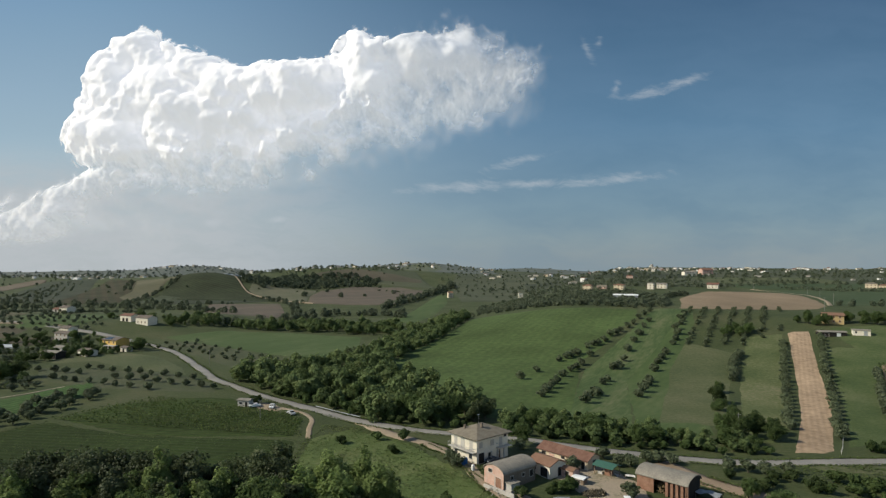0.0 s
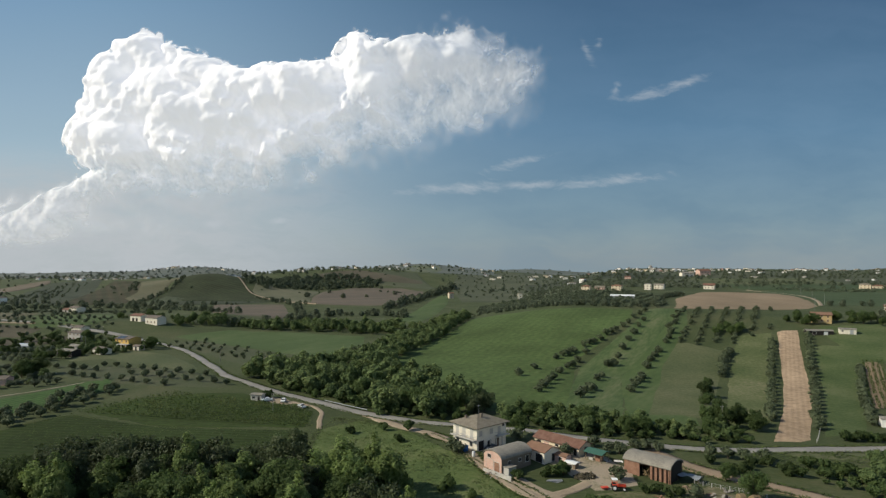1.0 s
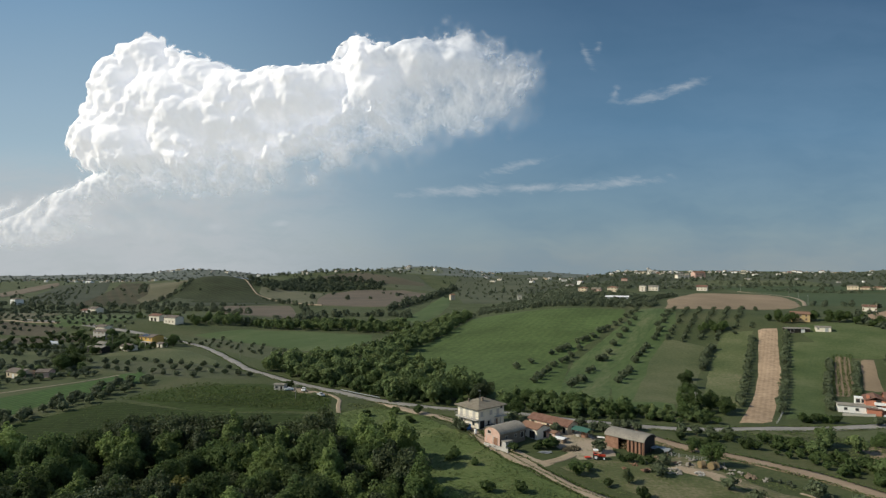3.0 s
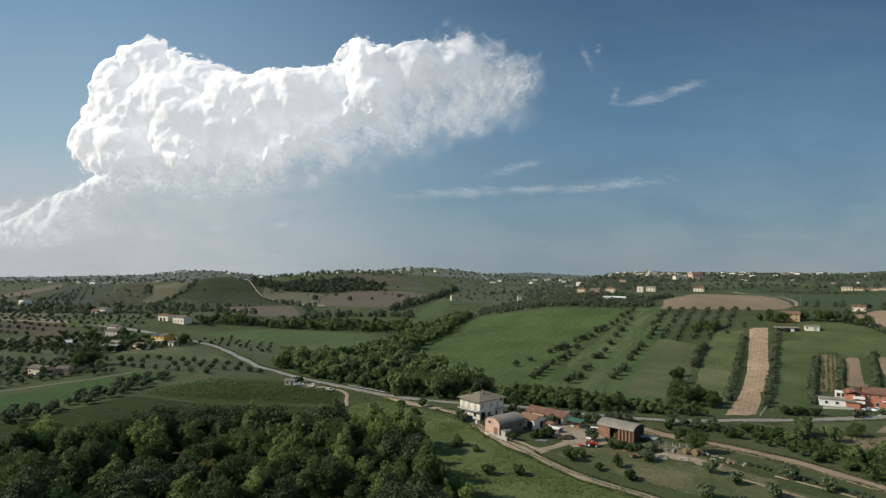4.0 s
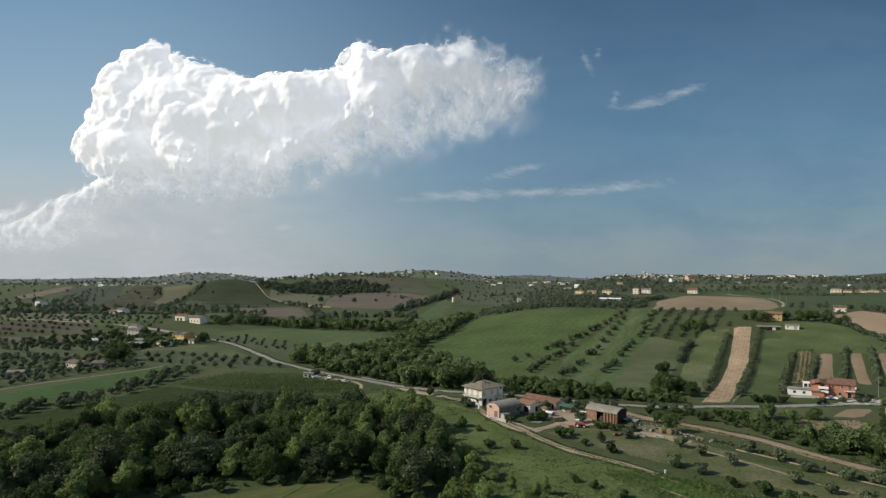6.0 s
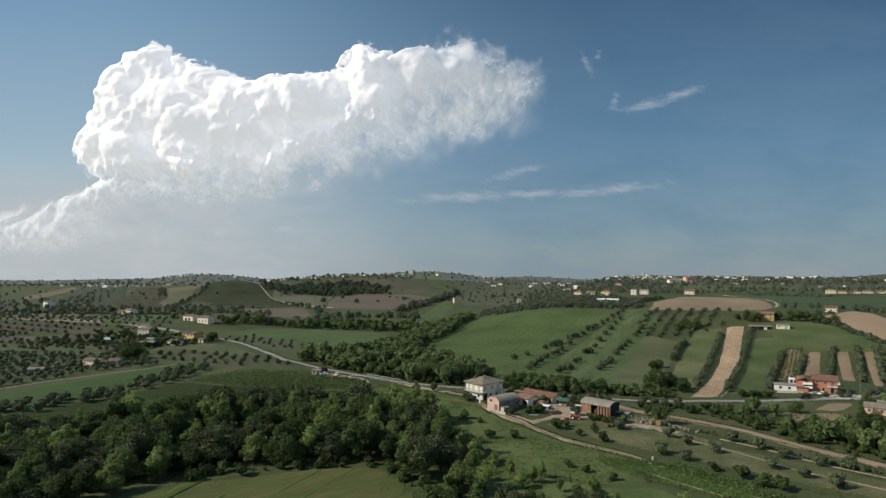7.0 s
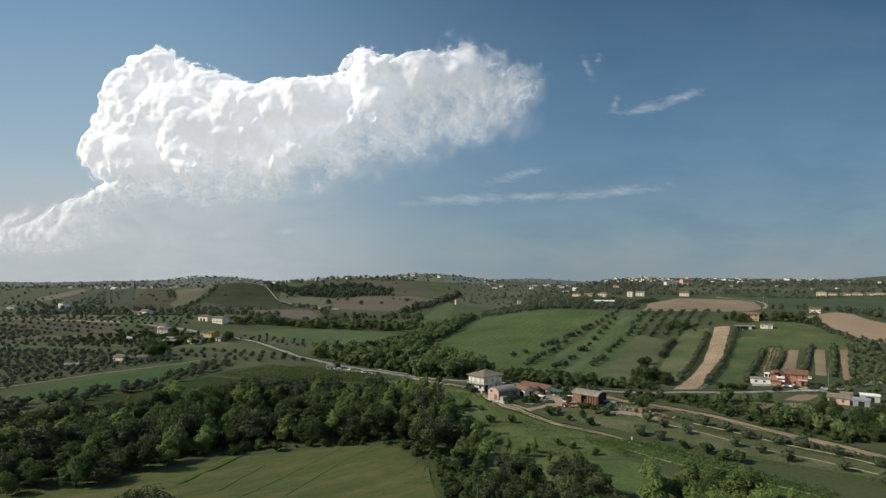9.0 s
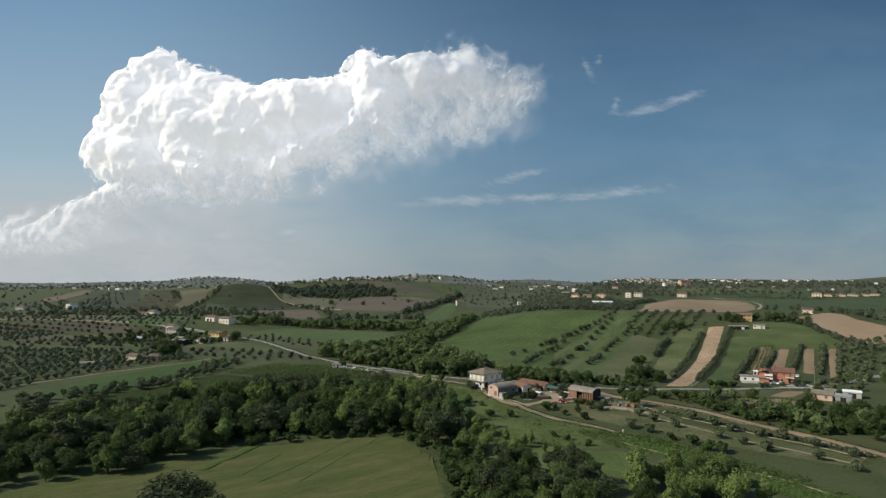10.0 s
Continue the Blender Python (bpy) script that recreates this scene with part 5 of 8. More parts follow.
# woods
WOOD_FRONT = [(-165, 35), (-125, 45), (-97, 62), (-72, 74), (-40, 84), (-24, 84), (-12, 66), (-2, 72), (-4, 96), (-10, 120), (-26, 136), (-60, 140), (-95, 140), (-114, 124), (-150, 102)]
for x, y in scatter(WOOD_FRONT, 7.0, rng, 0.45):
    kind = rng.choices([BROAD, PALE, DUSKY, GOLDEN], [4.4, 1.8, 3.2, 0.12])[0]
    plant(kind, [(x, y)], (0.62, 1.08), "foreground wood", (0.76, 1.14))
for x, y in scatter([(-168, 34), (-142, 16), (-120, 24), (-108, 34), (-93, 44), (-81, 58), (-97, 62), (-125, 45)], 6.8, rng, 0.45):
    plant(rng.choices([BROAD, PALE, DUSKY], [5, 1.5, 2])[0], [(x, y)], (0.5, 0.9), "foreground wood", (0.78, 1.1))
plant(OLIVE, scatter([(-205, 118), (-176, 120), (-150, 158), (-164, 168)], 6.4, rng, 0.35, 20), (0.8, 1.1), "olive rows beside the green field")
grove("roadside_wood", "leafy green wood along the road", MIDDLE, scatter([(-100, 277), (-88, 263), (-70, 247), (-50, 231), (-32, 213), (-18, 203), (2, 196), (12, 214), (0, 236), (-20, 270), (-30, 312), (-46, 322), (-70, 300)], 7.2, rng, 0.48), (0.55, 1.12))
plant(BROAD, [(-32, 226), (-12, 208), (-6, 214), (-58, 252), (-20, 250), (-40, 270), (2, 206)], (0.7, 0.95), "tall dark trees in the roadside wood", (0.95, 1.15))
plant(DUSKY, [(-45, 282), (-38, 292), (-52, 300), (-30, 300), (-46, 310), (10, 204), (14, 208)], (0.6, 0.8), "brownish trees in the roadside wood")
grove("tree_clump", "tall leafy trees beside the white villa", MIDDLE, scatter([(-205, 470), (-186, 452), (-166, 460), (-170, 486), (-196, 492)], 7.5, rng, 0.45), (0.6, 0.95))
grove("gully_wood", "dark green wood along the gully", MIDDLE, scatter([(-46, 318), (-28, 318), (-6, 380), (6, 432), (24, 520), (8, 530), (-18, 430), (-36, 380)], 6.2, rng, 0.45), (0.5, 0.9))
BELT = scatter([(18, 192), (36, 185), (60, 174), (92, 171), (94, 180), (70, 188), (50, 202), (26, 210)], 5.2, rng, 0.42)
for models, places, say in ((MIDDLE, BELT[::2] + BELT[1::4], "leafy green tree belt behind the farm"), (BROAD, BELT[3::4], "dark trees in the belt behind the farm")):
    grove("tree_belt", say, models, places, (0.28, 0.62))
grove("roadside_wood", "leafy green trees along the earth road", MIDDLE, scatter([(108, 122), (112, 108), (120, 92), (130, 78), (146, 84), (150, 104), (138, 114), (126, 117), (116, 126)], 8.0, rng, 0.48), (0.5, 0.85))
grove("roadside_wood", "dark leafy trees along the earth road", BROAD, scatter([(112, 104), (124, 84), (134, 64), (150, 44), (172, 60), (160, 96), (140, 110)], 9.0, rng, 0.48), (0.5, 0.8))
grove("roadside_thicket", "low bushy thicket along the earth road", BUSH, scatter([(88, 140), (97, 126), (104, 110), (112, 96), (123, 80), (136, 86), (150, 92), (154, 106), (138, 114), (124, 117), (114, 128), (106, 146), (96, 150)], 3.9, rng, 0.48), (0.5, 1.35), "bushes")
grove("roadside_thicket", "low bushy thicket beside the earth road", BUSH, scatter([(70, 152), (74, 145), (84, 136), (90, 142), (92, 150), (80, 153)], 4.2, rng, 0.48), (0.6, 1.3), "bushes")
plant(MIDDLE, [(110, 142), (113, 146), (104, 136), (118, 139)], (0.5, 0.75), "trees beside the brown plot")
plant(BROAD, [(129, 145), (146, 132), (158, 150), (138, 117)], (0.42, 0.58), "trees beside the brown plot")
plant(BROAD, [(122.0, 105.5), (130.3, 108.5), (137.1, 112.5), (143.5, 108.5), (156.1, 112.5), (161.8, 109.5), (121.9, 99.5)], (0.5, 0.7), "trees screening the pink-roofed farm")
plant(BROAD, [(69.5, 138.5), (72, 142)], (0.34, 0.42), "trees at the head of the earth road")
for x, y in scatter([(0, 10), (30, 8), (31, 32), (26, 42), (6, 44), (-2, 34)], 6.6, rng, 0.4):
    plant(rng.choices([BROAD, PALE, DUSKY], [3, 1, 3])[0], [(x, y)], (0.55, 0.85), "dark trees at the meadow edge")
for x, y in scatter([(36, 14), (70, 12), (72, 36), (58, 40), (38, 38)], 6.6, rng, 0.4):
    plant(rng.choices([BROAD, PALE], [1, 5])[0], [(x, y)], (0.62, 0.92), "light trees at the meadow edge", (0.9, 1.1))
plant(PALE, [(100, 14), (106, 20)], (0.5, 0.62), "light trees at the meadow edge")
plant(BUSH, scatter([(-13, 64), (0, 62), (6, 48), (2, 10), (-5, 10), (-8, 36)], 3.6, rng, 0.45), (0.8, 1.5), "thicket beside the meadow")
plant(PALE, [(-4, 60), (0, 66), (3, 61)], (0.5, 0.7), "light trees at the meadow edge")
plant(GOLDEN, [(-147, 93.5), (-141, 95.5), (-135, 98.5), (-151, 86), (-138, 101)], (0.8, 1.0), "yellowing trees in the wood")
grove("tree_belt", "leafy tree belt across the valley", MIDDLE, scatter([(-160, 460), (-100, 448), (-36, 428), (-22, 445), (-36, 480), (-100, 490), (-165, 480)], 7.5, rng, 0.48), (0.45, 0.95))
plant(BUSH, along([(-150, 34), (-125, 42), (-97, 59), (-72, 71), (-40, 81), (-24, 81), (-13, 63)], 2.9, rng, 2.6), (0.35, 1.3), "bushes at the wood's edge")
# single trees and bushes round the farm
plant(BROAD, [(70.4, 126.7), (22.5, 175.5), (113, 250), (104, 232), (100, 221), (98, 206), (101, 197)], (0.5, 0.62), "single trees round the farm")
plant(BROAD, [(96, 188), (91, 186), (99, 194), (104, 191), (87, 190), (94, 198), (100, 184)], (0.52, 0.72), "trees at the end of the tree belt")
plant(BUSH, [(32.3, 120.7), (29.9, 142.9), (28.3, 141.2)], (1.25, 1.6), "large bushes by the farmyard")
plant(BUSH, [(38.3, 112.7), (44.5, 104.7), (51.8, 129.7), (47.0, 131.7), (49.5, 131.0), (54.2, 129.4), (36, 124), (25.5, 141), (17.8, 138.9)], (0.8, 1.15), "bushes by the farmyard")
plant(OLIVE, [(42.7, 138.9), (32.9, 155.9), (3.4, 156.0), (1.8, 158.0), (57.9, 128.7), (53.3, 119.7), (46.0, 160.0), (49.0, 159.5), (43.5, 166.0), (54.5, 163.5), (57.5, 162.8), (60.5, 161.8), (21.5, 171.0), (74, 157.5), (78, 156), (82, 155), (87, 154)], (0.8, 1.05), "olives round the farm")
plant(DUSKY, [(43.9, 114.7)], (0.28, 0.32), "dry bushes by the farmyard")
grove("tree_clump", "dark clump of trees in the upper grove", BROAD, [(160, 348), (165, 353), (170, 356), (174, 349), (168, 346), (177, 354)], (0.5, 0.65))
grove("garden_trees", "dark green trees round the ochre farmhouse", BROAD, [(222, 372), (246, 374), (252, 366), (223, 356), (216, 362), (256, 345), (262, 338), (250, 352), (212, 366), (219, 357), (240, 361), (246, 356), (258, 357), (264, 350), (270, 342)], (0.5, 0.75))
plant(BUSH, along([(123, 174.5), (136, 174)], 2.2, rng, 0.4), (0.9, 1.3), "bushy hedge beside the white annex")
grove("olive_grove", "olive trees behind the last orchard row", SMALL, scatter([(250, 280), (226, 236), (206, 200), (214, 184), (250, 226), (300, 292)], 6.6, rng, 0.4), (0.8, 1.15), "olive trees")
grove("garden_trees", "dark trees beside the asphalt road", MIDDLE, scatter([(186, 172), (200, 174), (236, 196), (232, 204), (206, 192), (192, 184)], 7, rng, 0.4) + [(176, 162), (182, 158), (190, 164), (172, 168)], (0.35, 0.6))
plant(OLIVE, [(145.6, 170), (149, 171), (158.5, 174), (165.4, 175), (169, 174.5), (180, 178.5), (184, 179.5), (190, 183)], (0.75, 1.0), "olives outside the orange house")
grove("garden_trees", "green trees between the hamlet houses", BROAD, [(-209, 318), (-215, 312), (-221, 316), (-182, 362), (-178, 355), (-236, 470), (-205, 452), (-200, 446), (-262, 478), (-230, 462), (-198, 458), (-236, 388), (-262, 392), (-206, 368)], (0.5, 0.75))
plant(BROAD, [(-193, 276), (-196, 268)], (0.85, 0.95), "large round trees beside the pale farmhouse", (0.8, 0.9))
plant(DUSKY, [(-206, 286), (-212, 292)], (0.6, 0.7), "dark trees behind the pale farmhouse", (0.8, 0.9))
plant(DUSKY, [(-71.5, 10)], (1.4, 1.45), "broad dry tree on the meadow", (0.62, 0.66))
plant(BUSH, [(-70.5, 229.5), (-72.5, 229)], (1.1, 1.3), "bushy trees behind the road hut")
plant(BUSH, [(0.5, 133), (-1, 131.5), (16, 108)], (0.7, 1.3), "dark bushes in the pasture")
plant(BUSH, [(-14, 168), (-30, 178), (6, 128), (-20, 182), (8, 108), (-12, 182)], (0.7, 1.2), "bushes in the rough grass")
plant(BUSH, scatter([(16, 190), (36, 182), (60, 172), (92, 169), (96, 182), (70, 190), (50, 204), (24, 212)], 4.2, rng, 0.48), (0.7, 1.35), "undergrowth behind the farm")
plant(BUSH, scatter([(-70, 246), (-50, 230), (-32, 212), (-18, 202), (2, 195), (10, 200), (-14, 212), (-40, 236), (-66, 256)], 4.0, rng, 0.48), (0.8, 1.5), "undergrowth along the road")
plant(DUSKY, [(-90, 137), (-81, 140), (-73, 138), (-64, 134), (-95, 130), (-47, 137), (-41, 134), (-53, 131)], (1.0, 1.15), "dark trees at the back of the wood", (0.92, 1.05))
plant(PALE, [(-88, 118), (-82, 115), (-51, 113), (-46, 110)], (0.9, 1.05), "light trees in the wood", (0.95, 1.1))
plant(PALE, [(-25, 133), (-17, 131), (-29, 126), (-13, 126), (-21, 124)], (1.02, 1.15), "large light trees at the corner of the wood")
plant(PALE, [(-8, 116), (-3, 86), (2, 82), (0, 90)], (0.55, 0.75), "light trees at the corner of the wood", (0.8, 0.95))
plant(PALE, [(7, 80), (11, 72), (16, 66), (13, 62), (22, 60), (25, 54), (30, 58), (19, 70), (33, 50)], (0.3, 0.45), "light trees in the lower pasture")
grove("hamlet_trees", "dark garden trees and shrubs round the hamlet", MIDDLE, scatter([(-228, 330), (-204, 322), (-180, 345), (-176, 366), (-200, 384), (-236, 376)], 9, rng, 0.48) + scatter([(-268, 470), (-214, 456), (-190, 446), (-196, 470), (-250, 500)], 9, rng, 0.48) + scatter([(-270, 380), (-232, 376), (-228, 412), (-268, 416)], 9, rng, 0.48) + scatter([(-225, 236), (-185, 240), (-178, 270), (-222, 266)], 9, rng, 0.45), (0.22, 0.5))
grove("olive_grove", "olive trees dotted over the brown valley plots", VALLEY, planted([(-440, 410), (-290, 400), (-240, 420), (-262, 480), (-420, 500)], 13, 8.5, rng, 0.2, -15) + planted([(-560, 420), (-450, 420), (-430, 520), (-560, 560)], 13, 8, rng, 0.25, -10) + planted([(-420, 520), (-310, 500), (-300, 600), (-380, 640)], 14, 9, rng, 0.2, 10), (0.75, 1.05), "olive trees")
grove("hamlet_shrubs", "dark shrubs and garden hedges between the hamlet houses", BUSH, scatter([(-310, 335), (-215, 316), (-178, 340), (-182, 372), (-225, 398), (-300, 404)], 8.5, rng, 0.5), (0.7, 1.6), "bushes")
for ob in MODELS:
    for o in (*ob.children_recursive, ob):
        bpy.data.objects.remove(o)


def far_wood(name, label, places, size, seed, sprays=64, mat=None):
    """Distant trees as one mass of leafy lobes, each tree an uneven cluster on a short stem."""
    gen = random.Random(seed)
    lobes, count = [], 0
    for x, y in places:
        z, r = float(land(x, y)), size * gen.uniform(0.55, 1.25)
        lobes.append((x, y, z + r * 0.95, r, r, r * 0.95))
        lobes.append((x + r * gen.uniform(-0.6, 0.6), y + r * gen.uniform(-0.4, 0.4), z + r * gen.uniform(1.2, 1.8), r * 0.6, r * 0.6, r * 0.6))
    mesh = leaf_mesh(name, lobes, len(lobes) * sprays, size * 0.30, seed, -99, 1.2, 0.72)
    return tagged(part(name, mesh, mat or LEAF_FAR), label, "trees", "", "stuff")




def vine_rows(name, label, corners, rows, seed, mat=VINE_LEAF, high=0.85):
    """Low vine rows between two headlands, as one mass of leaves on wires."""
    gen = random.Random(seed)
    (ax, ay), (bx, by), (cx, cy), (dx, dy) = corners
    lobes = []
    for i in range(rows):
        t = i / (rows - 1)
        x0, y0, x1, y1 = ax + (bx - ax) * t, ay + (by - ay) * t, dx + (cx - dx) * t, dy + (cy - dy) * t
        for x, y in along([(x0, y0), (x1, y1)], 1.3):
            if gen.random() < 0.9:
                lobes.append((x + gen.uniform(-0.2, 0.2), y + gen.uniform(-0.2, 0.2), float(land(x, y)) + high, 0.75, 0.42, gen.uniform(0.45, 0.75)))
    mesh = leaf_mesh(name, lobes, len(lobes) * 9, 0.27, seed, -99, 1.0, 0.6)
    return tagged(part(name, mesh, mat), label, "crop rows", "", "stuff")


vine_rows("vines", "low green vine rows on the valley floor", [(-131, 204), (-112, 235), (-50, 212), (-44, 186)], 13, 401)
vine_rows("vegetable_rows", "lush leafy crop rows below the dirt track", [(62, 81), (53, 83), (86, 34), (92, 38)], 6, 403, LUSH, 0.55)
tufts("vegetable_leaves", "bright leafy vegetables over the lush strip", [(47, 90), (54, 85), (64, 80), (72, 63), (84, 45), (103, 18), (84, 16), (66, 46), (58, 58), (50, 66), (41, 76), (37, 86)], 12000, 0.24, LUSH, 507, 0.5, "vegetables")
vine_rows("vines", "vine rows beside the orange house", [(159, 214), (168, 213), (211, 283), (203, 285)], 5, 402)
tufts("crop_leaves", "leafy green crop over the deep green field", [(-172, 128), (-134, 204), (-98, 188), (-43, 183), (-36, 150), (-50, 134), (-104, 120), (-150, 98)], 14000, 0.24, VINE_LEAF, 506, 0.3)
tufts("rough_grass", "rough tall grass and weeds below the farm", [(-40, 200), (-28, 198), (-8, 176), (4, 152), (18, 130), (30, 108), (52, 86), (50, 68), (10, 60), (-4, 98), (-14, 118), (-40, 135), (-42, 182)], 20000, 0.26, WEEDS, 501, 0.4)
tufts("rough_grass", "dry weeds in the yard and lower grove", [(26, 126), (40, 106), (56, 92), (80, 66), (110, 44), (124, 58), (100, 98), (72, 130), (56, 140), (44, 132)], 6000, 0.22, WEEDS, 502, 0.25)
tufts("meadow_grass", "long grass over the foreground meadow", [(-130, 18), (-96, 52), (-72, 68), (-40, 79), (-24, 79), (-13, 58), (-3, 10), (-60, -40), (-120, -40)], 16000, 0.20, WEEDS, 503, 0.22)
for i, (off, say) in enumerate(((2.2, "weedy edge of the dirt track"), (-2.2, "grassy edge of the dirt track"), (0.05, "worn grass between the wheel ruts"))):
    verge("track_verge", say, TRACK[2:], off, 0.55 if i < 2 else 0.3, 3600 if i < 2 else 1300, 0.2, WEEDS, 520 + i, 0.25 if i < 2 else 0.08)
for i, off in enumerate((2.1, -2.1)):
    verge("road_verge", "weedy edge of the earth road", EARTH_ROAD[1:], off * 1.35, 0.8, 3000, 0.24, WEEDS, 530 + i, 0.35)
    verge("road_verge", "grassy verge of the asphalt road", ROAD[4:26], off * 1.3, 0.6, 6000, 0.26, WEEDS, 540 + i, 0.3)
for x, y in ((-24, 79), (-13, 58), (-8, 20)):
    tufts("meadow_edge", "low weeds at the edge of the meadow", [(x - 3, y + 3), (x + 4, y + 2), (x + 12, y - 38), (x + 5, y - 38)], 900, 0.22, WEEDS, 550 + int(y), 0.2)
tufts("verge", "weedy verge between road and earth road", [(84, 160), (92, 152), (120, 104), (134, 84), (160, 90), (158, 140), (110, 162)], 9000, 0.30, WEEDS, 505, 0.6)


def hedge(label, line, gap, size, seed, sprays=56):
    return far_wood("hedge", label, [q for q in along(line, gap, random.Random(seed), gap * 0.5)], size, seed, sprays)


far_wood("far_wood", "dark scrub on the far hillside", scatter([(-640, 720), (-480, 680), (-520, 790), (-600, 930), (-740, 960), (-720, 820)], 26, rng, 0.5), 2.2, 611, 44)
hedge("low clipped hedge along the earth road", [(80.6, 116.6), (88.1, 106.6), (94.5, 96.6), (102.5, 85.6), (113.9, 74.5), (124, 58)], 1.5, 0.62, 610, 90)
hedge("distant hedge on the far hill", [(-392, 746), (-404, 850), (-411, 915), (-418, 968)], 7, 2.4, 601)
hedge("distant hedge along the crest of the spur", [(-470, 900), (-520, 1010), (-560, 1090)], 10, 2.2, 641)
far_wood("far_trees", "low trees at the foot of the far hill", scatter([(-560, 700), (-470, 690), (-380, 715), (-255, 735), (-250, 760), (-330, 752), (-450, 740), (-560, 760)], 15, rng, 0.5), 2.5, 642, 56)
far_wood("far_trees", "trees on the dark orchard slope", planted([(-560, 790), (-500, 780), (-580, 940), (-700, 1180), (-760, 1230), (-680, 1000)], 22, 13, rng, 0.2, 60), 1.7, 643, 40)
hedge("row of small trees across the brown field", [(-112, 1030), (-60, 985)], 8, 1.5, 644)
far_wood("far_trees", "single trees on the brown hillside field", [(-118, 905), (-190, 985), (-205, 890), (-80, 960), (-150, 880)], 3.4, 645, 90)
hedge("distant hedge along the valley lane", [(-512, 620), (-476, 643), (-395, 690), (-272, 660), (-208, 614)], 7, 3.0, 602)
hedge("tree line below the far hill", [(-67, 683), (-40, 800), (-22, 914), (18, 1100)], 8, 4.2, 603)
hedge("olive hedge along the crest of the green field", [(40, 530), (70, 500), (98, 476), (138, 442), (160, 446), (195, 540), (242, 610)], 5.5, 2.2, 604)
hedge("distant hedge between the fields", [(-265, 850), (-187, 750), (-135, 560)], 9, 2.6, 605)
hedge("tree line beyond the valley field", [(-170, 470), (-134, 538), (-112, 600), (-60, 600), (-35, 560)], 7, 3.4, 606)
hedge("bushes along the plateau crop field", [(300, 462), (350, 448), (400, 436), (470, 480), (560, 540)], 10, 2.0, 607)
hedge("olives beside the sandy field", [(262, 362), (263, 330), (260, 300), (264, 262)], 6, 2.2, 608)
hedge("bushes across the sandy slope", [(268, 375), (285, 380), (300, 388)], 6, 1.8, 618)
hedge("trees above the sandy field", [(345, 436), (348, 410), (340, 370), (344, 300)], 7, 2.4, 609)

far_wood("far_trees", "trees round the hilltop villages", scatter([(-430, 1260), (-300, 1240), (-90, 1270), (-90, 1380), (-430, 1380)], 21, rng, 0.5) + scatter([(-240, 1720), (140, 1690), (190, 1960), (-260, 1940)], 34, rng, 0.5), 3.0, 612, 38)
far_wood("far_trees", "trees along the skyline", scatter([(-1500, 1650), (-900, 1620), (-500, 1420), (-480, 1500), (-900, 1780), (-1500, 1820)], 24, rng, 0.5), 2.7, 613, 36)
far_wood("far_trees", "dark band of trees below the town", scatter([(330, 960), (420, 900), (1000, 980), (1100, 1120), (420, 1010)], 21, rng, 0.5), 2.1, 614, 50)
far_wood("far_trees", "trees on the farthest ridge", scatter([(0, 1500), (500, 1500), (1100, 1450), (1300, 2000), (300, 2350), (0, 2100)], 66, rng, 0.5), 2.6, 615, 36)
far_wood("far_olive_grove", "distant olive grove on the plateau in rows", planted([(24, 520), (45, 560), (95, 475), (136, 440), (165, 440), (200, 545), (212, 665), (150, 700), (90, 760), (40, 680)], 10.0, 6.4, rng, 0.14, 62), 1.5, 301, 60, LEAF_VALLEY)
far_wood("far_olive_grove", "distant olive rows behind the plateau houses", planted([(100, 780), (150, 735), (260, 740), (330, 760), (340, 860), (120, 900)], 13, 7.5, rng, 0.14, 55) + planted([(380, 700), (450, 650), (500, 690), (430, 740)], 12, 7, rng, 0.14, 30), 1.5, 617, 50, LEAF_VALLEY)
far_wood("far_trees", "distant trees on the plateau and below the town", scatter([(60, 800), (340, 760), (400, 720), (700, 680), (1000, 900), (1000, 1400), (500, 1500), (0, 1400), (-20, 900)], 27, rng, 0.5), 2.0, 302, 36)
hedge("dark hedges between the plateau fields", [(100, 905), (230, 900), (380, 895)], 9, 2.2, 631, 40)
hedge("hedgerow behind the plateau houses", [(140, 770), (240, 745), (345, 745), (420, 770)], 9, 2.4, 632, 40)
hedge("hedgerow below the town", [(380, 820), (520, 790), (680, 800), (800, 860)], 10, 2.6, 633, 40)
hedge("tree line on the plateau edge", [(40, 980), (180, 1000), (340, 990)], 11, 2.8, 634, 40)
far_wood("far_wood", "distant dark wood on the hilltop", scatter([(-338, 985), (-318, 1150), (-311, 1205), (-196, 1212), (-117, 1165), (-122, 1100), (-212, 1035), (-285, 950)], 12.5, rng, 0.5), 3.8, 303, 64, LEAF_WOODLAND)
# leaf colour here carries the haze of distance
far_wood("far_trees", "trees over the farthest ridge in haze-greyed colours", scatter([(-1150, 1750), (-560, 1600), (-560, 2080), (-1100, 2080)], 30, rng, 0.5) + scatter([(-2000, 1800), (-1160, 1760), (-1160, 2150), (-2000, 2150)], 46, rng, 0.5), 2.9, 646, 40, LEAF_HAZED)
far_wood("far_trees", "distant trees scattered over the hills", scatter([(-900, 600), (-420, 560), (-180, 760), (-60, 1150), (0, 1800), (-300, 1900), (-1500, 1900), (-1300, 1200)], 80, rng, 0.5), 2.2, 304)
far_wood("far_trees", "distant trees and hedges across the valley", scatter([(-600, 420), (-440, 490), (-300, 480), (-240, 560), (-350, 640), (-560, 760), (-800, 700)], 27, rng, 0.5), 1.7, 305)


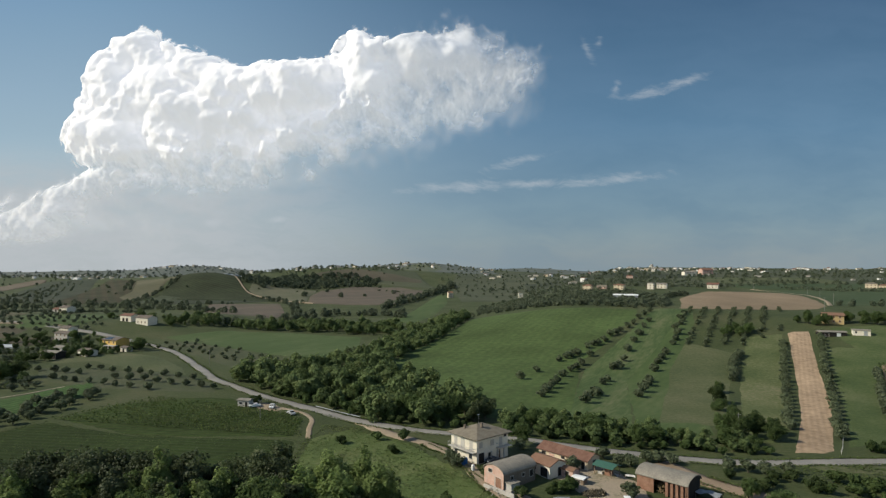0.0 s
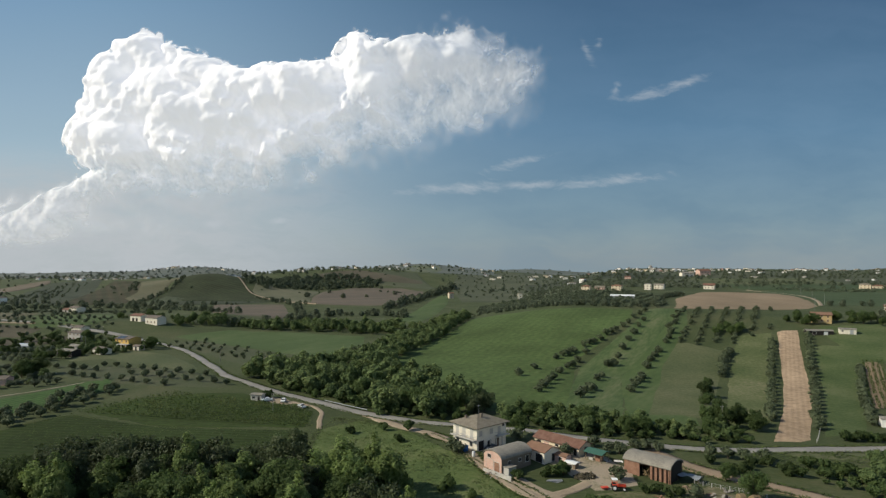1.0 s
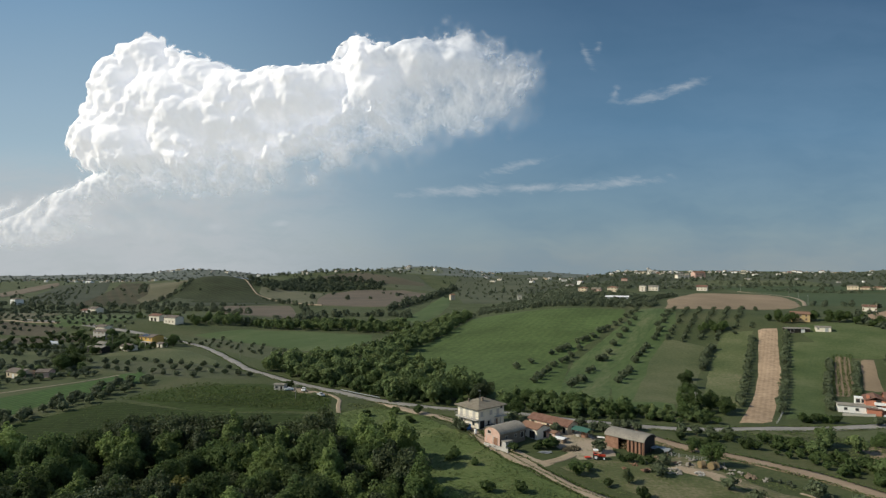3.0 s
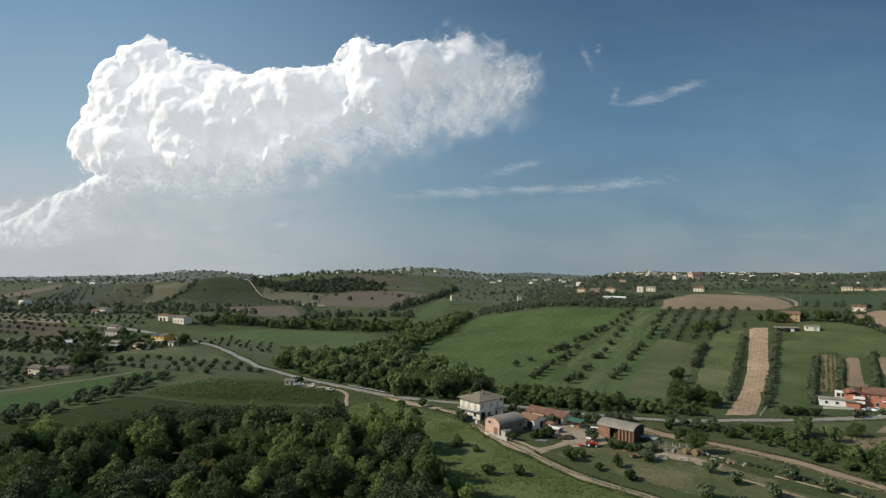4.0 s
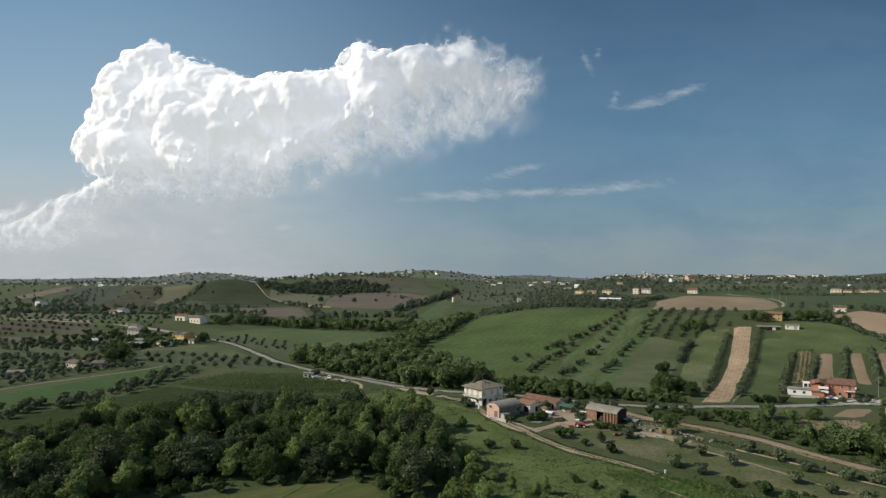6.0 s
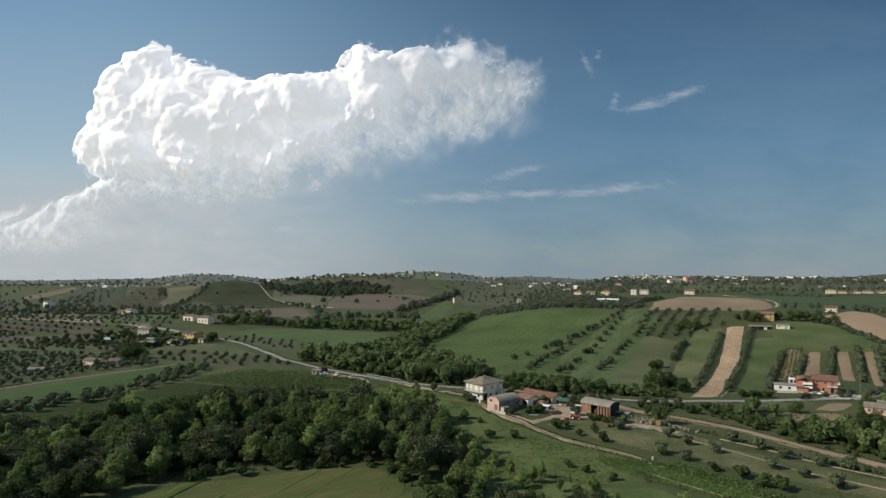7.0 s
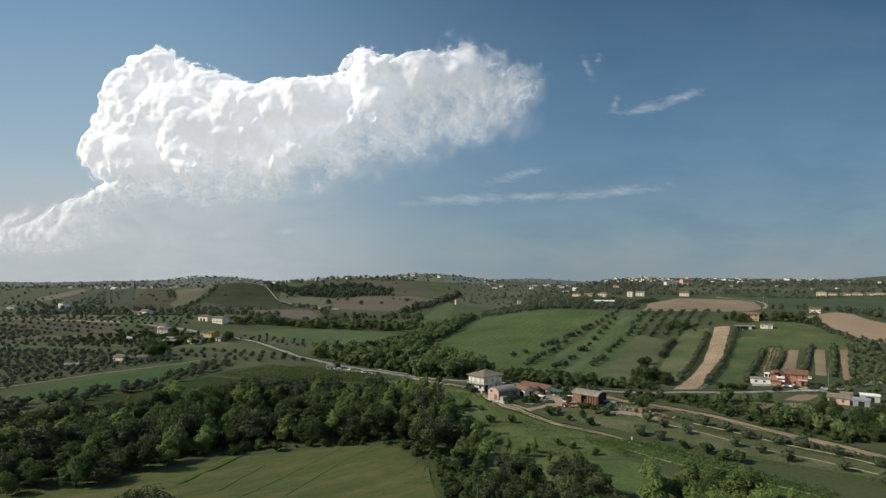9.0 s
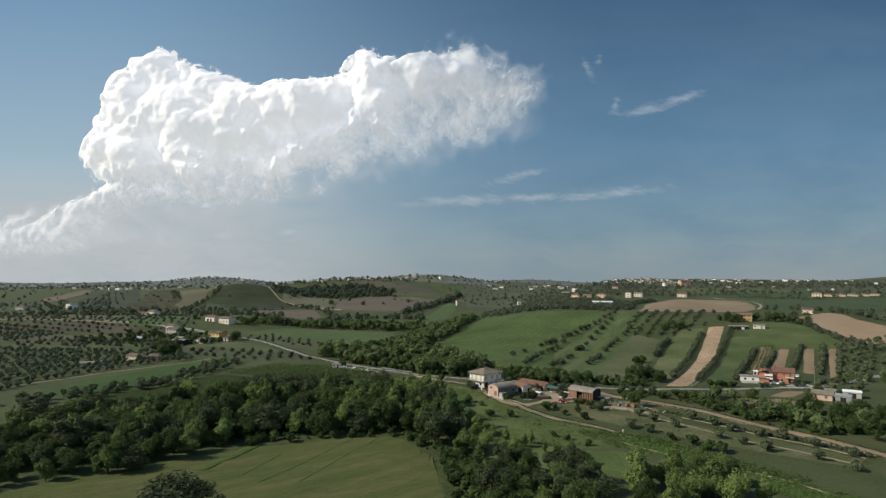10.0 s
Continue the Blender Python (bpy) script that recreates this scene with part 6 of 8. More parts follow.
# ---- houses ----
def roof_mesh(kind, w, d, z, rise, over, thick=0.22):
    """A roof over a w by d plan at wall height z: hip, gable (ridge along x) or barrel (axis along x)."""
    bm = bmesh.new()
    x, y = w / 2 + over, d / 2 + over
    if kind == "hip":
        r = max(0.0, x - y)
        top = [(-r, 0, z + rise), (r, 0, z + rise)]
        low = [(-x, -y, z), (x, -y, z), (x, y, z), (-x, y, z)]
        vt = [bm.verts.new(p) for p in top] if r > 0.05 else [bm.verts.new((0, 0, z + rise))]
        vl, vb = [bm.verts.new(p) for p in low], [bm.verts.new((px, py, pz - thick)) for px, py, pz in low]
        a, b = vt[0], vt[-1]
        bm.faces.new((vl[0], vl[1], b, a) if a is not b else (vl[0], vl[1], a))
        bm.faces.new((vl[1], vl[2], b))
        bm.faces.new((vl[2], vl[3], a, b) if a is not b else (vl[2], vl[3], a))
        bm.faces.new((vl[3], vl[0], a))
        for i in range(4):
            bm.faces.new((vb[i], vb[(i + 1) % 4], vl[(i + 1) % 4], vl[i]))
        bm.faces.new(vb[::-1])
        return bm
    steps = 2 if kind == "gable" else 14
    lip = over * rise / (d / 2) if kind == "gable" else 0.0
    profile = []
    for i in range(steps + 1):
        s = i / steps * 2 - 1
        profile.append((s * y, z - lip + (rise + lip) * (1 - abs(s))) if kind == "gable" else (math.sin(s * math.pi / 2 * 0.86) / math.sin(math.pi / 2 * 0.86) * y, z + rise * (math.cos(s * math.pi / 2 * 0.86) - math.cos(math.pi / 2 * 0.86)) / (1 - math.cos(math.pi / 2 * 0.86))))
    rings = []
    for sx in (-x, x):
        rings.append(([bm.verts.new((sx, py, pz + thick)) for py, pz in profile], [bm.verts.new((sx, py, pz)) for py, pz in profile]))
    (t0, b0), (t1, b1) = rings
    for i in range(steps):
        bm.faces.new((t0[i], t1[i], t1[i + 1], t0[i + 1]))
        bm.faces.new((b0[i], b0[i + 1], b1[i + 1], b1[i]))
        bm.faces.new((t0[i], t0[i + 1], b0[i + 1], b0[i]))
        bm.faces.new((t1[i], b1[i], b1[i + 1], t1[i + 1]))
    bm.faces.new((t0[0], b0[0], b1[0], t1[0]))
    bm.faces.new((t0[-1], t1[-1], b1[-1], b0[-1]))
    return bm


def wall_mesh(w, d, h, gable="", rise=0.0):
    """The walls of a w by d plan, up into a gable or barrel end."""
    bm = bmesh.new()
    box(bm, -w / 2, w / 2, -d / 2, d / 2, -0.8, h)
    if gable:
        steps = 2 if gable == "gable" else 12
        for sx in (-1, 1):
            pts = []
            for i in range(steps + 1):
                s = i / steps * 2 - 1
                if gable == "gable":
                    pts.append((s * d / 2, h + rise * (1 - abs(s))))
                else:
                    pts.append((math.sin(s * math.pi / 2 * 0.86) / math.sin(math.pi / 2 * 0.86) * d / 2, h + rise * (math.cos(s * math.pi / 2 * 0.86) - math.cos(math.pi / 2 * 0.86)) / (1 - math.cos(math.pi / 2 * 0.86))))
            out, back = [bm.verts.new((sx * w / 2, py, pz)) for py, pz in pts], [bm.verts.new((sx * (w / 2 - 0.3), py, pz)) for py, pz in pts]
            bm.faces.new(out if sx > 0 else out[::-1])
            bm.faces.new(back[::-1] if sx > 0 else back)
    return bm


def opening(parent, name, face, at, z, wide, high, w, d, mat, frame_mat=None, proud=0.06):
    """A window or door on a face (front -y, back +y, left -x, right +x) of a w by d house, with a frame, pane and sill."""
    turn = {"front": 0, "right": 90, "back": 180, "left": 270}[face]
    out = d / 2 if face in ("front", "back") else w / 2
    m = pose(0, 0, 0, 0, 0, turn) @ Matrix.Translation((at, -out, z))
    bm = bmesh.new()
    for x0, x1, z0, z1 in ((-wide / 2 - 0.1, -wide / 2, 0, high), (wide / 2, wide / 2 + 0.1, 0, high), (-wide / 2 - 0.1, wide / 2 + 0.1, high, high + 0.1), (-wide / 2 - 0.14, wide / 2 + 0.14, -0.1, 0)):
        box(bm, x0, x1, -proud - (0.06 if z0 < 0 else 0), 0.02, z0, z1)
    ob = part(name, bm, frame_mat or CONCRETE, parent)
    ob.matrix_basis = m
    part("pane" if name == "window" else "leaf", a_box(-wide / 2, wide / 2, -0.02, 0.03, 0, high), mat, ob)
    return ob


def house(name, label, x, y, turn, w, d, h, roof, rise, over, wall_mat, roof_mat, windows=(), category="house", up=0.0):
    ob = thing(name, x, y, turn, up, label, category)
    part("wall", wall_mesh(w, d, h, roof if roof in ("gable", "barrel") else "", rise), wall_mat, ob)
    part("roof", roof_mesh(roof, w, d, h, rise, over), roof_mat, ob)
    for kind, face, at, z, wide, high, mat in windows:
        opening(ob, kind, face, at, z, wide, high, w, d, mat)
    return ob


def balcony(parent, face, at, z, wide, deep, w, d, mat=None, rail=1.0):
    """A slab with a solid parapet on a face of a w by d house."""
    turn = {"front": 0, "right": 90, "back": 180, "left": 270}[face]
    out = d / 2 if face in ("front", "back") else w / 2
    bm = bmesh.new()
    box(bm, -wide / 2, wide / 2, -deep, 0.02, -0.18, 0.0)
    ob = part("balcony", bm, mat or CONCRETE, parent)
    ob.matrix_basis = pose(0, 0, 0, 0, 0, turn) @ Matrix.Translation((at, -out, z))
    bars = bmesh.new()
    box(bars, -wide / 2, wide / 2, -deep, -deep + 0.06, rail - 0.08, rail)
    steps = int(wide / 0.45)
    for i in range(steps + 1):
        x = -wide / 2 + wide * i / steps
        box(bars, x - 0.02, x + 0.02, -deep + 0.01, -deep + 0.05, 0.0, rail - 0.08)
    for side in (-1, 1):
        box(bars, side * wide / 2 - 0.03, side * wide / 2 + 0.03, -deep, 0, rail - 0.08, rail)
    part("railing", bars, STEEL, ob)
    return ob


def chimney(parent, x, y, z0, z1, wide=0.55, mat=None):
    bm = bmesh.new()
    box(bm, x - wide / 2, x + wide / 2, y - wide / 2, y + wide / 2, z0, z1)
    box(bm, x - wide * 0.7, x + wide * 0.7, y - wide * 0.7, y + wide * 0.7, z1 + 0.15, z1 + 0.3)
    for sx in (-1, 1):
        for sy in (-1, 1):
            box(bm, x + sx * wide * 0.4 - 0.06, x + sx * wide * 0.4 + 0.06, y + sy * wide * 0.4 - 0.06, y + sy * wide * 0.4 + 0.06, z1, z1 + 0.15)
    return part("chimney", bm, mat or RENDER_DARK, parent)


# the farmhouse
W, D, H = 11.7, 9.8, 6.5
farm = house("farmhouse", "two-storey off-white farmhouse with a brown hipped roof", 9.7, 164.1, 41.2, W, D, H, "hip", 2.2, 0.9, PLASTER_WHITE, TILE_BROWN, [
    ("door", "left", -3.1, 3.25, 1.0, 2.2, PLASTER_GREY), ("door", "left", -0.4, 3.25, 1.2, 2.2, CONCRETE), ("door", "left", 2.8, 3.25, 1.0, 2.2, PLASTER_GREY),
    ("window", "left", 2.6, 1.0, 1.1, 1.2, GLASS), ("window", "left", -3.0, 1.0, 1.1, 1.2, GLASS),
    ("window", "front", 4.7, 5.3, 0.9, 0.7, GLASS), ("window", "front", -0.2, 4.0, 1.1, 1.3, PLASTER_GREY), ("window", "front", -4.4, 4.0, 1.0, 1.3, PLASTER_GREY), ("door", "front", 3.0, 3.25, 1.0, 2.1, PLASTER_GREY),
    ("door", "front", -4.2, 0.0, 2.0, 2.6, DARK), ("window", "front", -1.0, 1.0, 1.4, 1.2, DARK), ("door", "front", 2.2, 0.0, 1.3, 2.2, SHUTTER)])
balcony(farm, "left", 0.0, 3.15, 9.8, 1.3, W, D)
balcony(farm, "front", 3.6, 3.15, 4.6, 1.5, W, D)
chimney(farm, -0.9, -1.6, 7.6, 8.9, 0.5)
chimney(farm, -3.8, 1.8, 7.0, 8.2, 0.45)
mast = bmesh.new()
tube(mast, [(0.6, 1.0, 8.4), (0.6, 1.0, 11.0)], [0.03, 0.025], 5)
for i in range(5):
    box(mast, 0.2 - i * 0.03, 1.0 + i * 0.03, 0.9 + i * 0.1, 0.93 + i * 0.1, 10.6, 10.63)
part("aerial", mast, STEEL, farm)
for sx in (-1.9, 0.6, 2.9):
    bm = a_box(sx - 0.13, sx + 0.13, -D / 2 - 1.45, -D / 2 - 1.19, -0.3, 2.97)
    part("pillar", bm, CONCRETE, farm)

# the pink barn with a walled lean-to
barn = house("barn", "pink-fronted barn with an arched grey roof", 16.1, 147.6, 39, 10.8, 6.6, 3.4, "barrel", 1.6, 0.25, PLASTER_PINK, FIBRE, [
    ("window", "left", -1.2, 3.0, 1.3, 0.8, DARK), ("door", "left", -1.0, 0.0, 2.6, 2.6, PLASTER_PINK), ("door", "left", 1.6, 0.0, 1.8, 2.3, BRICKWORK),
    ("window", "front", -2.6, 1.8, 0.9, 0.8, DARK), ("window", "front", 1.2, 1.8, 0.9, 0.8, DARK), ("window", "front", 4.0, 1.2, 1.2, 1.6, DARK)], "barn")
bm = bmesh.new()
box(bm, -5.41, 5.41, -3.32, -3.302, -0.3, 3.35)
part("side_wall", bm, RENDER_DARK, barn, "bare grey rendered side wall")
bm = bmesh.new()
box(bm, -4.9, -2.2, -5.4, -3.34, -0.5, 1.7)
part("lean_to", bm, CONCRETE, barn, "low concrete lean-to")
bm = bmesh.new()
box(bm, -5.1, -2.0, -5.6, -3.33, 1.704, 1.82)
part("lean_to_roof", bm, FIBRE, barn)
shed = house("shed", "small whitewashed shed with a terracotta roof", 26.1, 153.5, -50, 7.0, 6.0, 2.9, "gable", 1.0, 0.3, PLASTER_WHITE, TILE_ORANGE, [("door", "right", 0.6, 0, 1.2, 2.1, DARK), ("window", "front", -1.5, 1.2, 0.9, 0.8, DARK), ("door", "front", 1.6, 0, 2.2, 2.2, DARK)], "shed")
outbuilding = house("outbuilding", "long low outbuilding with a terracotta gable roof", 33.5, 163.2, -46, 15.4, 5.8, 2.5, "gable", 1.25, 0.45, PLASTER_CREAM, TILE_RED, [
    ("door", "front", -6.0, 0, 1.3, 2.0, DARK), ("window", "front", -3.4, 1.0, 1.6, 0.9, PLASTER_PINK), ("window", "front", 0.2, 1.3, 1.1, 0.7, DARK), ("window", "front", 3.2, 1.3, 1.1, 0.7, DARK), ("door", "front", 6.4, 0, 1.0, 2.0, DARK), ("door", "right", 0.4, 0, 1.6, 2.1, DARK)], "outbuilding")
house("shed", "small pink store with a flat grey roof", 31.4, 151.0, -46, 3.4, 2.6, 2.0, "gable", 0.35, 0.2, PLASTER_PINK, TILE_ORANGE, [("door", "front", 0, 0, 1.0, 1.7, DARK)], "shed")
house("shed", "low hutch with a pale sheet roof", 33.0, 147.4, -40, 3.0, 2.0, 1.3, "gable", 0.15, 0.2, WOOD, WHITE_PAINT, [("door", "front", 0, 0, 1.2, 1.0, DARK)], "shed")

# the brick barn: open bays between brick piers
brick_barn = thing("barn", 53.1, 143.8, -44, 0, "brick hay barn with an arched grey roof", "barn")
W, D, H = 12.2, 7.2, 3.5
bm = bmesh.new()
box(bm, -W / 2, W / 2, D / 2 - 0.3, D / 2, -0.6, H)
part("back_wall", bm, BRICKWORK, brick_barn)
for sx in (-1, 1):
    bm = bmesh.new()
    box(bm, min(sx * W / 2, sx * (W / 2 - 0.3)), max(sx * W / 2, sx * (W / 2 - 0.3)), -D / 2, D / 2 - 0.3, -0.6, H)
    pts = [(math.sin(s * 1.35) / math.sin(1.35) * D / 2, H + 1.35 * (math.cos(s * 1.35) - math.cos(1.35)) / (1 - math.cos(1.35))) for s in [i / 6 - 1 for i in range(13)]]
    out, back = [bm.verts.new((sx * (W / 2 - 0.02), y, z)) for y, z in pts], [bm.verts.new((sx * (W / 2 - 0.28), y, z)) for y, z in pts]
    bm.faces.new(out)
    bm.faces.new(back)
    part("end_wall", bm, DARK if sx > 0 else BRICKWORK, brick_barn)
part("front_wall", a_box(-W / 2 + 0.3, -1.9, -D / 2, -D / 2 + 0.3, -0.6, H), BRICKWORK, brick_barn)
for x in (0.9, 2.1, 3.3, 4.5, 5.6):
    part("pier", a_box(x, x + 0.62, -D / 2, -D / 2 + 0.5, -0.6, H), BRICKWORK, brick_barn)
part("door_panel", a_box(1.0, W / 2 - 0.3, -D / 2 + 0.52, -D / 2 + 0.6, -0.4, H - 0.1), WOOD, brick_barn, "weathered timber boarding")
part("lintel", a_box(-1.9, W / 2 - 0.3, -D / 2 + 0.1, -D / 2 + 0.4, H - 0.25, H), WOOD, brick_barn)
part("hay_stack", leaf_mesh("hay_stack", [(-0.5, -1.6, 0.8, 1.3, 1.4, 1.2), (-0.2, 0.4, 1.2, 1.4, 1.5, 1.6)], 500, 0.22, 5), STRAW, brick_barn)
part("roof", roof_mesh("barrel", W, D, H, 1.45, 0.3), FIBRE, brick_barn)

# the green-roofed oven shelter
shelter = thing("shelter", 41.2, 153.4, -46, 0, "green sheet-metal canopy over a brick oven", "shelter")
part("roof", roof_mesh("gable", 5.2, 4.2, 2.5, 0.6, 0.3, 0.08), GREEN_SHEET, shelter)
for x in (-2.4, 2.4):
    for y in (-1.9, 1.9):
        part("post", a_box(x - 0.07, x + 0.07, y - 0.07, y + 0.07, -0.3, 2.5), WOOD, shelter)
part("oven", a_box(-0.2, 1.3, -0.8, 0.8, -0.2, 2.0, 0.08), BRICKWORK, shelter, "red brick oven")
part("bench", a_box(-2.0, -0.6, -1.2, -0.7, -0.2, 0.8, 0.03), CONCRETE, shelter)
part("base_slab", a_box(-2.7, 2.7, -2.6, 2.2, -0.4, 0.1), CONCRETE, shelter)

# the orange house and its annex
orange = house("house", "orange-red two-storey house with terracotta roofs", 166.2, 187.5, -28, 9.6, 8.4, 5.6, "gable", 1.7, 0.5, PLASTER_ORANGE, TILE_RED, [
    ("window", "front", -3.0, 3.9, 1.0, 1.3, SHUTTER), ("window", "front", 0.2, 3.9, 1.0, 1.3, SHUTTER), ("door", "front", 3.0, 3.2, 1.2, 2.1, SHUTTER), ("door", "front", 2.8, 0, 1.4, 2.2, DARK), ("window", "front", -0.6, 0.9, 1.1, 1.3, GLASS)])
balcony(orange, "front", 2.8, 3.1, 4.0, 1.2, 9.6, 8.4, WHITE_PAINT)
bm = bmesh.new()
box(bm, -11.2, -4.82, -5.6, 3.4, -0.8, 4.9)
wing = part("wing_wall", bm, PLASTER_ORANGE, orange)
bm = roof_mesh("gable", 9.0, 6.4, 4.9, 1.2, 0.4)
bmesh.ops.rotate(bm, matrix=Matrix.Rotation(radians(90), 3, "Z"), verts=bm.verts)
bmesh.ops.translate(bm, vec=(-8.0, -1.1, 0.004), verts=bm.verts)
part("wing_roof", bm, TILE_RED, orange)
for z in (1.9, 3.6):
    bm = bmesh.new()
    box(bm, -8.6, -4.9, -6.7, -5.62, z - 0.15, z + 0.75)
    part("balcony", bm, WHITE_PAINT, orange, "white balcony parapet")
    part("window", a_box(-8.0, -6.4, -5.66, -5.61, z + 0.3, z + 1.7), DARK, orange)
bm = bmesh.new()
box(bm, -10.9, -9.9, -5.0, -4.0, 4.5, 6.6)
part("chimney_stack", bm, PLASTER_ORANGE, orange)
chimney(orange, -3.6, -0.6, 6.6, 8.1)
part("porch", a_box(-11.0, -6.6, -8.4, -5.62, -0.4, 2.1), PLASTER_ORANGE, orange)
part("porch_roof", a_box(-11.3, -6.3, -8.7, -5.62, 2.104, 2.28), TILE_RED, orange)
annex = house("annex", "long low white annex with a dark roof", 151.5, 190.0, -24, 12.0, 4.6, 2.6, "gable", 0.5, 0.25, PLASTER_BRIGHT, FIBRE, [("window", "front", -3.6, 1.0, 1.0, 0.9, GLASS), ("window", "front", 0.0, 1.0, 1.0, 0.9, GLASS), ("window", "front", 3.4, 1.0, 1.0, 0.9, GLASS), ("door", "front", 5.0, 0, 1.0, 2.0, SHUTTER)], "annex")
house("greenhouse", "small white-framed glazed veranda", 155.5, 193.5, -26, 3.6, 3.0, 4.6, "gable", 0.3, 0.1, PLASTER_BRIGHT, WHITE_PAINT, [("window", "front", -0.9, 3.0, 1.2, 1.3, GLASS), ("window", "front", 0.8, 3.0, 1.2, 1.3, GLASS)], "veranda")
# low garden wall before the annex
garden_wall = thing("garden_wall", 150, 183.5, -8, 0, "low white garden wall beside the road", "wall")
part("wall", a_box(-7, 4, -0.12, 0.12, -0.5, 0.9), PLASTER_WHITE, garden_wall)
part("coping", a_box(-7.05, 4.05, -0.17, 0.17, 0.904, 0.98), CONCRETE, garden_wall)

# houses right of the lower wood
house("house", "low faded pink house with a weathered roof", 161.5, 146.5, -38, 8, 6, 2.7, "gable", 1.3, 0.4, PLASTER_PINK, TILE_BROWN, [("window", "front", -2.4, 1.0, 1.0, 1.1, SHUTTER), ("window", "front", 1.6, 1.0, 1.0, 1.1, SHUTTER), ("door", "right", 0, 0, 1.0, 2.0, SHUTTER)])
house("shed", "grey sheet-metal shed beside a low house", 167.5, 141.0, -38, 6, 5, 2.6, "gable", 0.7, 0.2, STEEL, GREY_TARP, [("door", "front", 0, 0, 2.2, 2.2, DARK)], "shed")
house("shed", "small white-roofed open farm shed", 177, 150, -30, 7, 5, 2.8, "gable", 0.5, 0.3, PLASTER_GREY, WHITE_PAINT, [("door", "front", 0, 0, 3.0, 2.2, DARK)], "shed")
house("shed", "dark metal shed with a grey sheet roof", 169.5, 154, -30, 4.5, 4, 2.8, "gable", 0.4, 0.2, GREY_TARP, FIBRE, [("door", "front", 0, 0, 1.6, 2.2, DARK)], "shed")

# the hamlet in the valley
SIX = [("window", "front", x, z, 1.0, 1.3, SHUTTER) for x in (-3.8, 0.0, 3.8) for z in (0.9, 3.7)]
yellow = house("house", "ochre yellow two-storey house with solar panels", -195.5, 362, -24, 11.5, 9, 5.6, "gable", 1.1, 0.5, PLASTER_YELLOW, TILE_DULL, SIX)
bm = bmesh.new()
box(bm, -4.6, 0.6, -4.4, -0.6, 0, 0.08)
panel = part("solar_panel", bm, GLASS, yellow, "dark blue solar panel")
panel.matrix_basis = pose(0, 0, 6.93, 13.7, 0, 0)
part("porch", a_box(-1, 7.2, -7.6, -4.55, 2.6, 2.8), CONCRETE, yellow)
for x in (-0.8, 3.0, 7.0):
    part("pillar", a_box(x - 0.15, x + 0.15, -7.5, -7.2, -0.4, 2.6), PLASTER_WHITE, yellow)
house("shed", "whitewashed outbuilding with a pinkish tiled roof", -197, 336, -30, 8, 6.5, 2.9, "gable", 1.2, 0.3, PLASTER_WHITE, TILE_DULL, [("door", "front", -1, 0, 1.1, 2.0, DARK), ("window", "front", 2, 1, 0.9, 0.9, DARK)], "outbuilding")
house("house", "pale grey two-storey farmhouse with a dark roof", -246, 396, -22, 12, 8, 5.4, "gable", 1.0, 0.4, PLASTER_GREY, TILE_DULL, SIX)
# closed walls in near-black stand for the shade under an open roof
house("shed", "open-sided hay shed, its inner shade as dark walls", -211, 328, -18, 11, 6, 3.2, "gable", 0.7, 0.4, DARK, FIBRE, [("door", "front", -3.5, 0, 3.0, 2.6, DARK), ("door", "front", 3.5, 0, 3.0, 2.6, DARK)], "shed")
villa = house("house", "long white farmhouse with brown tiled roofs", -219, 447, -26, 13, 8, 4.6, "gable", 1.5, 0.4, PLASTER_WHITE, TILE_DULL, SIX[::2] + [("window", "left", 0, 2.4, 1.0, 1.2, SHUTTER)])
house("house", "white house with an arched porch", -237, 459, -26, 12, 8, 4.2, "gable", 1.3, 0.4, PLASTER_WHITE, TILE_RED, [("door", "front", -2.4, 0, 2.2, 2.4, DARK), ("door", "front", 1.6, 0, 2.2, 2.4, DARK)])
house("house", "low pale farmhouse with a pinkish roof among olives", -205, 252, -22, 11, 6.5, 3.0, "gable", 1.1, 0.4, PLASTER_CREAM, TILE_DULL, [("window", "front", -4, 1, 1.0, 1.1, DARK), ("door", "front", -0.6, 0, 1.2, 2.1, WHITE_PAINT), ("window", "front", 3.4, 1, 1.0, 1.1, DARK)])
house("shed", "small brown-roofed lean-to among olives", -194, 253, 4, 6, 6, 2.6, "gable", 1.0, 0.3, PLASTER_PINK, TILE_DULL, [("door", "front", 0, 0, 1.4, 2.0, DARK)], "shed")
house("polytunnel", "low pale-covered farm tunnel", -262, 366, -8, 9, 4.0, 0.8, "barrel", 1.3, 0.1, GREY_TARP, SHEETING, category="tunnel")
house("polytunnel", "low grey-covered farm tunnel", -222, 232, 12, 12, 4.0, 0.8, "barrel", 1.1, 0.1, GREY_TARP, FIBRE, category="tunnel")

house("shed", "low grey farm shed among garden trees", -222, 352, -24, 9, 5, 2.4, "gable", 0.8, 0.3, PLASTER_GREY, FIBRE, [("door", "front", -2, 0, 2.0, 2.0, DARK)], "shed")
house("shed", "small white lean-to beside the yellow house", -184, 352, -24, 5, 4, 2.4, "gable", 0.7, 0.3, PLASTER_WHITE, TILE_DULL, [("door", "front", 0, 0, 1.2, 2.0, DARK)], "shed")
house("house", "pale house with a tiled roof beside the lane", -256, 414, -22, 9, 7, 4.6, "gable", 1.2, 0.4, PLASTER_WHITE, TILE_DULL, SIX[:2])

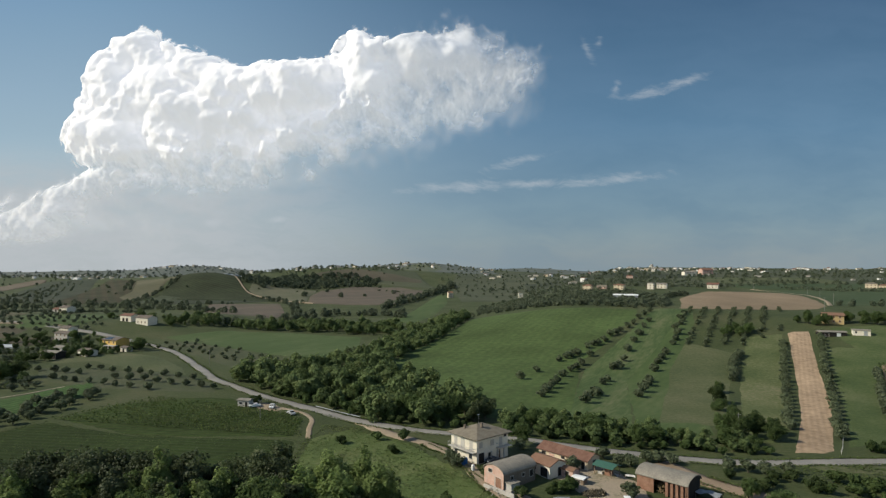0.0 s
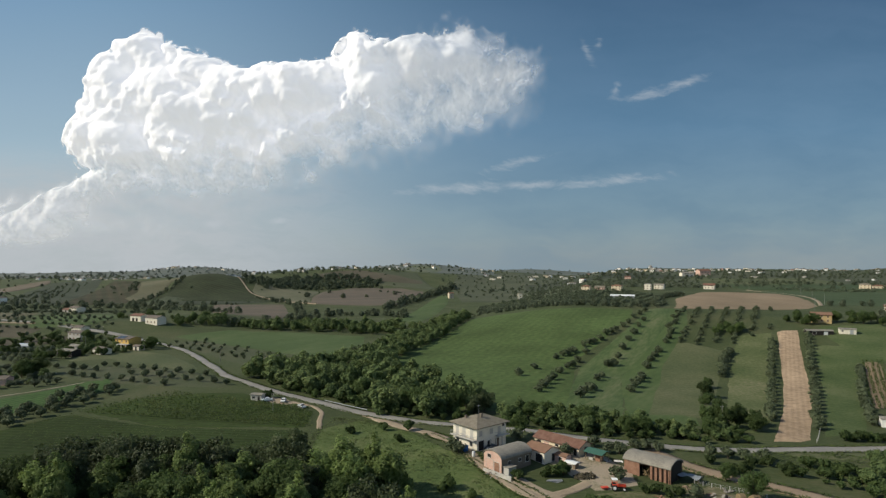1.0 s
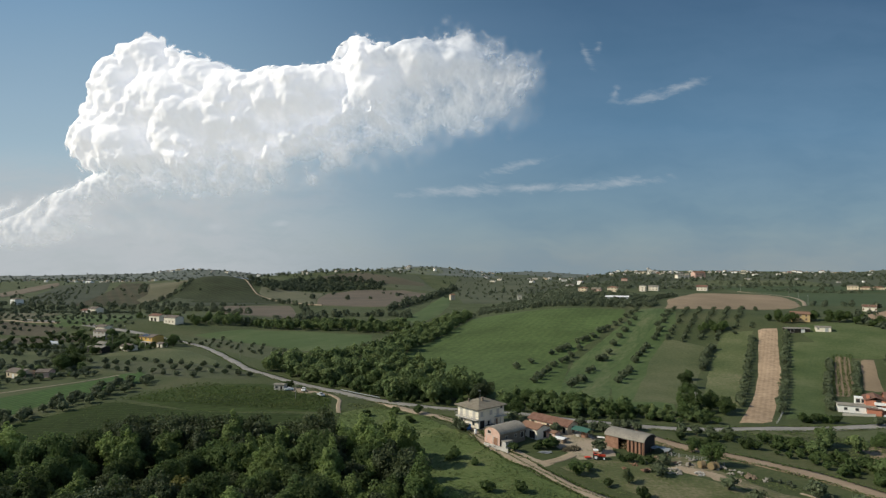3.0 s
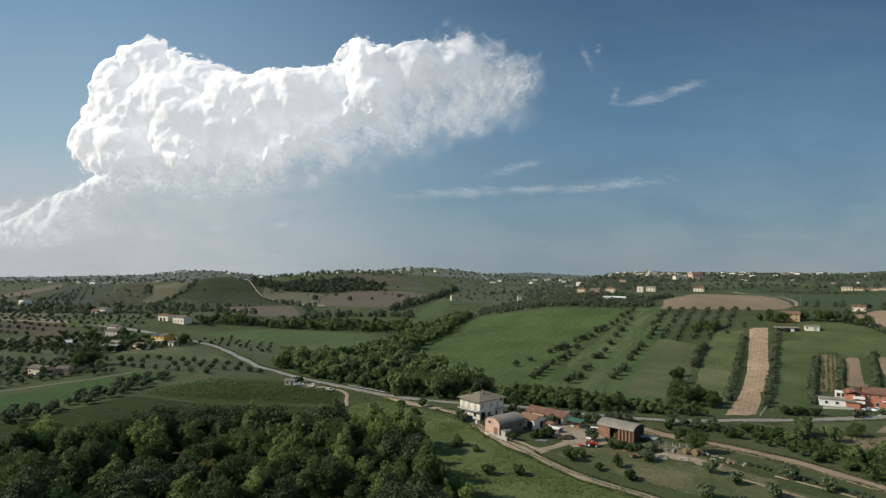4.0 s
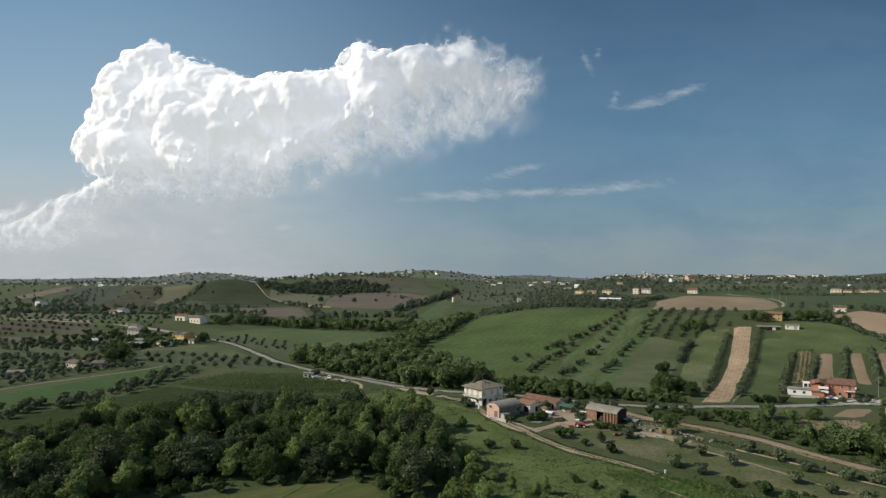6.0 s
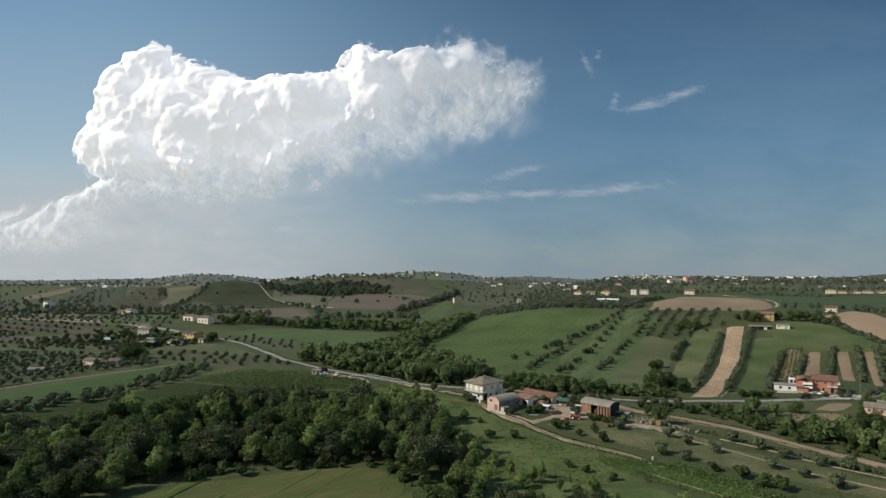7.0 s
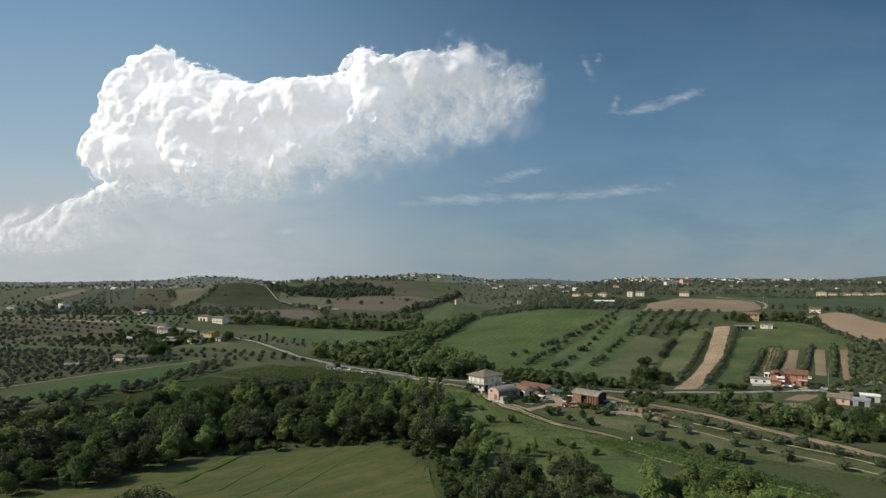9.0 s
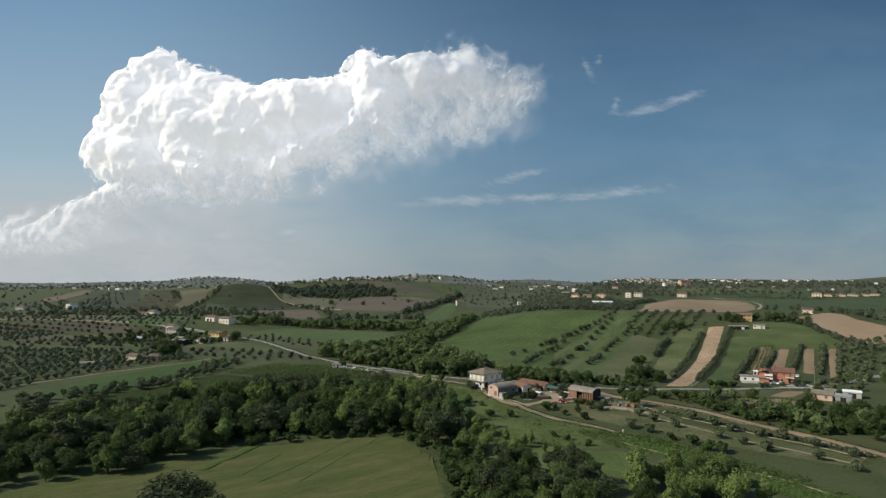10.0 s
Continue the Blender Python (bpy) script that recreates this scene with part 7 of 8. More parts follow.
house("house", "white farmhouse with a brown roof across the valley", -331, 534, -30, 12, 8, 4.4, "gable", 1.5, 0.4, PLASTER_WHITE, TILE_DULL, SIX)
house("shed", "low tiled outbuilding beside the far farmhouse", -345, 545, -30, 12, 6, 2.6, "gable", 1.2, 0.4, PLASTER_GREY, TILE_RED, [("door", "front", 0, 0, 2.4, 2.2, DARK)], "shed")
house("house", "white two-storey house at the foot of the far hill", -538, 722, -34, 13, 10, 7.4, "hip", 1.6, 0.5, PLASTER_BRIGHT, TILE_DULL, SIX)
house("house", "long pale house with a low brown roof", -585, 690, -34, 24, 9, 3.4, "hip", 1.6, 0.6, PLASTER_GREY, TILE_DULL, SIX[::2])
house("store", "white-roofed store on the orchard slope", -789, 1308, -34, 18, 10, 3.0, "gable", 1.0, 0.3, PLASTER_BRIGHT, WHITE_PAINT, [("door", "front", 0, 0, 3.0, 2.4, DARK)], "store")
for i in range(5):
    house("polytunnel", "long silver-covered farm tunnel on the crest", -398 + i * 17, 1046 + i * 4, -12, 14, 46, 1.0, "barrel", 2.0, 0.1, GREY_TARP, SHEETING, category="tunnel")

# farms on the plateau
house("farmhouse", "ochre two-storey farmhouse with an orange roof", 230.5, 362, -24, 10.5, 8, 4.8, "gable", 1.2, 0.5, PLASTER_OCHRE, TILE_ORANGE, [("window", "front", x, z, 1.0, 1.2, SHUTTER) for x in (-3.2, 0.0, 3.2) for z in (0.8, 3.2)])
house("shed", "white store building with a flat roof", 227, 332, -26, 8, 5, 2.6, "gable", 0.4, 0.3, PLASTER_WHITE, FIBRE, [("window", "front", -2.6, 1.2, 0.8, 0.8, DARK), ("door", "front", 1.8, 0, 1.6, 2.2, STEEL)], "store")
house("shed", "row of low dark farm sheds", 212, 334, -8, 14, 4, 2.2, "gable", 0.5, 0.3, DARK, FIBRE, [("door", "front", -3, 0, 2, 1.8, DARK), ("door", "front", 3, 0, 2, 1.8, WHITE_PAINT)], "shed")
house("house", "white house with a terracotta roof beside bare soil", 310, 411, -32, 8.5, 6.5, 3.4, "gable", 1.2, 0.5, PLASTER_WHITE, TILE_RED, SIX)
house("house", "peach two-storey house behind the olive grove", 169.4, 720, -28, 10, 8, 5.2, "hip", 1.4, 0.5, PLASTER_CREAM, TILE_ORANGE, SIX)
house("house", "low brown-roofed building behind the olive grove", 184, 712, -28, 11, 6, 2.8, "gable", 1.5, 0.5, PLASTER_PINK, TILE_BROWN, SIX[::2])
house("house", "peach two-storey house with a flat tiled roof", 198, 690, -30, 11, 8, 5.4, "hip", 1.3, 0.5, PLASTER_CREAM, TILE_ORANGE, SIX)
house("house", "tall white block house", 237, 700, -30, 7, 7, 7.0, "hip", 0.8, 0.3, PLASTER_WHITE, FIBRE, SIX)
house("house", "white house with a low roof", 255, 714, -30, 11, 8, 5.0, "gable", 1.2, 0.4, PLASTER_WHITE, FIBRE, SIX)
house("house", "white and red-roofed house above the ploughed field", 318, 722, -32, 12, 8, 4.8, "gable", 2.0, 0.6, PLASTER_WHITE, TILE_RED, SIX)
house("barn", "low barn with a bright sheet roof", 166, 560, -14, 22, 9, 2.2, "gable", 0.9, 0.4, STEEL, WHITE_PAINT, [("door", "front", 0, 0, 4, 2, DARK)], "barn")
house("house", "small white house at the field edge", 8, 850, 20, 7, 6, 7.0, "gable", 1.5, 0.3, PLASTER_CREAM, TILE_ORANGE, SIX[2:4])
house("house", "small pale tower house in the olive grove", 95, 760, 0, 5, 5, 8.0, "hip", 1.0, 0.3, PLASTER_WHITE, TILE_BROWN, SIX[2:4])
for i in range(6):
    house("terrace_house", "cream terraced house with balconies", 505 + i * 21, 722 + i * 7, -34 + i, 12, 8, 3.6 if i != 0 else 6.0, "hip", 1.5, 0.5, PLASTER_CREAM, TILE_ORANGE if i % 3 else TILE_BROWN, SIX)

# the town and hill villages
MODELS = [house("house", "distant town house with a tiled roof", 0, 0, 0, w, d, h, kind, rise, 0.4, wall, tiles, SIX) for w, d, h, kind, rise, wall, tiles in (
    (13, 10, 6.2, "hip", 1.8, PLASTER_BRIGHT, TILE_BROWN), (16, 10, 6.0, "gable", 1.8, PLASTER_CREAM, TILE_BROWN), (12, 9, 8.8, "hip", 1.5, PLASTER_BRIGHT, TILE_RED), (18, 10, 5.0, "gable", 1.4, PLASTER_WHITE, FIBRE), (14, 11, 6.4, "gable", 2.0, PLASTER_PINK, TILE_RED), (12, 10, 6.0, "hip", 1.6, PLASTER_GREY, TILE_BROWN))]
town = random.Random(31)


def settle(area, count, size=(0.8, 1.2)):
    xs, ys = [p[0] for p in area], [p[1] for p in area]
    made = 0
    while made < count:
        x, y = town.uniform(min(xs), max(xs)), town.uniform(min(ys), max(ys))
        if inside(x, y, area):
            copy_thing(town.choices(MODELS, [6, 1.4, 4, 4, 0.4, 2])[0], standing(x, y, town.uniform(-60, 0), town.uniform(*size)))["group"] = "distant town houses"
            made += 1


settle([(300, 1080), (420, 1060), (1050, 1140), (1150, 1350), (560, 1480), (320, 1420)], 34, (0.4, 0.58))
settle([(420, 1560), (1350, 1500), (1600, 2120), (480, 2180)], 100, (0.6, 0.85))
settle([(380, 1200), (520, 1200), (540, 1320), (400, 1330)], 12, (0.5, 0.7))
settle([(-420, 1290), (-300, 1270), (-110, 1290), (-110, 1420), (-420, 1420)], 16, (0.45, 0.7))
settle([(-220, 1750), (120, 1700), (180, 2000), (-250, 1980)], 22, (0.5, 0.85))
settle([(60, 1250), (260, 1150), (300, 1400), (100, 1500)], 14, (0.5, 0.8))
settle([(-860, 1330), (-600, 1280), (-580, 1400), (-860, 1420)], 9, (0.45, 0.62))
settle([(-1050, 1480), (-800, 1420), (-700, 1560), (-980, 1680)], 16, (0.45, 0.62))
settle([(-1400, 1600), (-980, 1600), (-980, 1760), (-1400, 1760)], 16, (0.5, 0.7))
settle([(330, 880), (640, 850), (760, 980), (380, 990)], 5, (0.4, 0.55))
settle([(160, 860), (330, 860), (330, 1000), (140, 1000)], 4, (0.5, 0.7))
settle([(-960, 1950), (-720, 1950), (-720, 2040), (-960, 2040)], 9, (0.7, 1.0))
settle([(-640, 1200), (-520, 1190), (-500, 1290), (-640, 1310)], 4, (0.5, 0.62))
copy_thing(MODELS[4], standing(428, 1000, 5, 1.3))["label"] = "distant bright red house in the town"
copy_thing(MODELS[3], standing(389, 970, 5, 1.1))
for ob in MODELS:
    for o in (*ob.children_recursive, ob):
        bpy.data.objects.remove(o)

tower = thing("water_tower", 452, 1330, 0, 0, "grey round water tower on the skyline", "tower")
bm = bmesh.new()
tube(bm, [(0, 0, -2), (0, 0, 9)], [1.9, 1.7], 16)
part("shaft", bm, PLASTER_GREY, tower)
bm = bmesh.new()
tube(bm, [(0, 0, 9), (0, 0, 9.8), (0, 0, 12.6), (0, 0, 13.1)], [1.7, 3.0, 3.0, 2.0], 16)
part("tank", bm, PLASTER_GREY, tower)


# ---- vehicles, poles and farm clutter ----
def wheel(parent, x, y, r, wide, hub_mat):
    bm = bmesh.new()
    tube(bm, [(0, -wide / 2, 0), (0, -wide / 2 + 0.04, 0), (0, wide / 2 - 0.04, 0), (0, wide / 2, 0)], [r * 0.86, r, r, r * 0.86], 14)
    ob = part("wheel", bm, RUBBER, parent)
    ob.matrix_basis = pose(x, y, r)
    bm = bmesh.new()
    tube(bm, [(0, -wide / 2 - 0.02, 0), (0, wide / 2 + 0.02, 0)], [r * 0.55, r * 0.55], 10)
    part("rim", bm, hub_mat, ob)


def car(label, x, y, turn, paint):
    ob = thing("car", x, y, turn, 0.12, label, "car")
    side = [(-2.0, 0.35), (-2.05, 0.75), (-1.75, 0.92), (-1.1, 1.0), (-0.55, 1.42), (0.75, 1.45), (1.55, 1.0), (2.0, 0.9), (2.05, 0.4)]
    bm = bmesh.new()
    rings = [[bm.verts.new((px, sy * (0.82 if pz < 1.1 else 0.66), pz)) for px, pz in side] for sy in (-1, 1)]
    bm.faces.new(rings[0])
    bm.faces.new(rings[1][::-1])
    for i in range(len(side)):
        k = (i + 1) % len(side)
        bm.faces.new((rings[0][i], rings[1][i], rings[1][k], rings[0][k]))
    bmesh.ops.recalc_face_normals(bm, faces=bm.faces)
    part("body", bm, paint, ob)
    for sy in (-1, 1):
        bm = bmesh.new()
        vs = [bm.verts.new(p) for p in ((-0.95, sy * 0.79, 1.03), (-0.5, sy * 0.69, 1.36), (0.72, sy * 0.69, 1.38), (1.3, sy * 0.79, 1.05))]
        bm.faces.new(vs)
        bmesh.ops.solidify(bm, geom=bm.faces[:], thickness=0.02)
        part("side_window", bm, GLASS, ob)
    for a, b in (((-1.08, 1.03), (-0.58, 1.40)), ((1.5, 1.05), (0.80, 1.42))):
        bm = bmesh.new()
        bm.faces.new([bm.verts.new(p) for p in ((a[0], -0.7, a[1] + 0.02), (a[0], 0.7, a[1] + 0.02), (b[0], 0.6, b[1] + 0.02), (b[0], -0.6, b[1] + 0.02))])
        bmesh.ops.solidify(bm, geom=bm.faces[:], thickness=0.02)
        part("windscreen", bm, GLASS, ob)
    for x0 in (-1.3, 1.3):
        for sy in (-0.78, 0.78):
            wheel(ob, x0, sy, 0.32, 0.2, STEEL)
    for sy in (-0.6, 0.6):
        part("headlight", a_box(-2.08, -2.02, sy - 0.16, sy + 0.16, 0.62, 0.76), WHITE_PAINT, ob)
    return ob


SILVER = material("silver car paint", [(0.42, 0.43, 0.44), (0.50, 0.51, 0.52)], 1.0, 0.35, 3, metal=0.3)
SLATE = material("dark car paint", [(0.05, 0.055, 0.07), (0.08, 0.085, 0.10)], 1.0, 0.35, 3)
car("white car parked beside the road hut", -69.5, 223.5, 20, WHITE_PAINT)
car("white hatchback parked on pale gravel", -63.0, 223.0, 95, WHITE_PAINT)
car("silver-grey car on the vineyard track", -53.5, 213.0, 130, SILVER)
car("silver car parked outside the orange house", 157.5, 180.5, 10, SILVER)
car("white car parked outside the orange house", 160.5, 179.8, 20, WHITE_PAINT)
car("white car parked among the orchard rows", 181.0, 201.0, 60, WHITE_PAINT)
car("dark car parked under the farmhouse porch", 12.6, 158.3, 40, SLATE)

hut = house("hut", "small grey roadside hut with a flat roof", -73.5, 225.0, -12, 4.6, 3.0, 2.4, "gable", 0.25, 0.3, PLASTER_GREY, FIBRE, [("door", "front", 1.2, 0, 1.0, 1.9, DARK), ("window", "front", -1.0, 1.0, 1.2, 0.8, GLASS), ("window", "left", 0, 1.0, 1.0, 0.8, GLASS)], "hut")

# the tractor
tractor = thing("tractor", 41.2, 133.0, 172, 0.05, "red tractor with a white cab roof", "tractor")
bm = a_box(-1.7, 0.3, -0.42, 0.42, 0.85, 1.45, 0.08)
part("bonnet", bm, RED_PAINT, tractor)
part("chassis", a_box(-1.6, 1.4, -0.3, 0.3, 0.5, 0.86), RUBBER, tractor)
part("grille", a_box(-1.78, -1.7, -0.34, 0.34, 0.7, 1.35), RUBBER, tractor)
for x in (0.35, 1.45):
    for y in (-0.6, 0.6):
        part("cab_post", a_box(x - 0.04, x + 0.04, y - 0.04, y + 0.04, 1.2, 2.5), RED_PAINT, tractor)
part("cab_roof", a_box(0.2, 1.65, -0.75, 0.75, 2.5, 2.65, 0.05), WHITE_PAINT, tractor)
part("seat", a_box(0.8, 1.25, -0.28, 0.28, 1.2, 1.7, 0.05), RUBBER, tractor)
for y in (-0.85, 0.85):
    part("mudguard", a_box(0.35, 1.55, y - 0.22, y + 0.22, 1.42, 1.55, 0.04), RED_PAINT, tractor)
    wheel(tractor, 1.0, y, 0.72, 0.42, WHITE_PAINT)
    wheel(tractor, -1.25, y * 0.85, 0.45, 0.28, WHITE_PAINT)
part("exhaust", a_box(-0.6, -0.52, 0.2, 0.28, 1.45, 2.3), STEEL, tractor)
harrow = thing("harrow", 38.0, 133.4, 10, 0.0, "red farm harrow behind the tractor", "farm implement")
part("frame", a_box(-0.9, 0.9, -0.6, 0.6, 0.45, 0.6, 0.03), RED_PAINT, harrow)
for i in range(5):
    part("tine", a_box(-0.8 + i * 0.4, -0.74 + i * 0.4, -0.05, 0.05, 0.0, 0.45), STEEL, harrow)
wreck = thing("farm_cart", 51.0, 122.7, 20, 0.0, "rusty dark red farm cart in the grass", "cart")
part("bed", a_box(-1.3, 1.3, -0.7, 0.7, 0.5, 0.75, 0.04), BRICKWORK, wreck)
part("rack", a_box(-1.3, 0.2, -0.7, -0.62, 0.75, 1.2), BRICKWORK, wreck)
for y in (-0.75, 0.75):
    wheel(wreck, 0.5, y, 0.4, 0.2, BRICKWORK)

# round bales, barrels, slabs
def bale(x, y, turn, r=1.0):
    ob = thing("round_bale", x, y, turn, 0, "weathered round straw bale", "bale", "bales under the big tree")
    bm = bmesh.new()
    tube(bm, [(-0.75, 0, r), (-0.7, 0, r), (0.7, 0, r), (0.75, 0, r)], [r * 0.9, r, r, r * 0.9], 18)
    part("straw", bm, STRAW, ob)
    for x0 in (-0.4, 0.0, 0.4):
        bm = bmesh.new()
        tube(bm, [(x0 - 0.03, 0, r), (x0 + 0.03, 0, r)], [r * 1.01, r * 1.01], 18)
        part("twine", bm, WOOD, ob)


bale(67.0, 125.7, 10)
bale(69.2, 124.6, 40)
bale(70.6, 125.2, 70, 0.9)
for i, (x, y, mat, say) in enumerate(((54.2, 87.0, CONCRETE, "grey plastic barrel at the end of the track"), (64.5, 127.5, RUBBER, "black plastic barrel among the rubble"), (7.4, 153.0, WHITE_PAINT, "white plastic water tank"))):
    ob = thing("barrel", x, y, 0, 0, say, "barrel")
    bm = bmesh.new()
    tube(bm, [(0, 0, 0), (0, 0, 0.1), (0, 0, 0.5), (0, 0, 0.9), (0, 0, 1.0)], [0.28, 0.33, 0.36, 0.33, 0.26], 12)
    if i == 2:
        bmesh.ops.scale(bm, vec=(1.3, 1.3, 1.5), verts=bm.verts)
    part("drum", bm, mat, ob)
    bm = bmesh.new()
    tube(bm, [(0.12, 0, 1.0 if i < 2 else 1.5), (0.12, 0, 1.05 if i < 2 else 1.56)], [0.06, 0.06], 8)
    part("cap", bm, RUBBER, ob)
crates = thing("crate_stack", 5.4, 157.0, 41, 0, "stack of bright blue plastic crates by the wall", "crates")
for k in range(4):
    for j in range(3):
        part("crate", a_box(-0.8 + j * 0.55, -0.32 + j * 0.55, -0.3, 0.3, k * 0.42, k * 0.42 + 0.38, 0.02), BLUE_PAINT, crates)
clutter = random.Random(77)


def heap(name, label, x, y, wide, count, mat, size, category):
    """A loose heap of broken pieces on the ground."""
    ob = thing(name, x, y, 0, 0, label, category)
    for i in range(count):
        a, r = clutter.uniform(0, 6.28), wide * math.sqrt(clutter.random())
        s = size * clutter.uniform(0.5, 1.3)
        bm = a_box(-s, s, -s * 0.7, s * 0.7, -s * 0.4, s * 0.4, s * 0.12)
        for v in bm.verts:
            v.co += Vector([clutter.uniform(-0.12, 0.12) * s for _ in range(3)])
        piece = part("piece", bm, mat, ob)
        h = max(0.0, 1 - r / wide) * wide * 0.4
        piece.matrix_basis = pose(r * math.cos(a), r * math.sin(a), h + s * 0.3, clutter.uniform(-30, 30), clutter.uniform(-30, 30), clutter.uniform(0, 360))
    return ob


heap("rubble_heap", "heap of pale broken masonry", 58.5, 122.7, 2.2, 26, MASONRY, 0.38, "rubble")
heap("rubble_heap", "scattered pale building stones", 63.0, 128.0, 2.6, 18, MASONRY, 0.3, "rubble")
heap("rubble_heap", "pale stones beside the bales", 72.0, 124.7, 1.5, 10, MASONRY, 0.4, "rubble")
heap("rubble_heap", "low heap of pale stones beside the fence", 66.5, 132.0, 1.6, 16, MASONRY, 0.32, "rubble")
heap("rubble_heap", "stones and tiles strewn over bare earth", 73.6, 121.5, 2.4, 20, MASONRY, 0.28, "rubble")
heap("timber_heap", "heap of weathered boards and posts", 76.5, 119.0, 1.6, 14, WOOD, 0.45, "timber")
heap("rubble_heap", "broken blocks beside the thorn bushes", 64.6, 121.0, 1.5, 12, PLASTER_GREY, 0.34, "rubble")
heap("brick_heap", "old red tiles stacked on the grass", 61.6, 130.0, 1.2, 14, BRICKWORK, 0.26, "tiles")
heap("timber_heap", "loose timber beside the open barn", 58.6, 134.5, 1.4, 12, WOOD, 0.4, "timber")
heap("rubble_heap", "pale rubble at the end of the yard", 79.8, 116.5, 1.4, 10, MASONRY, 0.3, "rubble")
heap("brick_heap", "small heap of red bricks", 49.5, 128.5, 1.2, 14, BRICKWORK, 0.22, "bricks")
heap("brick_heap", "small heap of red bricks beside bushes", 46.0, 125.5, 1.0, 12, BRICKWORK, 0.22, "bricks")
heap("rubble_heap", "pale stones along the farm wall", 12.0, 141.5, 2.4, 16, MASONRY, 0.25, "rubble")
dung = thing("dung_heap", 34.8, 140.3, 0, 0, "brown manure heap in the yard", "heap")
part("mound", leaf_mesh("mound", [(0, 0, 0.2, 2.6, 1.5, 0.9), (1.2, 0.3, 0.3, 1.6, 1.2, 0.9), (-1.4, -0.2, 0.2, 1.4, 1.1, 0.7)], 900, 0.22, 9, -0.1, 1.2, 0.85), SOIL_DARK, dung)
slabs = thing("metal_sheets", 26.3, 137.9, -20, 0.0, "pile of pale corrugated metal sheets", "sheets")
for i in range(4):
    ob = part("sheet", a_box(-1.5, 1.5, -0.5, 0.5, 0, 0.04), STEEL, slabs)
    ob.matrix_basis = pose(i * 0.3, i * 0.12, 0.06 + i * 0.09, 3 * i, 2, i * 9)
tarp = thing("tarpaulin", 60.8, 139.2, -40, 0, "grey-green tarpaulin stretched over a frame", "tarpaulin")
verts = [(-2.6 + i * 0.52, -1.6 + j * 0.8, 1.5 - 0.35 * math.sin(i * 0.9) * math.cos(j * 1.3) - 0.05 * j) for i in range(11) for j in range(5)]
cover = poly_mesh("cover", verts, [(i * 5 + j, i * 5 + j + 1, i * 5 + j + 6, i * 5 + j + 5) for i in range(10) for j in range(4)], True)
part("cover", cover, GREY_TARP, tarp)
for x in (-2.5, 2.4):
    for y in (-1.5, 1.5):
        part("post", a_box(x - 0.05, x + 0.05, y - 0.05, y + 0.05, -0.3, 1.45), WOOD, tarp)
farm_wall = thing("boundary_wall", 12.8, 141.0, -45, 0, "low crumbling wall beside the dirt track", "wall")
part("wall", a_box(-4.6, 4.6, -0.15, 0.15, -0.6, 0.9, 0.04), CONCRETE, farm_wall)
part("coping", a_box(-4.65, 4.65, -0.2, 0.2, 0.9, 1.0, 0.03), CONCRETE, farm_wall)


def fence(label, line, gap, high=1.2):
    x0, y0 = line[0]
    ob = thing("fence", x0, y0, 0, 0, label, "fence")
    base = on_land(x0, y0)
    places = along(line, gap)
    for x, y in places:
        post = part("post", a_box(-0.06, 0.06, -0.06, 0.06, -0.3, high), CONCRETE, ob)
        post.matrix_basis = Matrix.Translation(on_land(x, y) - base)
    for h in (0.4, 0.75, 1.1):
        bm = bmesh.new()
        tube(bm, [on_land(x, y, h) - base for x, y in places], [0.015] * len(places), 4)
        part("wire", bm, STEEL, ob)
    return ob


fence("pale concrete-post wire fence beside the yard", [(61, 137), (65, 134), (69, 131.5), (74, 127)], 2.0)
fence("wire fence along the ploughed strip", [(112, 171.5), (116, 177), (122, 186), (130, 199)], 3.0)


POLE = material("weathered grey pole", [(0.20, 0.19, 0.17), (0.28, 0.265, 0.24)], 1.0, 0.9, 6)


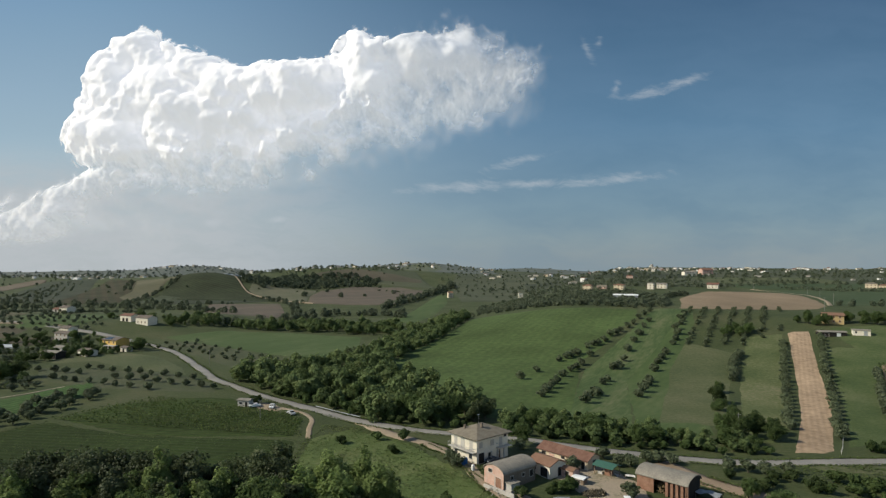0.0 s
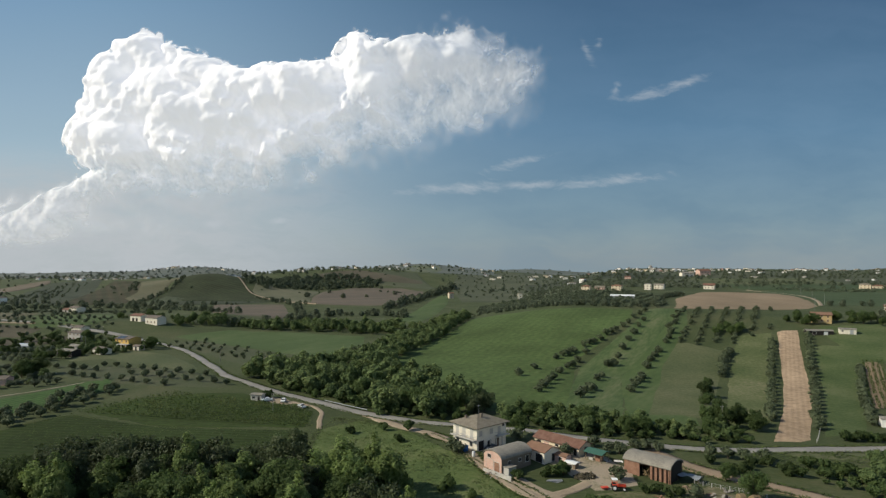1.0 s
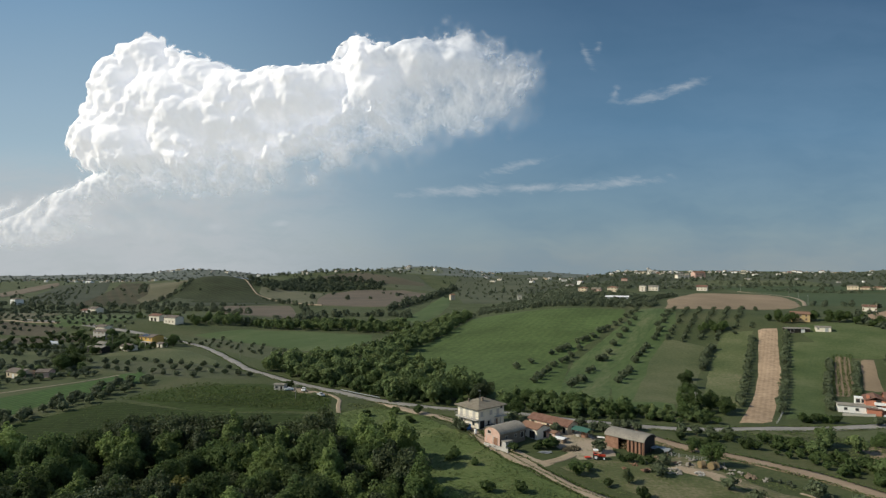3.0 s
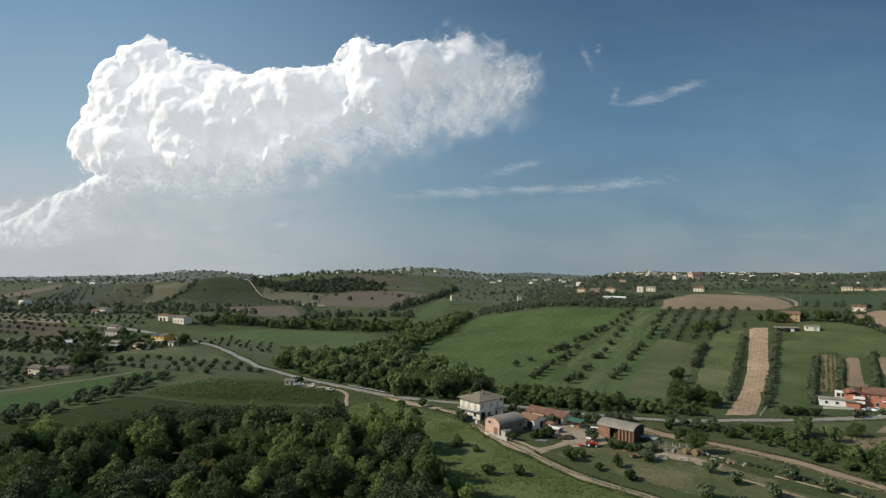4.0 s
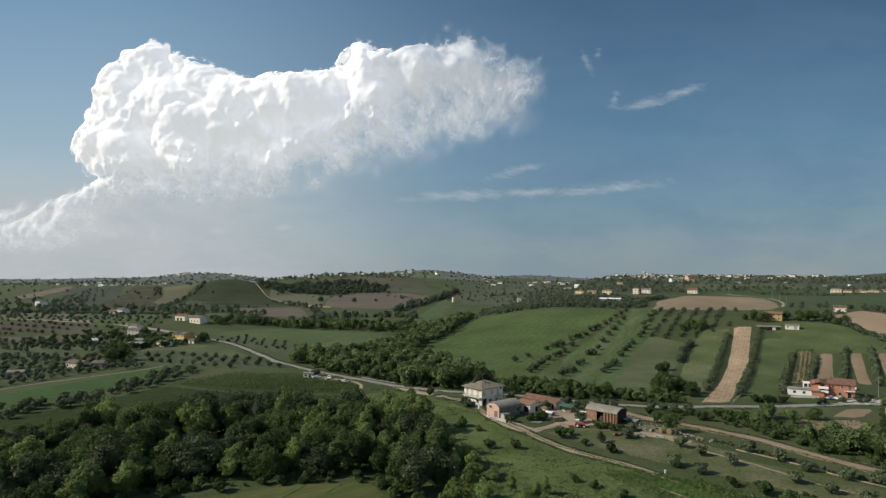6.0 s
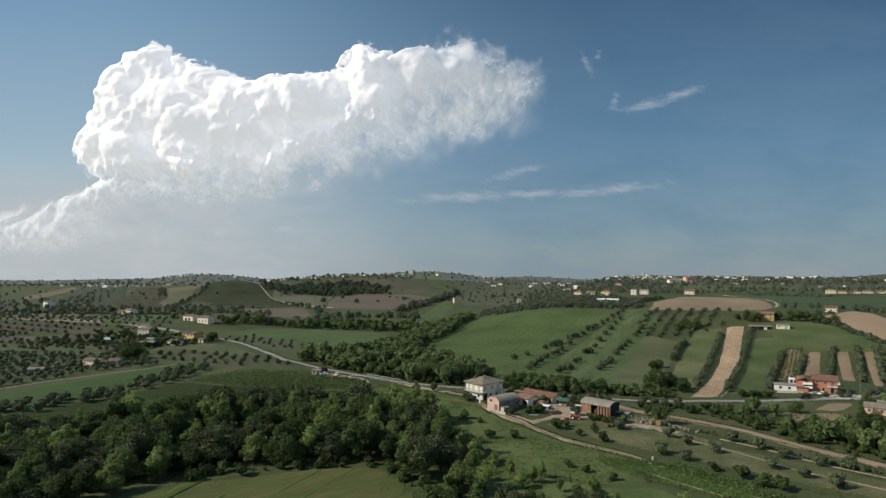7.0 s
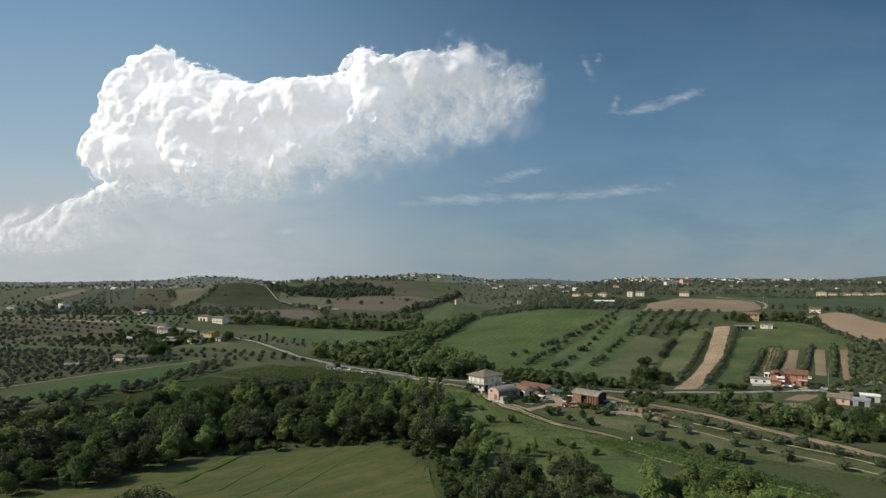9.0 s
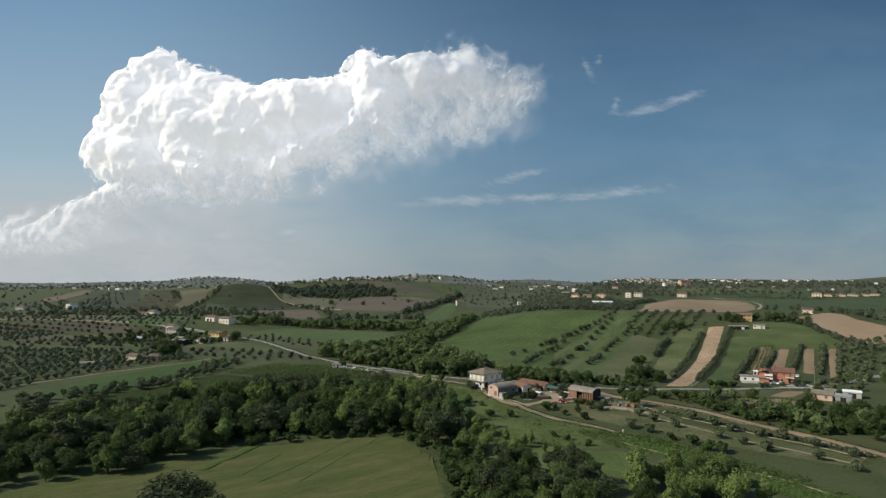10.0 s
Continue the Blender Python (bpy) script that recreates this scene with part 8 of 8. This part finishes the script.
def pole(x, y, high=8.5, turn=0.0):
    ob = thing("utility_pole", x, y, turn, 0, "tall grey utility pole with a crossarm", "utility pole", "utility poles")
    bm = bmesh.new()
    tube(bm, [(0, 0, -0.5), (0, 0, high)], [0.12, 0.08], 8)
    part("shaft", bm, POLE, ob)
    part("crossarm", a_box(-0.5, 0.5, -0.05, 0.05, high - 0.6, high - 0.5), POLE, ob)
    for x0 in (-0.45, 0.0, 0.45):
        bm = bmesh.new()
        tube(bm, [(x0, 0, high - 0.48), (x0, 0, high - 0.25)], [0.05, 0.04], 6)
        part("insulator", bm, WHITE_PAINT, ob)


for x, y, h in ((89.9, 185.6, 8), (180.5, 184.5, 9), (-212, 345, 9), (-232, 398, 9), (-120, 311, 8), (300, 470, 9), (330, 536, 9), (357, 600, 9), (262, 420, 9), (-62, 205, 7), (355, 700, 9)):
    pole(x, y, h)

# steel guard rail along the bend of the road
rail = thing("guard_rail", -47, 223.5, 0, 0, "pale steel guard rail beside the road", "guard rail")
base = on_land(-47, 223.5)
line = [(-47, 223.5), (-38, 215.2), (-27, 206.8)]
for x, y in along(line, 3.0):
    post = part("post", a_box(-0.05, 0.05, -0.05, 0.05, -0.3, 0.7), STEEL, rail)
    post.matrix_basis = Matrix.Translation(on_land(x, y) - base)
bm = bmesh.new()
tube(bm, [on_land(x, y, 0.62) - base for x, y in along(line, 3.0)], [0.16] * len(along(line, 3.0)), 6)
part("beam", bm, STEEL, rail)

# washing line white cloth by the brick barn, stone edging by the shelter
chest = thing("white_sheet", 46.0, 150.0, -20, 0, "white plastic sheet drying on a line", "sheet")
part("cloth", poly_mesh("cloth", [(-1.2 + i * 0.4, 0.1 * math.sin(i * 1.7), 1.5 - j * 0.25 - 0.12 * abs(i - 3) * 0.3) for i in range(7) for j in range(3)], [(i * 3 + j, i * 3 + j + 1, i * 3 + j + 4, i * 3 + j + 3) for i in range(6) for j in range(2)], True), WHITE_PAINT, chest)
for x in (-1.2, 1.2):
    part("post", a_box(x - 0.04, x + 0.04, 0.0, 0.08, -0.2, 1.5), WOOD, chest)
